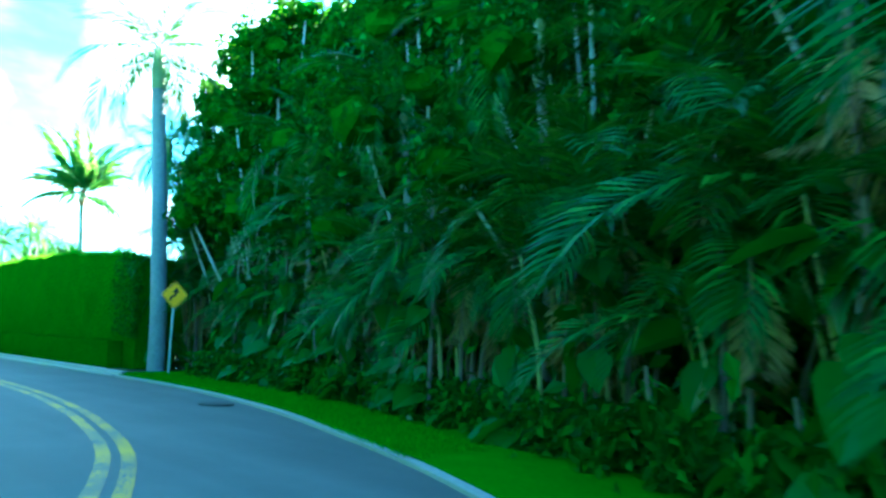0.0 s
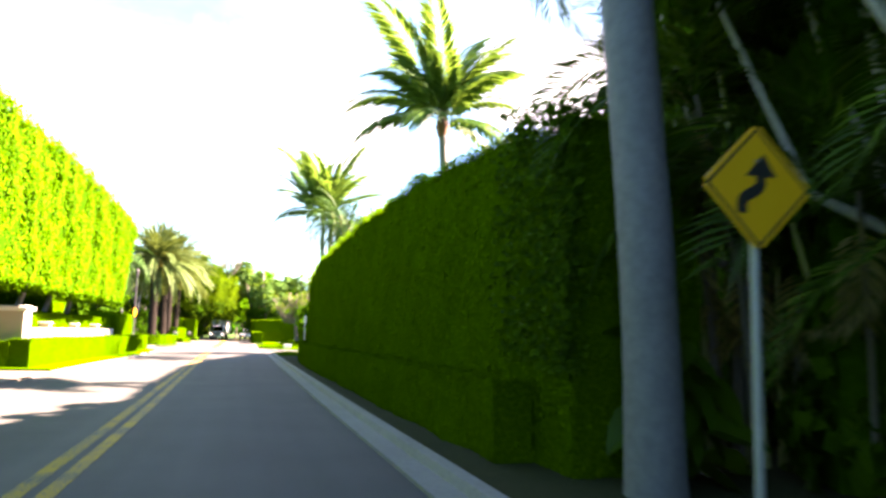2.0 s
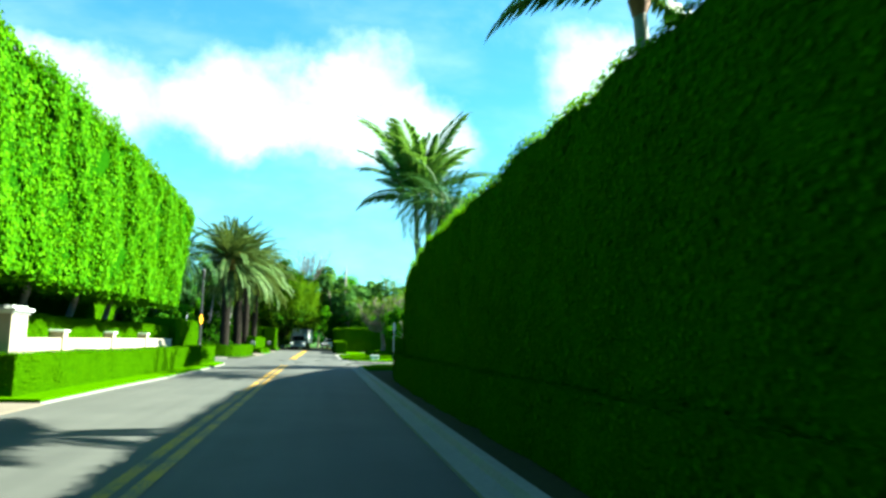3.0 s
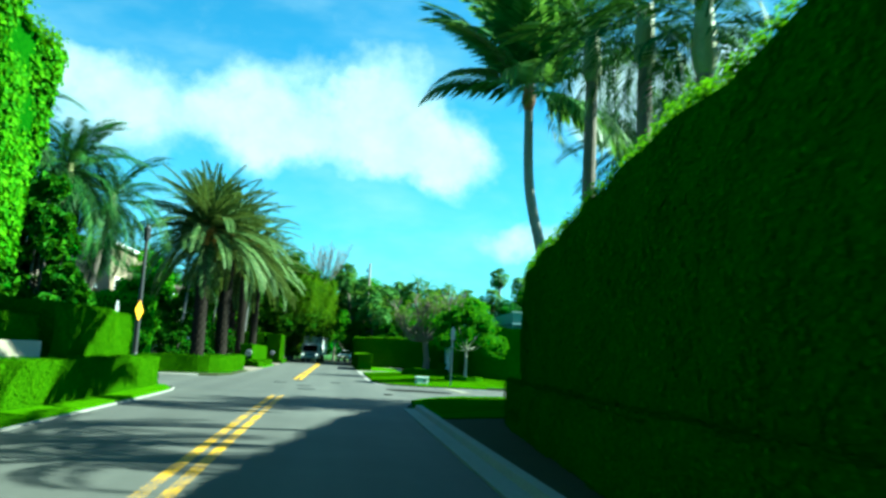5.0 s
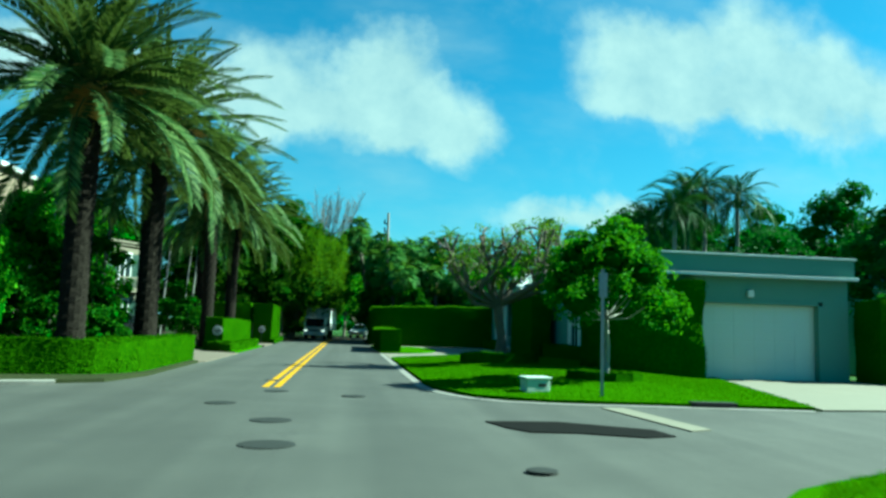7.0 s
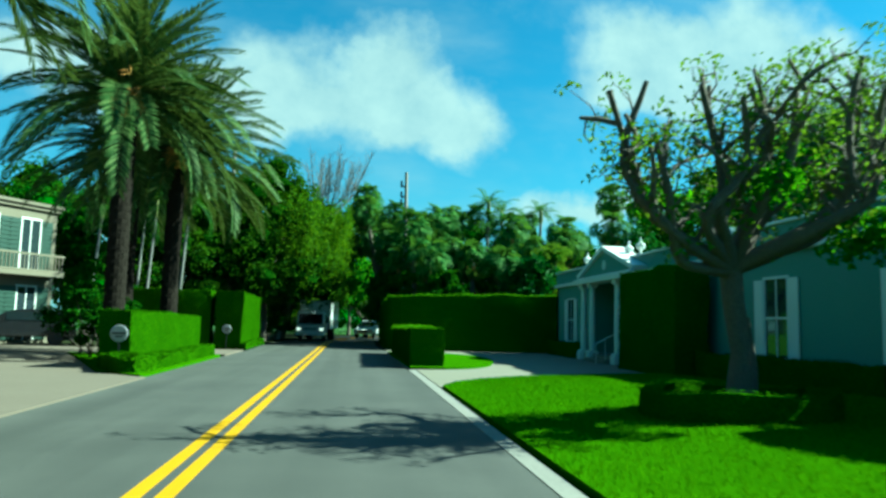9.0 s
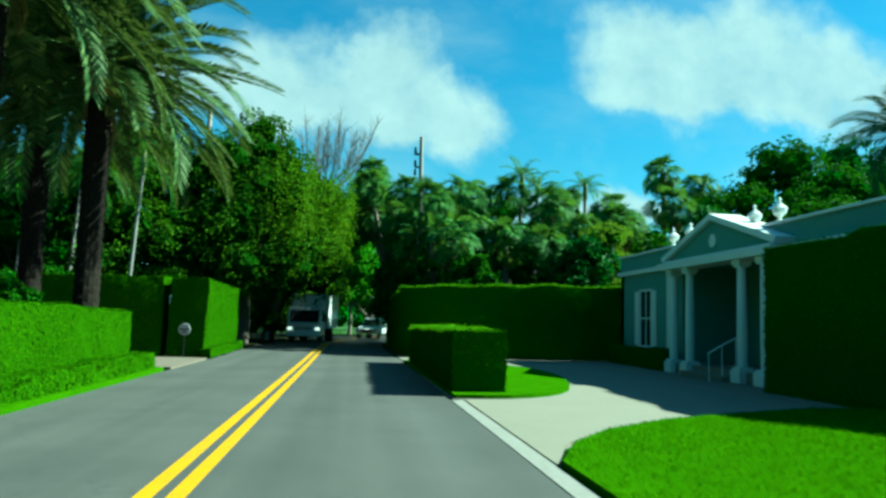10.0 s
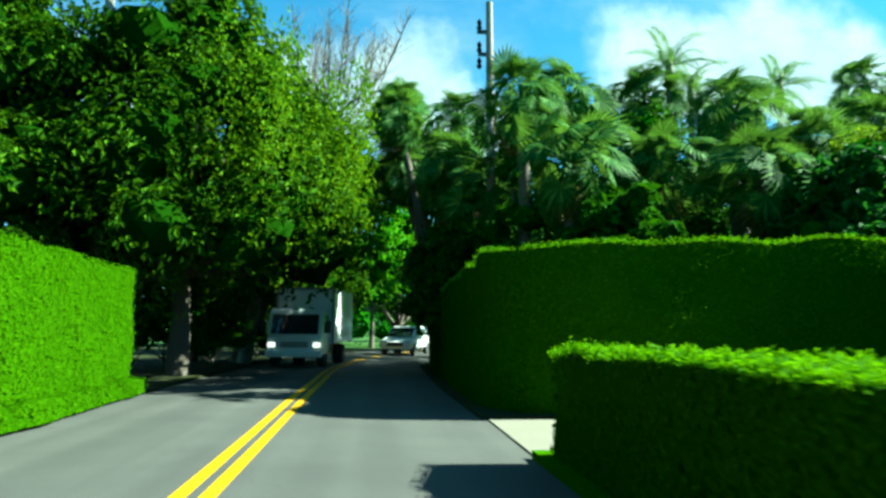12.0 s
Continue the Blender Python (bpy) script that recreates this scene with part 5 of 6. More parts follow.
# ---- the long blue-grey house with its portico ----
def window(name, y0, y1, z0, z1, x, label):
    """A sash window with shutters in a wall that faces -x."""
    ob = thing(name, (x, (y0 + y1) / 2, z0), label, "window", "house windows")
    h, w2 = z1 - z0, (y1 - y0) / 2
    part("pane", boxes((-0.01, -w2, 0, 0.0, w2, h)), DARK_GLASS, ob)
    part("window_frame", boxes((-0.05, -w2 - 0.06, 0, 0.02, -w2, h), (-0.05, w2, 0, 0.02, w2 + 0.06, h), (-0.05, -w2 - 0.06, h, 0.02, w2 + 0.06, h + 0.07), (-0.03, -w2, h * 0.5 - 0.03, 0.0, w2, h * 0.5 + 0.03), (-0.03, -0.02, 0, 0.0, 0.02, h)), WHITE, ob)
    part("window_sill", boxes((-0.12, -w2 - 0.1, -0.07, 0.02, w2 + 0.1, 0.0), bevel=0.01), WHITE, ob)
    for s in (-1, 1):
        y = s * (w2 + 0.28)
        part("shutter", boxes((-0.06, y - 0.2, 0, -0.012, y + 0.2, h), bevel=0.01), WHITE, ob)
    return ob


HX = 22.0
house = thing("house", (HX, 118, 0), "long low blue-grey house with white trim and a parapet", "house")


def hb(*s, bevel=0.0):
    return boxes(*[(x0 - HX, y0 - 118, z0, x1 - HX, y1 - 118, z1) for x0, y0, z0, x1, y1, z1 in s], bevel=bevel)


for spec in ((HX, 127.0, 0, HX + 0.3, 132.6, 3.45), (HX, 106.8, 0, HX + 0.3, 121.0, 3.45), (HX, 132.3, 0, 34, 132.6, 3.45), (HX + 2.2, 121.0, 0, HX + 2.4, 127.0, 3.45),
                (HX + 0.3, 120.8, 0, HX + 2.2, 121.0, 3.45), (HX + 0.3, 127.0, 0, HX + 2.2, 127.2, 3.45), (HX, 106.5, 0, 34, 106.8, 3.45), (33.7, 106.8, 0, 34, 132.3, 3.45)):
    part("wall", hb(spec), BLUE_WALL, house, "blue-grey rendered wall")
part("roof", hb((HX - 0.1, 106.4, 3.45, 34.1, 132.7, 3.5), (HX - 0.02, 106.45, 3.58, HX + 0.25, 132.65, 4.15), (HX, 132.4, 3.58, 34, 132.65, 4.15), (HX, 106.45, 3.58, 34, 106.7, 4.15)), BLUE_WALL, house, "flat roof behind a blue-grey parapet")
part("cornice", hb((HX - 0.16, 106.3, 3.42, HX + 0.1, 120.6, 3.58), (HX - 0.16, 127.4, 3.42, HX + 0.1, 132.8, 3.58), (HX - 0.1, 106.4, 4.15, HX + 0.3, 132.7, 4.23), (HX - 0.16, 132.55, 3.42, 34, 132.8, 3.58), bevel=0.02), WHITE, house, "white cornice band")
portico = part("portico", hb((HX - 0.75, 120.6, 3.3, HX + 0.05, 127.4, 3.52), (HX - 0.6, 120.8, 3.52, HX + 0.05, 127.2, 3.6), bevel=0.015), WHITE, house, "white portico beam")
ped = bmesh.new()
tri = [(120.9, 3.6), (127.1, 3.6), (124.0, 4.62)]
a = [ped.verts.new((-0.45, y - 118, z)) for y, z in tri]
b = [ped.verts.new((0.3, y - 118, z)) for y, z in tri]
ped.faces.new(a)
ped.faces.new(b[::-1])
for i in range(3):
    ped.faces.new((a[i], b[i], b[(i + 1) % 3], a[(i + 1) % 3]))
bmesh.ops.recalc_face_normals(ped, faces=ped.faces[:])
part("pediment", ped, BLUE_WALL, portico, "blue-grey pediment")
rake = bmesh.new()
for y0, y1 in ((120.7, 124.0), (127.3, 124.0)):
    s = 1 if y1 > y0 else -1
    quad = [(y0 - 118, 3.58), (y1 - 118, 4.6), (y1 - 118, 4.78), (y0 - 118 - 0.1 * s, 3.74)]
    f, g = [rake.verts.new((-0.58, y, z)) for y, z in quad], [rake.verts.new((0.35, y, z)) for y, z in quad]
    rake.faces.new(f)
    rake.faces.new(g[::-1])
    for i in range(4):
        rake.faces.new((f[i], g[i], g[(i + 1) % 4], f[(i + 1) % 4]))
bmesh.ops.recalc_face_normals(rake, faces=rake.faces[:])
part("raking_cornice", rake, WHITE, portico)
part("round_vent", lathe_mesh("round_vent", [(0.2, 0), (0.2, 0.03), (0.15, 0.04)], 16), WHITE, portico, at=Matrix.Translation((-0.46, 124.0 - 118, 3.98)) @ Euler((0, radians(-90), 0)).to_matrix().to_4x4())
for y in (121.3, 122.45, 125.55, 126.7):
    col = part("column", lathe_mesh("column", [(0.14, 0.42), (0.145, 1.2), (0.118, 3.1)], 18), WHITE, house, at=Matrix.Translation((-0.45, y - 118, 0)))
    part("capital", boxes((-0.19, -0.19, 3.16, 0.19, 0.19, 3.3), (-0.16, -0.16, 3.1, 0.16, 0.16, 3.16), bevel=0.012), WHITE, col)
    part("column_base", boxes((-0.24, -0.24, 0, 0.24, 0.24, 0.34), (-0.2, -0.2, 0.34, 0.2, 0.2, 0.42), bevel=0.015), WHITE, col)
part("porch_step", hb((HX - 0.9, 122.7, 0, HX - 0.3, 125.3, 0.15), (HX - 0.5, 121.0, 0, HX + 2.2, 127.0, 0.3), bevel=0.01), CONCRETE, house)
door = thing("door_1", (HX + 2.18, 124.0, 0.3), "dark panelled front door inside the portico", "door")
part("leaf", boxes((-0.06, -0.55, 0, 0, 0.55, 2.3), (-0.075, -0.42, 0.2, -0.06, -0.06, 1.0), (-0.075, 0.06, 0.2, -0.06, 0.42, 1.0), (-0.075, -0.42, 1.2, -0.06, 0.42, 2.1)), CAR_DARK, door)
part("door_frame", boxes((-0.1, -0.72, 0, 0, -0.55, 2.45), (-0.1, 0.55, 0, 0, 0.72, 2.45), (-0.1, -0.72, 2.3, 0, 0.72, 2.5), bevel=0.01), WHITE, door)
part("door_handle", tube_mesh("door_handle", [(-0.09, 0.46, 0.98), (-0.12, 0.46, 1.04), (-0.09, 0.46, 1.12)], [0.012] * 3, 6), CHROME, door)
rail = thing("hand_rail", (HX - 0.85, 122.9, 0), "white iron stair rail beside the porch step", "railing")
part("top_rail", tube_mesh("top_rail", [(-0.35, 0, 0.75), (0.0, 0, 0.95), (0.5, 0, 1.2)], [0.022] * 3, 8), WHITE, rail)
for x, h in ((-0.33, 0.75), (0.05, 0.96), (0.45, 1.18)):
    part("baluster", tube_mesh("baluster", [(x, 0, 0.0), (x, 0, h * 0.5), (x, 0, h)], [0.014] * 3, 6), WHITE, rail)
for y in (130.05, 112.3, 107.5):
    window("window_1", y - 0.5, y + 0.5, 0.75, 2.75, HX - 0.003, "white-framed sash window with white shutters")


part("pilaster", hb((HX - 0.06, 127.75, 0, HX + 0.02, 128.15, 3.42), bevel=0.01), WHITE, house, "white corner pilaster")
rooflight = thing("roof_light", (HX + 0.75, 114.9, 3.5), "white domed roof light on the flat roof", "roof light")
part("kerb_frame", boxes((-0.45, -0.55, 0, 0.45, 0.55, 0.72), bevel=0.02), WHITE, rooflight)
part("dome", boxes((-0.5, -0.6, 0.72, 0.5, 0.6, 0.82), (-0.38, -0.46, 0.8, 0.38, 0.46, 1.0), bevel=0.04), LAMP_GLASS, rooflight, "pale translucent dome")


def urn(loc, s=1.0):
    ob = thing("urn", loc, "white stone urn on the parapet", "urn", "roof urns")
    part("bowl", lathe_mesh("bowl", [(0.13 * s, 0), (0.13 * s, 0.06 * s), (0.05 * s, 0.1 * s), (0.05 * s, 0.16 * s), (0.17 * s, 0.28 * s), (0.2 * s, 0.42 * s), (0.15 * s, 0.46 * s), (0.08 * s, 0.52 * s)], 16), WHITE, ob)
    part("finial", lathe_mesh("finial", [(0.06 * s, 0.52 * s), (0.035 * s, 0.6 * s), (0.05 * s, 0.66 * s), (0.015 * s, 0.72 * s)], 10), WHITE, ob)
    return ob


for y in (127.9, 126.6, 122.7, 121.5):
    urn((HX + 0.1, y, 4.2), 0.95)

# tall dark hedges against the front
hedge("hedge", [(20.6, 115.3), (20.6, 117.5), (20.6, 119.8)], 1.1, 0.0, 3.35, "tall square-cut dark hedge against the house front", 260, 0.08, back=0.0)
hedge("hedge", [(21.3, 127.0), (21.3, 129.5), (21.3, 132.2)], 0.5, 0.0, 0.7, "low dark foundation hedge below windows", 260, 0.07, back=0.0)
hedge("hedge", [(21.2, 107.5), (21.2, 110), (21.2, 119.4)], 0.5, 0.0, 0.8, "low dark foundation hedge below windows", 220, 0.08, back=0.0)

# garage wing
garage = thing("garage", (24.6, 101.3, 0), "blue-grey garage with a flat parapet roof and white trim", "garage")
for spec in ((-3.3, 0, 0, -2.1, 0.3, 3.45), (2.3, 0, 0, 3.4, 0.3, 3.45), (-2.1, 0, 2.5, 2.3, 0.3, 3.45), (-3.3, 0.3, 0, -3.0, 5, 3.45), (3.1, 0.3, 0, 3.4, 5, 3.45)):
    part("wall", boxes(spec), BLUE_WALL, garage)
part("roof", boxes((-3.4, -0.35, 3.42, 3.5, 5.2, 3.5), (-3.35, -0.3, 3.5, 3.45, -0.05, 4.05), (-3.35, -0.05, 3.5, -3.1, 5, 4.05), (3.2, -0.05, 3.5, 3.45, 5, 4.05)), BLUE_WALL, garage, "blue-grey parapet roof")
part("trim", boxes((-3.42, -0.42, 3.36, 3.52, -0.3, 3.46), (-3.4, -0.36, 4.05, 3.5, 0.0, 4.12), bevel=0.01), WHITE, garage, "white eaves trim")
gdoor = part("garage_door", boxes((-2.1, 0.22, 0, 2.3, 0.29, 2.5)), DOOR_WHITE, garage, "wide pale panelled garage door")
for r in range(4):
    for c in range(6):
        x0, z0 = -2.04 + c * 0.725, 0.06 + r * 0.615
        part("door_panel", boxes((x0, 0.213, z0, x0 + 0.70, 0.225, z0 + 0.59), bevel=0.006), DOOR_WHITE, gdoor)
part("door_trim", boxes((-2.25, -0.03, 0, -2.1, 0.0, 2.62), (2.3, -0.03, 0, 2.45, 0.0, 2.62), (-2.25, -0.03, 2.5, 2.45, 0.0, 2.62)), BLUE_WALL, garage)
wl = part("wall_lamp", boxes((-0.25, -0.16, 2.72, -0.05, -0.02, 2.95), bevel=0.015), WHITE, garage, "white wall lamp above the door")
part("bracket", boxes((-0.18, -0.02, 2.78, -0.12, 0.0, 2.9)), BLACK, wl)

# clipped hedges, small trees and fittings of the lawn
hedge("hedge", [(22.45, 100.4), (21.0, 100.5), (19.7, 100.9), (19.1, 101.8), (19.3, 103.2)], 1.0, 0.0, 3.15, "tall dark rounded hedge beside the garage", 260, 0.085, amp=0.08, back=0.0)
hedge("hedge", [(40, 101.0), (34, 100.6), (28.4, 100.3)], 1.2, 0.0, 2.75, "square-cut dark hedge beside the garage drive", 200, 0.09, back=0.0)
broad_tree((17.8, 96.5, 0.15), 4.1, 1.85, "small fresh green tree on the lawn", 71, 0.07, 12000, 0.13, GARDEN_LEAF, PALE_BARK, 0.44, clumps=22, squash=0.75, low=0.35)
hedge("hedge", [(18.4, 96.8), (17.8, 97.05), (17.2, 96.8), (17.15, 96.2), (17.75, 95.85), (18.35, 96.1), (18.42, 96.7)], 0.32, 0.08, 0.46, "low ring of clipped planting round a small tree", 260, 0.07)
post = thing("sign_post", (16.65, 93.5, 0.05), "thin grey steel sign post on the lawn", "post")
part("post", boxes((-0.03, -0.02, -0.1, 0.03, 0.02, 2.7)), GALV, post)
part("blade", boxes((-0.09, -0.012, 2.1, 0.09, 0.0, 2.62)), GALV, post, "narrow sign panel seen almost edge on", pose(0, -0.03, 0, 0, 0, 0))
box = thing("utility_box", (15.4, 94.25, 0.12), "low pale utility box on the lawn", "utility box", turn=8)
part("body", boxes((-0.27, -0.2, -0.1, 0.27, 0.2, 0.24), bevel=0.02), DOOR_WHITE, box)
part("lid", boxes((-0.3, -0.22, 0.24, 0.3, 0.22, 0.29), bevel=0.015), DOOR_WHITE, box)
part("label", boxes((0.0, -0.206, 0.08, 0.18, -0.202, 0.15)), SIGN_BLACK, box)


def gnarled_tree(loc, label, seed):
    """A pruned shade tree: thick crooked limbs cut short, thin twigs, leaves mostly on one side."""
    r0 = np.random.default_rng(seed)
    ob = thing("tree", loc, label, "tree")
    fork = np.array([-0.1, 0.0, 2.1])
    trunk = [tube([(0, 0, -0.1), (0.06, 0, 0.9), (-0.04, 0.03, 1.6), fork + [0, 0, 0.2]], [0.24, 0.16, 0.16, 0.17], 10)]
    trunk.append(tube([(0.2, -0.06, 0.0), (0.19, -0.1, 0.7), (0.1, -0.1, 1.4)], [0.07, 0.05, 0.03], 6))
    twigs, tips = [], []
    for k in range(15):
        u = (k + 0.5) / 15
        x, y = -2.4 + 5.4 * u + r0.uniform(-0.2, 0.2), r0.uniform(-1.5, 1.5)
        top = float(np.interp(x, [-2.4, 0, 1.7, 3.2], [4.3, 5.3, 5.6, 4.6])) + r0.uniform(-0.9, 0.1)
        end = np.array([x, y, top])
        knee = fork + (end - fork) * [0.66, 0.66, 0.30] + r0.normal(0, 0.22, 3)
        bend = fork + (end - fork) * [0.95, 0.95, 0.60] + r0.normal(0, 0.28, 3)
        path = smooth_line([fork, knee, bend, end], 0.22)
        r = np.interp(np.linspace(0, 1, len(path)), [0, 0.3, 0.8, 1], [0.13, 0.085, 0.052, 0.042]) * (1 + 0.1 * r0.normal(size=len(path)))
        trunk.append(tube(path, r, 7))
        starts = [(path, 0.05)]
        for _ in range(4):
            q = path[int(r0.uniform(0.4, 0.95) * (len(path) - 1))]
            e = q + [r0.normal(0, 0.45), r0.normal(0, 0.45), r0.uniform(0.3, 0.9)]
            stub = smooth_line([q, (q + e) / 2 + r0.normal(0, 0.12, 3), e], 0.15)
            trunk.append(tube(stub, np.linspace(0.042, 0.03, len(stub)), 6))
            starts.append((stub, 0.03))
        for limb, _ in starts:
            for _ in range(5):
                q = limb[int(r0.uniform(0.35, 1.0) * (len(limb) - 1))]
                d = r0.normal(size=3) * [1, 1, 0.6] + [0, 0, 0.4]
                d /= np.linalg.norm(d)
                e = q + d * r0.uniform(0.25, 0.7) + r0.normal(0, 0.08, 3)
                twigs.append(tube([q, (q + e) / 2 + r0.normal(0, 0.06, 3), e], [0.016, 0.011, 0.005], 4))
                tips.append(e)
    part("trunk", fast_mesh("trunk", *join(trunk), smooth=True), BARK, ob, "crooked grey-brown trunk and cut limbs")
    part("twig_crown", fast_mesh("twig_crown", *join(twigs), smooth=True), BARK, ob)
    P, N = clump_points(tips, np.full(len(tips), 0.18), 4200, 0.9)
    part("thin_crown", leaf_mesh("thin_crown", P, N, 0.10), DRY_LEAF, ob, "thin tufts of yellowish green leaves")
    C = np.column_stack([r0.uniform(1.1, 4.0, 26), r0.uniform(-1.4, 1.2, 26), r0.uniform(2.5, 4.4, 26)])
    C = np.concatenate([C, np.column_stack([r0.uniform(-1.2, 0.4, 5), r0.uniform(-1.0, 1.0, 5), r0.uniform(2.9, 3.7, 5)])])
    P, N = clump_points(C, r0.uniform(0.25, 0.5, len(C)), 6400, 0.75)
    part("leafy_crown", leaf_mesh("leafy_crown", P, N, 0.14), BRIGHT_LEAF, ob, "fresh bright green leaves")
    return ob


gnarled_tree((16.8, 104.8, 0.2), "pruned shade tree with crooked limbs and thin leaves", 81)
hedge("hedge", [(17.8, 104.9), (17.2, 105.7), (16.2, 105.6), (15.7, 104.8), (16.2, 104.0), (17.2, 103.9), (17.8, 104.7)], 0.4, 0.12, 0.58, "low ring hedge round a tree on the lawn", 260, 0.07)
hedge("hedge", [(13.1, 118.1), (13.1, 124), (13.15, 129.3)], 1.1, 0.03, [1.27, 1.24, 1.17], "square-cut box hedge between street and circular drive", 520, 0.055, amp=0.03, back=1.0, fuzz=240, shoots=0.025)
hedge("hedge", [(22.6, 133.2), (18, 133.2), (14.6, 133.3), (13.4, 134.0), (13.1, 135.6), (13.1, 141), (13.3, 149)], 1.5, 0.0, [3.05, 3.0, 2.85, 2.65, 2.55, 2.5, 2.5], "tall clipped hedge behind the circular drive", 330, 0.07, amp=0.05, back=0.0, fuzz=110, shoots=0.025)

# ---- beyond ----
TREES = [((5.5, 143.6), 12.0, 5.3, 400), ((3.6, 153.0), 10.0, 4.2, 401), ((0.4, 142.0), 11.3, 4.6, 402), ((-12, 134), 10.5, 4.6, 403), ((-7, 126), 9.0, 3.2, 404), ((-9, 106), 8.0, 3.6, 405),
         ((-11, 150), 12.0, 5.5, 406), ((7.0, 163), 9.5, 4.0, 407)]
for (x, y), h, s, k in TREES:
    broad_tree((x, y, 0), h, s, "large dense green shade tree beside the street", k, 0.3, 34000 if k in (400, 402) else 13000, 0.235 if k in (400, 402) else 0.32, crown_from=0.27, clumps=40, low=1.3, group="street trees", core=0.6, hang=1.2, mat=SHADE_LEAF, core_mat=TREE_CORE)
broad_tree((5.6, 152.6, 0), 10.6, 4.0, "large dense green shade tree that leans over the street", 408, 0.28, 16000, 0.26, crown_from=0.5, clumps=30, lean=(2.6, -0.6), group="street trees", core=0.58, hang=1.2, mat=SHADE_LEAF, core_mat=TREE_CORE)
# hanging growth at the edge of the large trees; its bright colour paints their sunlit side
P, N = [], []
for x, y, zb, zt in ((8.9, 141.6, 4.2, 10.0), (9.6, 142.6, 4.6, 9.6), (9.5, 144.4, 4.2, 9.4), (9.8, 146.0, 4.0, 8.6), (9.9, 147.6, 4.0, 7.6), (8.0, 140.9, 3.0, 9.6), (9.2, 152.0, 4.4, 7.5), (8.8, 150.5, 4.8, 8.0), (8.0, 161, 0.3, 6.0), (9.0, 163.5, 0.3, 6.0), (5.4, 141.0, 0.3, 7.0), (6.9, 141.6, 2.6, 7.5), (7.0, 155.6, 0.3, 5.0), (7.6, 157.6, 0.3, 6.0), (5.6, 150, 0.3, 5.0)):
    for _ in range(46):
        n = int(rng.uniform(30, 80))
        top, px_, py_ = rng.uniform(0.6, 1.0) * zt, x + rng.normal(0, 0.7), y + rng.normal(0, 0.9)
        z = np.maximum(zb, top - rng.uniform(0, 1, n) ** 0.8 * rng.uniform(1.2, 3.2))
        P.append(np.column_stack([px_ + rng.normal(0, 0.13, n) + 0.1 * np.sin(z * 2 + px_), py_ + rng.normal(0, 0.13, n), z + rng.normal(0, 0.1, n)]))
        N.append(np.tile([1, -0.5, 0.3], (n, 1)))
tagged(part("hanging_vines", leaf_mesh("hanging_vines", np.concatenate(P), np.concatenate(N), 0.16, hang=1.0), VINE_LEAF), "hanging leafy vines, yellow-green to paint the street trees' sunlit side", "vines", kind="stuff")
for k, (x, y, h) in enumerate([(14.9, 139.5, 7.2), (16.6, 141.5, 7.9), (18.4, 138.8, 5.4), (19.3, 142.5, 8.2), (21.0, 140.5, 7.4), (16.0, 145.5, 8.0), (13.9, 147.0, 7.0), (22.8, 143.5, 8.0), (18.4, 147, 8.8), (26.2, 145.5, 8.2), (30.7, 148.4, 11.2), (14.2, 152.5, 7.6), (24.2, 139.0, 6.4), (28.6, 142.5, 8.0), (34.0, 150, 10.6), (15.6, 137.6, 5.2), (17.4, 140.2, 5.8), (20.2, 137.4, 5.0), (14.6, 143.0, 5.6), (22.0, 138.6, 5.6), (25.4, 141.0, 6.2), (13.75, 147.6, 7.4), (13.85, 150.4, 7.2), (14.2, 152.4, 8.4), (14.6, 149.0, 6.0), (14.4, 154.0, 7.8), (13.9, 145.2, 6.4)]):
    fan_palm((x, y, 0), h, "fan palm with a ragged round crown", 500 + k, 46, scale=(0.7, 1.3), dead=16)
for k, (x, y, h, lean) in enumerate([(13.6, 150.4, 9.8, -1.6), (14.0, 153.2, 11.2, -1.8), (13.7, 151.8, 7.8, -1.4), (14.3, 155.0, 9.6, -1.6), (14.8, 148.6, 9.2, -0.6)]):
    fan_palm((x, y, 0), h, "leaning fan palm with a ragged round crown over the street", 530 + k, 52, scale=(0.9, 1.25), dead=12, lean=lean)
for k, (x, y, h) in enumerate([(36.5, 131, 11.6), (38.6, 132.5, 12.2), (40.2, 130.5, 11.4), (34.5, 129, 10.0), (37.6, 134, 10.8), (33.2, 131, 9.0)]):
    coconut_palm((x, y, 0), [(0, 0, 0), (0.1, 0, h * 0.5), (0.2, 0, h)], "tall slender palm behind the house", 540 + k, 28, r=(0.2, 0.14), low=-45, meshes=ROYAL_F, scale=(0.95, 1.2), sheath=STALK, sheath_size=1.0, mat=DARK_PALM, group="far palms")
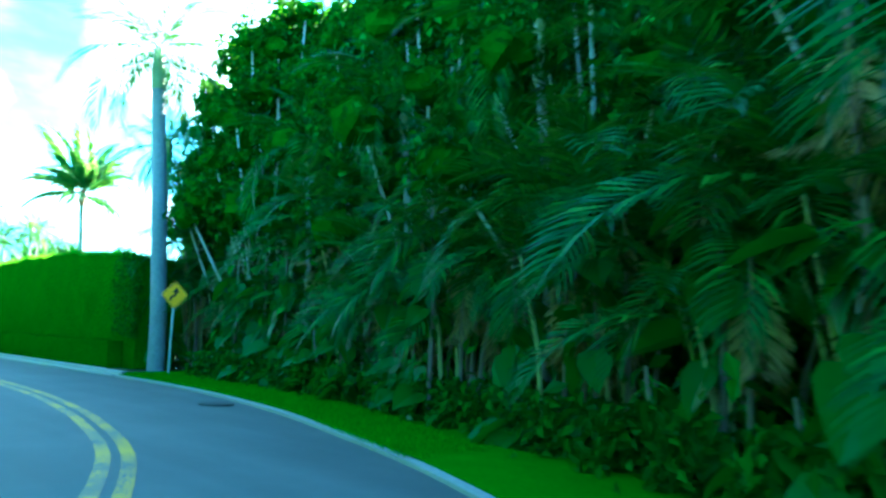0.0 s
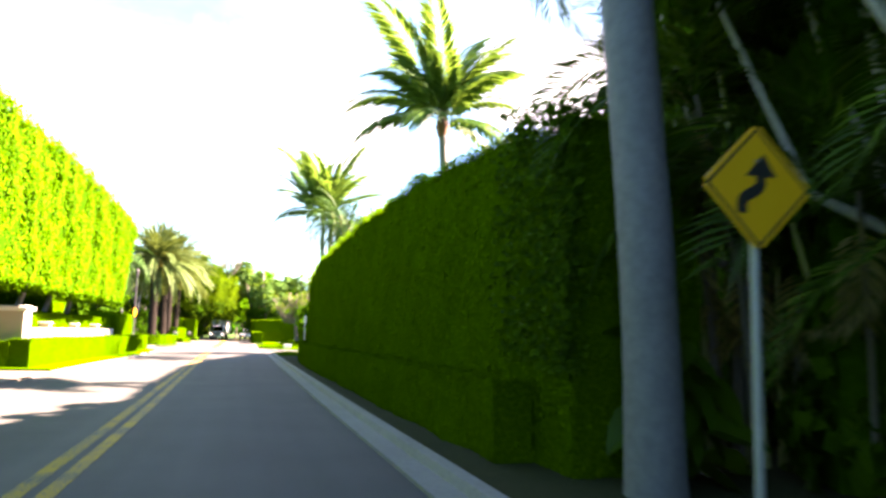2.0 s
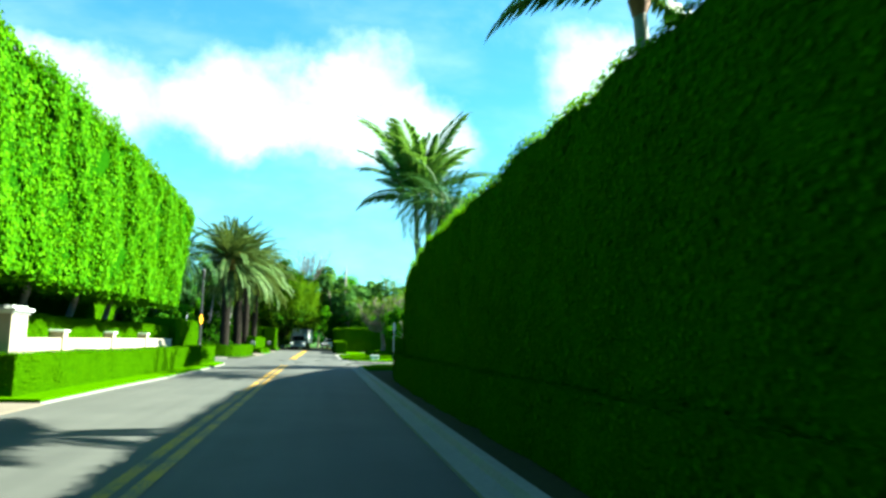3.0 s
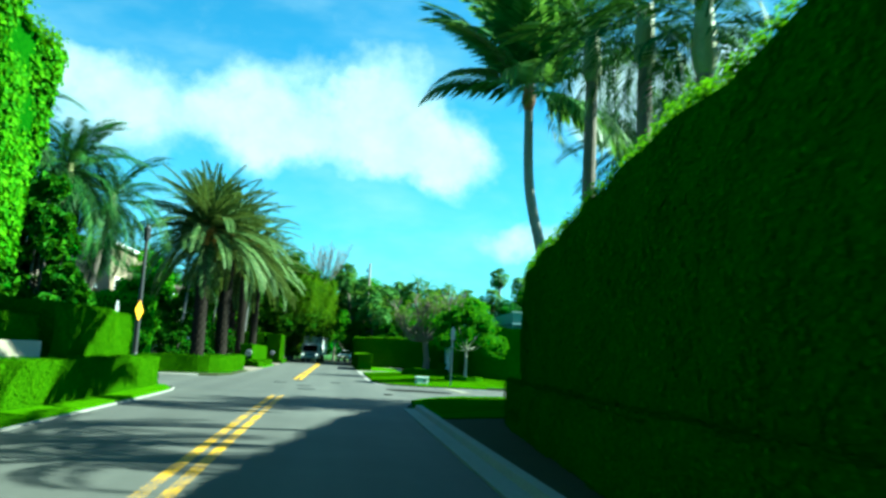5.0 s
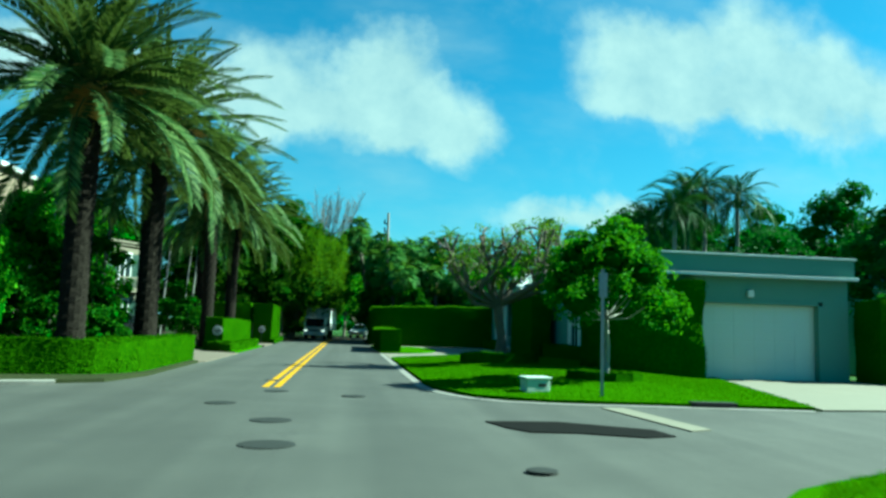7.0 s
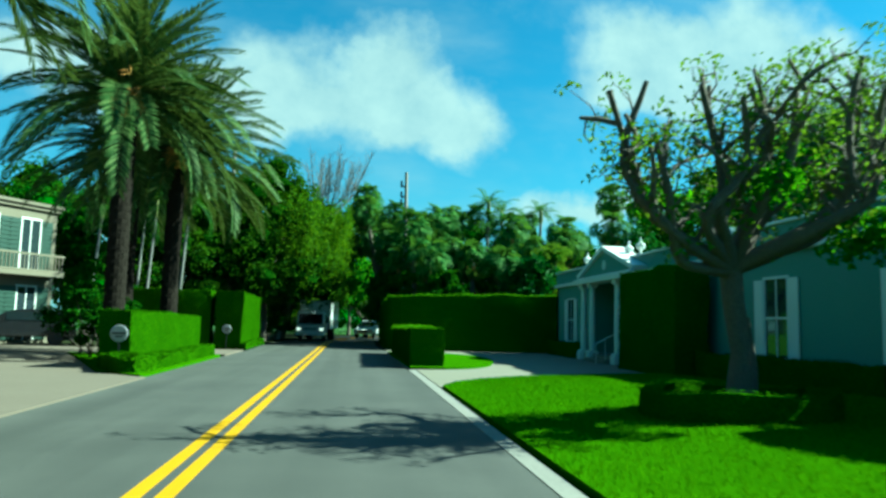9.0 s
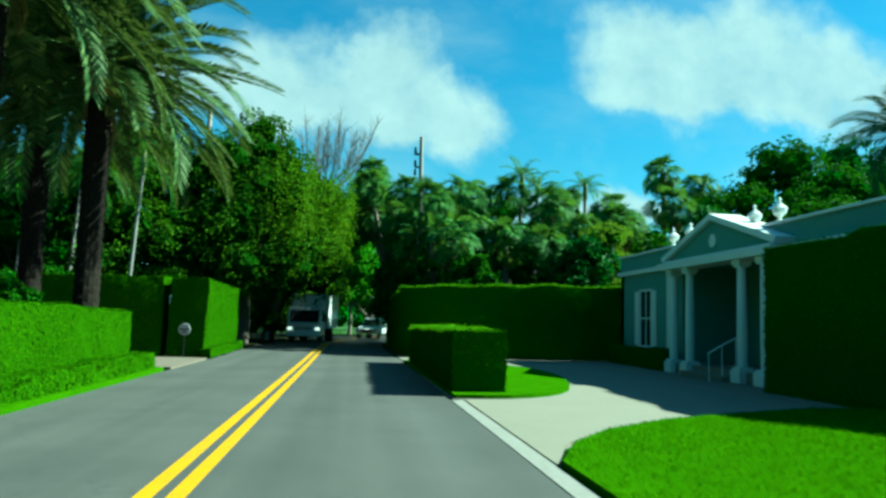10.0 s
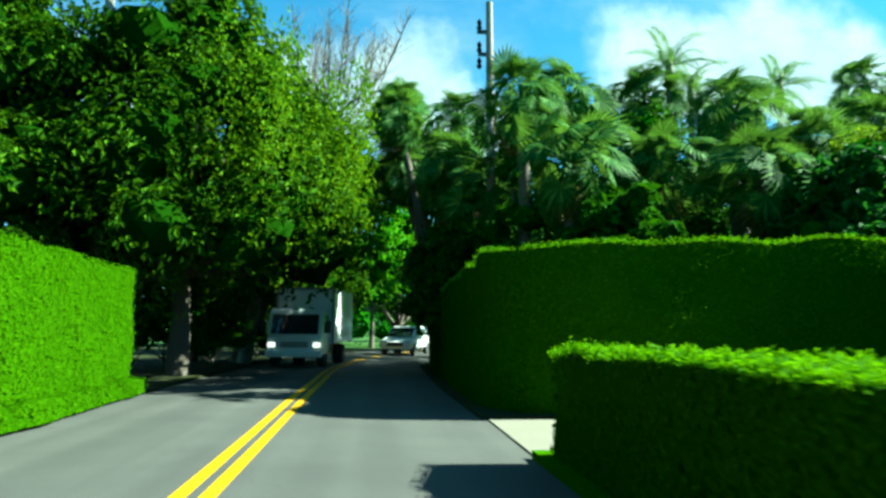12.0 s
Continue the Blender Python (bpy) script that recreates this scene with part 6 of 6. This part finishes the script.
for k, (x, y, h, s) in enumerate([(16.5, 136.4, 4.6, 1.7), (21.6, 136.6, 5.5, 2.3), (25.5, 136.5, 5.4, 2.3), (29.5, 141, 7.4, 3.2), (35.5, 139, 8.5, 4.0), (39, 124, 8.2, 4.0), (40.0, 113.5, 8.4, 3.6), (31.6, 102.9, 6.6, 2.6), (38, 101, 8.2, 3.6), (46, 108, 9, 4.5), (12.6, 166, 8.0, 3.4), (45, 125, 9, 4.5), (15.5, 149, 6.6, 2.8), (19.0, 150.5, 7.2, 3.2), (23.0, 149.5, 7.4, 3.2), (27.0, 150, 7.8, 3.4), (13.8, 143.8, 4.6, 1.6), (17.6, 144.4, 5.6, 2.2), (21.2, 144.8, 6.0, 2.6), (31.5, 144, 7.5, 3.2), (38, 143, 11.5, 4.4), (43.5, 146, 13.0, 5.0), (34, 147, 9.8, 3.6), (48, 141, 12, 5), (27, 146.5, 8.6, 3.2), (22.5, 146.5, 8.2, 3.0), (15.8, 154.5, 9.0, 3.8), (17.0, 160, 9.0, 4.0), (7.2, 168.5, 12.5, 4.2), (11.0, 178, 14.5, 4.6), (15.5, 180, 14.0, 4.8), (20, 172, 12.0, 4.4)]):
    broad_tree((x, y, 0), h, s, "dense green tree behind hedges and houses", 560 + k, 0.18, 6500, 0.29, crown_from=0.2, mat=BRIGHT_LEAF if y > 165 and x < 19 else FAR_LEAF if k % 2 else TREE_LEAF, clumps=22, group="background trees")
for k, (x, y, h, s) in enumerate([(-7.5, 140, 9.5, 3.8), (-3.4, 140.5, 10, 3.8), (-14, 118, 9, 4.2), (-16, 137, 11, 5), (-3, 99.5, 5.0, 2.0), (-0.5, 106.5, 5.6, 2.2), (-13, 96, 6, 3), (-22, 104, 8, 4.5), (-14, 84, 8, 4.0), (-5, 78, 7.0, 3.2), (0.8, 83.2, 4.4, 1.7), (-2.0, 84.6, 5.0, 2.0), (2.9, 83.6, 3.6, 1.2), (0.9, 81.2, 7.2, 2.2), (-2.2, 80.6, 8.0, 2.6), (2.9, 81.6, 5.6, 1.5)]):
    broad_tree((x, y, 0), h, s, "dense dark green tree behind the hedges", 580 + k, 0.18, 6500, 0.29, crown_from=0.18, mat=BRIGHT_LEAF if k == 4 else TREE_LEAF, clumps=22, group="background trees")
for k, (x, y, h) in enumerate([(1.6, 85.0, 7.0), (-0.5, 84.5, 6.8), (-2.5, 86, 7.0), (3.2, 84.6, 5.6), (2.2, 83.2, 6.2), (0.3, 81.8, 7.6), (-1.9, 82.4, 8.0), (-0.8, 80.0, 8.4)]):
    coconut_palm((x, y, 0), [(0, 0, 0), (0.1, 0.4, h * 0.5), (0.3, 1.2, h)], "palm with dark arching fronds behind the corner hedge", 600 + k, 30, r=(0.13, 0.10), meshes=ROYAL_F, scale=(0.75, 1.0), sheath=STALK, sheath_size=0.8, mat=DARK_PALM, bark=BARK, low=-70, group="corner palms")
for k, (x, y, h) in enumerate([(-0.6, 136.8, 7.6), (-1.3, 137.6, 7.2), (0.3, 135.4, 7.0), (2.4, 133.6, 7.2), (-2.2, 134.6, 6.8), (3.0, 103.9, 4.6), (2.7, 102.3, 4.9)]):
    coconut_palm((x, y, 0), [(0, 0, 0), (0.15, 0.05, h * 0.5), (0.35, 0.1, h)], "slender palm with a thin pale trunk behind the hedges", 620 + k, 13, r=(0.085, 0.06), meshes=SMALL_F, scale=(0.9, 1.2), sheath=STALK, sheath_size=0.7, mat=ARECA, bark=COCO_BARK, group="slender palms")
for k, (x, y, h, s) in enumerate([(3.2, 99.9, 2.0, 1.0), (2.0, 101.2, 2.4, 1.1), (4.0, 101.6, 1.8, 0.9), (3.4, 103.2, 1.7, 0.9), (3.4, 119.4, 2.0, 0.8), (-1.2, 131.8, 3.2, 1.5), (0.5, 131.6, 3.4, 1.4), (3.0, 122.6, 2.2, 1.0), (3.3, 102.4, 3.0, 1.3), (2.4, 103.4, 4.6, 1.3), (1.5, 123.0, 3.4, 1.4), (2.7, 120.4, 2.6, 1.1), (3.1, 104.0, 4.7, 1.3), (3.6, 140.2, 2.8, 1.6), (1.2, 140.6, 3.0, 1.8), (-1.4, 140.6, 3.0, 1.8), (4.9, 145.8, 2.6, 1.4), (5.2, 149.6, 2.6, 1.5), (5.4, 153.4, 2.6, 1.5), (5.6, 157.4, 2.8, 1.6), (6.4, 160.6, 2.6, 1.4), (3.0, 147.5, 3.0, 1.8), (2.8, 152.0, 3.0, 1.8)]):
    broad_tree((x, y, 0.04), h, s, "rounded dark green shrub below palms and trees", 640 + k, 0.05, 2600, 0.16, crown_from=0.12, mat=TREE_LEAF, clumps=14, name="shrub", group="shrubs")
for k, (x, y, h) in enumerate([(19.8, 142.2, 8.9), (20.9, 143.2, 8.5), (23.4, 142.4, 8.5)]):
    coconut_palm((x, y, 0), [(0, 0, 0), (0.1, 0, h * 0.5), (0.2, 0, h)], "slender windblown palm above the fan palms", 550 + k, 14, r=(0.12, 0.09), meshes=ROYAL_F, scale=(0.42, 0.6), sheath=STALK, sheath_size=0.7, low=-10, high=86, group="far palms")
for k, (x, y, h, w2) in enumerate([(15.5, 140.2, 6.6, 2.2), (18.5, 140.6, 7.0, 2.4), (14.0, 149.8, 7.0, 1.9), (22.5, 141.2, 7.0, 2.6), (14.6, 144.6, 7.4, 2.0), (26.0, 139.5, 6.4, 2.4)]):
    broad_tree((x, y, 0), h, w2, "dense dark green undergrowth tree between fan palms", 670 + k, 0.12, 4200, 0.2, crown_from=0.12, clumps=20, group="background trees")
for x, y, h, w2 in ((0.0, 101.6, 4.8, 1.9), (0.4, 103.9, 5.6, 1.9)):
    broad_tree((x, y, 0.04), h, w2, "fresh yellow-green bushy tree behind the date palms", 632, 0.07, 5000, 0.17, BRIGHT_LEAF, BARK, 0.15, clumps=18, core=0.6)
broad_tree((-1.4, 112.2, 0), 8.0, 2.3, "fresh yellow-green tree behind the date palms", 630, 0.14, 9000, 0.2, BRIGHT_LEAF, PALE_BARK, 0.3, clumps=22, low=0.3)
# bare grey treetop
r2 = np.random.default_rng(9)
bare = thing("tree", (6.0, 151.8, 0), "tall bare grey tree with a fine twiggy crown", "tree")
part("trunk", tube_mesh("trunk", [(0, 0, -0.1), (0.6, 0, 4), (2.2, -0.5, 7.6), (3.6, -1.0, 9.8)], [0.3, 0.24, 0.19, 0.13], 8), PALE_BARK, bare)
for i in range(18):
    twigs = []
    a = i * 2.4
    b = np.array([3.3 + 0.3 * math.cos(a), -0.9, r2.uniform(9.2, 10.2)])
    e = np.array([3.7 + math.cos(a) * r2.uniform(0.6, 3.2), -1.0 + math.sin(a) * 1.8, r2.uniform(12.4, 14.4)])
    limb_path = smooth_line([b, b * 0.55 + e * 0.45 + [math.cos(a) * 0.45, 0, -0.3], e], 0.3)
    twigs.append(tube(limb_path, np.linspace(0.045, 0.014, len(limb_path)), 5))
    for j in range(52):
        q = limb_path[int(r2.uniform(0.25, 0.98) * (len(limb_path) - 1))]
        d = np.array([r2.normal(0, 0.35), r2.normal(0, 0.35), r2.uniform(0.4, 0.9)])
        f = q + d * r2.uniform(0.5, 1.3)
        twigs.append(tube([q, (q + f) / 2 + r2.normal(0, 0.06, 3), f], [0.014, 0.010, 0.006], 3))
    part("branch", fast_mesh("branch", *join(twigs), smooth=True), BARK, bare)

# woods that close the view
P, N, WC = [], [], []
for x, y, h, n in [(-48, 150, 11, 5000), (-40, 110, 9, 5000), (-38, 75, 8, 5000), (55, 150, 10, 5000), (60, 120, 9, 5000), (-20, 172, 12, 6000), (-4, 182, 11, 6000), (6, 190, 9, 5000), (28, 172, 10, 6000), (40, 165, 10, 6000), (48, 92, 8, 4000), (30, 215, 9, 6000), (14, 212, 8, 5000), (-30, 20, 8, 4000)]:
    C = np.column_stack([x + r2.normal(0, 5, 14), y + r2.normal(0, 3, 14), r2.uniform(0.1, 0.82, 14) * h])
    p, d = clump_points(C, r2.uniform(1.8, 3.0, 14), n, 0.85)
    P.append(p[p[:, 2] > 0])
    N.append(d[p[:, 2] > 0])
    WC.append(C)
tagged(part("wood_shade", core_mesh(np.concatenate(WC), np.full(sum(map(len, WC)), 1.9), 0.85, 3), HEDGE_CORE), "dark lumps that paint the shade inside the far woods", "woods", kind="stuff")
tagged(part("woods", leaf_mesh("woods", np.concatenate(P), np.concatenate(N), 0.5), FAR_LEAF), "far dark green woods round the street", "woods", kind="stuff")

for k, (x, y, h, s) in enumerate([(46.5, 127, 12.4, 4.6), (40, 150, 14.2, 5.5), (47.5, 152, 15.4, 6.0), (35.5, 147.5, 11.2, 4.2), (54, 148, 15, 6.0)]):
    broad_tree((x, y, 0), h, s, "tall dense green tree behind the house", 660 + k, 0.28, 9000, 0.32, crown_from=0.2, mat=TREE_LEAF if k % 2 else FAR_LEAF, clumps=30, group="background trees")
broad_tree((22.8, 136.6, 0), 6.0, 2.1, "pale olive-green small tree behind the tall hedge", 599, 0.08, 9000, 0.13, crown_from=0.3, mat=DRY_LEAF, clumps=16, bark=PALE_BARK)
# utility pole
pole = thing("utility_pole", (14.6, 142.5, 0), "tall weathered utility pole with a transformer above the palms", "utility pole")
part("post", tube_mesh("post", [(0, 0, -0.2), (-0.02, 0, 5), (-0.08, 0, 11.3)], [0.17, 0.14, 0.10], 10), TIMBER, pole)
part("bracket", boxes((-0.45, -0.05, 10.3, 0.0, 0.05, 10.4)), BLACK, pole)
part("bracket", boxes((-0.42, -0.05, 9.6, 0.0, 0.05, 9.7)), BLACK, pole)
for z in (10.4, 9.7, 9.2):
    part("insulator", lathe_mesh("insulator", [(0.05, z), (0.09, z + 0.08), (0.05, z + 0.16), (0.08, z + 0.24), (0.03, z + 0.34)], 10), IRON, pole, at=Matrix.Translation((-0.38, 0, 0)))


pole = thing("utility_pole", (3.4, 142.6, 0), "pale utility pole top above the street tree", "utility pole")
part("post", tube_mesh("post", [(0, 0, -0.2), (0, 0, 6), (0, 0, 12.5)], [0.17, 0.15, 0.12], 10), TIMBER, pole)
part("crossarm", boxes((-0.55, -0.06, -0.06, 0.55, 0.06, 0.06)), TIMBER, pole, at=pose(-0.3, -0.12, 12.5, 0, 55, 0))


# ---- vehicles ----
def wheel(loc, r, w, parent):
    o = part("wheel", lathe_mesh("tyre", [(r * 0.6, -w / 2), (r * 0.95, -w / 2), (r, -w * 0.3), (r, w * 0.3), (r * 0.95, w / 2), (r * 0.6, w / 2)], 20), RUBBER, parent, at=Matrix.Translation(loc) @ Euler((0, radians(90), 0)).to_matrix().to_4x4())
    part("rim", lathe_mesh("rim", [(r * 0.6, -w * 0.42), (r * 0.55, -w * 0.5), (r * 0.2, -w * 0.4), (r * 0.2, w * 0.4), (r * 0.55, w * 0.5), (r * 0.6, w * 0.42)], 16), GALV, o)
    return o


def side_prism(profile, x0, x1, bevel=0.03):
    """A body with the side outline profile (y, z) between x0 and x1."""
    bm = bmesh.new()
    a, b = [bm.verts.new((x0, y, z)) for y, z in profile], [bm.verts.new((x1, y, z)) for y, z in profile]
    n = len(profile)
    bm.faces.new(a)
    bm.faces.new(b[::-1])
    for i in range(n):
        bm.faces.new((a[i], b[i], b[(i + 1) % n], a[(i + 1) % n]))
    bmesh.ops.recalc_face_normals(bm, faces=bm.faces[:])
    if bevel:
        bmesh.ops.bevel(bm, geom=bm.edges[:], offset=bevel, segments=2, affect="EDGES")
    return bm


truck = thing("box_truck", (8.35, 148.3, 0), "white box truck with a flat cab front and headlights", "truck", turn=-7)
part("cab", side_prism([(0, 0.45), (0, 1.15), (0.28, 1.95), (0.5, 2.12), (1.55, 2.12), (1.6, 0.45)], -0.98, 0.98), VAN_WHITE, truck, "white cab")
part("windscreen", side_prism([(0.0, 1.2), (0.262, 1.92), (0.29, 1.91), (0.03, 1.2)], -0.85, 0.85, 0.0), DARK_GLASS, truck, at=Matrix.Translation((0, -0.02, 0)))
for s in (-1, 1):
    part("side_window", boxes((s * 0.985 - 0.006, 0.45, 1.25, s * 0.985 + 0.006, 1.35, 1.9)), DARK_GLASS, truck)
    part("headlight", boxes((s * 0.82 - 0.13, -0.03, 0.74, s * 0.82 + 0.13, 0.02, 0.9), bevel=0.015), LIT_LAMP, truck, "lit headlight")
    mirror = part("mirror", boxes((s * 1.18 - 0.09, 0.22, 1.25, s * 1.18 + 0.09, 0.3, 1.7), bevel=0.02), BLACK, truck)
    part("mirror_arm", tube_mesh("mirror_arm", [(s * 0.98, 0.3, 1.6), (s * 1.1, 0.28, 1.6), (s * 1.18, 0.27, 1.6)], [0.015] * 3, 6), BLACK, mirror)
    wheel((s * 0.85, 0.85, 0.4), 0.4, 0.26, truck)
    wheel((s * 0.82, 4.6, 0.4), 0.4, 0.42, truck)
part("grille", boxes(*[(-0.5, -0.02, 0.74 + 0.07 * i, 0.5, 0.01, 0.78 + 0.07 * i) for i in range(3)]), BLACK, truck)
part("bumper", boxes((-1.0, -0.12, 0.38, 1.0, 0.15, 0.62), bevel=0.03), VAN_WHITE, truck)
part("cargo_box", boxes((-1.1, 1.75, 0.85, 1.1, 6.4, 2.96), bevel=0.03), VAN_WHITE, truck, "plain white cargo box")
part("box_trim", boxes((-1.12, 1.72, 2.9, 1.12, 1.8, 2.98), (-1.12, 1.72, 0.83, -1.04, 1.8, 2.96), (1.04, 1.72, 0.83, 1.12, 1.8, 2.96)), GALV, truck)
part("chassis", boxes((-0.5, 0.3, 0.45, 0.5, 6.5, 0.8)), BLACK, truck)


def car(loc, turn, paint_mat, label):
    ob = thing("car", loc, label, "car", turn=turn)
    part("body", side_prism([(-2.2, 0.35), (-2.25, 0.7), (-1.3, 0.95), (-0.4, 1.05), (1.6, 1.05), (2.2, 1.0), (2.25, 0.4)], -0.88, 0.88, 0.07), paint_mat, ob)
    cabin = part("cabin", side_prism([(-1.25, 0.95), (-0.5, 1.5), (0.2, 1.6), (1.5, 1.55), (2.1, 1.02)], -0.75, 0.75, 0.08), paint_mat, ob)
    part("windscreen", side_prism([(-1.2, 1.02), (-0.55, 1.46), (-0.53, 1.44), (-1.17, 1.0)], -0.66, 0.66, 0.0), DARK_GLASS, cabin, at=Matrix.Translation((0, -0.02, 0.02)))
    for s in (-1, 1):
        part("side_window", boxes((s * 0.75 - 0.012, -0.55, 1.1, s * 0.75 + 0.012, 1.5, 1.46)), DARK_GLASS, cabin)
        part("headlight", boxes((s * 0.65 - 0.18, -2.24, 0.66, s * 0.65 + 0.18, -2.12, 0.8), bevel=0.02), LAMP_GLASS, ob)
        wheel((s * 0.8, -1.4, 0.33), 0.33, 0.22, ob)
        wheel((s * 0.8, 1.4, 0.33), 0.33, 0.22, ob)
    part("grille", boxes((-0.45, -2.27, 0.5, 0.45, -2.2, 0.68)), BLACK, ob)
    return ob


car((13.0, 163.2, 0), -18, VAN_WHITE, "white compact car on the far bend of the street")
car((-3.4, 129.9, 0.04), -72, CAR_DARK, "dark car parked on the paved driveway")

# beige villa behind the date palms
villa = thing("house", (-8.5, 116, 0), "tall beige villa behind palms", "house")
part("wall", boxes((-6, -3.6, 0, 4.3, 6, 7.9)), BEIGE, villa)
part("roof", boxes((-6.3, -3.9, 7.9, 4.6, 6.3, 8.1), bevel=0.02), WHITE, villa)
part("canopy", boxes((-5, -4.6, 4.75, 3.6, -3.6, 5.1), bevel=0.03), WHITE, villa, "white awning")
for y in (-1.8, 1.2, 4.2):
    for z in (0.7, 3.9):
        win = part("window", boxes((4.3, y - 0.5, z, 4.32, y + 0.5, z + 1.7)), DARK_GLASS, villa)
        part("window_frame", boxes((4.3, y - 0.62, z - 0.1, 4.36, y - 0.5, z + 1.8), (4.3, y + 0.5, z - 0.1, 4.36, y + 0.62, z + 1.8), (4.3, y - 0.62, z + 1.7, 4.36, y + 0.62, z + 1.85), (4.3, y - 0.7, z - 0.2, 4.42, y + 0.7, z - 0.08)), WHITE, win)

# cream villa with dark green shutters
SLAT = bm_mesh("slat", boxes((-0.014, -0.27, -0.05, 0.014, 0.27, 0.05)))
cream = thing("house", (-3.5, 133.2, 0), "cream two-storey villa with dark green shutters and a balcony", "house", turn=-26)
part("wall", boxes((-7, -9.5, 0, 0, 0, 6.6)), CREAM, cream, "cream stucco wall")
part("cornice", boxes((-7.2, -9.7, 6.6, 0.25, 0.2, 6.75), (-7.1, -9.6, 6.42, 0.14, 0.1, 6.6), bevel=0.02), CREAM, cream)
part("balcony", boxes((0, -9.2, 3.2, 0.9, -0.2, 3.4), (0.82, -9.2, 3.4, 0.9, -0.2, 3.5), (0.82, -9.2, 4.15, 0.9, -0.2, 4.25), bevel=0.02), CREAM, cream, "cream balcony")
for i in range(46):
    part("baluster", boxes((0.84, -9.1 + i * 0.195, 3.5, 0.88, -9.06 + i * 0.195, 4.15)), CREAM, cream)
for y in (-8.2, -6.0, -3.8, -1.5):
    for z, h in ((0.2, 2.5), (3.5, 2.4)):
        win = part("window", boxes((0.0, y - 0.5, z, 0.02, y + 0.5, z + h)), DARK_GLASS, cream)
        part("window_frame", boxes((0.02, y - 0.58, z, 0.07, y - 0.5, z + h + 0.08), (0.02, y + 0.5, z, 0.07, y + 0.58, z + h + 0.08), (0.02, y - 0.5, z + h, 0.07, y + 0.5, z + h + 0.08), (0.02, y - 0.03, z, 0.05, y + 0.03, z + h)), WHITE, win)
        for sgn in (-1, 1):
            leaf = part("shutter", boxes((0.02, y + sgn * 0.9 - 0.32, z, 0.08, y + sgn * 0.9 + 0.32, z + h), bevel=0.008), SHUTTER, cream, "dark green louvred shutter")
            for q in range(11):
                part("slat", SLAT, SHUTTER, leaf, at=Matrix.Translation((0.09, y + sgn * 0.9, z + 0.2 + 0.2 * q)))

# manholes and patches in the asphalt
def manhole(x, y, r):
    ob = thing("manhole_cover", (x, y, -0.004), "round iron manhole cover set in asphalt", "manhole", "manhole covers")
    part("frame", lathe_mesh("frame", [(r, -0.05), (r, 0.012), (r * 0.9, 0.014)], 24), IRON, ob)
    part("cover", lathe_mesh("cover", [(r * 0.88, -0.02), (r * 0.88, 0.016), (r * 0.5, 0.018)], 24), IRON, ob)


for x, y, r in ((10.42, 87.2, 0.33), (10.25, 89.4, 0.3), (9.18, 91.65, 0.27), (11.47, 93.3, 0.24), (9.9, 94.1, 0.25), (9.55, 97.0, 0.2), (13.28, 85.75, 0.16), (12.05, 28.5, 0.33)):
    manhole(x, y, r)
# near-black irregular patch laid just above the side street
structure("road_patch", prism([(13.45, 89.75), (14.6, 89.8), (15.85, 89.0), (15.9, 88.35), (15.4, 88.2), (14.6, 88.55), (13.9, 88.6), (13.65, 89.0)], -0.02, -0.006), DARK_PATCH, "dark irregular patch in worn asphalt", "road patch")
stop_bar = prism([(16.1, 92.0), (16.55, 92.05), (16.8, 89.1), (16.4, 88.9)], -0.02, -0.004)
structure("stop_line", stop_bar, CONCRETE, "worn white stop line across the side street", "road marking")

grass("corner_grass", [(13.9, 77), (13.9, 80.2), (14.0, 81.9), (14.55, 83.3), (15.7, 84.8), (17.8, 86.0), (22, 86.8), (17, 81)], 26000, "short mown grass on the corner lawn")
grass("lawn_grass", LAWN_GARAGE, 90000, "short mown grass on the front lawn", lawn_height)
grass("verge_grass", [(10.7, 21.4), (11.5, 24.0), (12.4, 26.7), (13.0, 29.8), (13.4, 33), (13.5, 37.2), (16.0, 38.0), (15.2, 33), (14.6, 29), (13.4, 25), (12.0, 21.4)], 26000, "short mown grass on the verge")
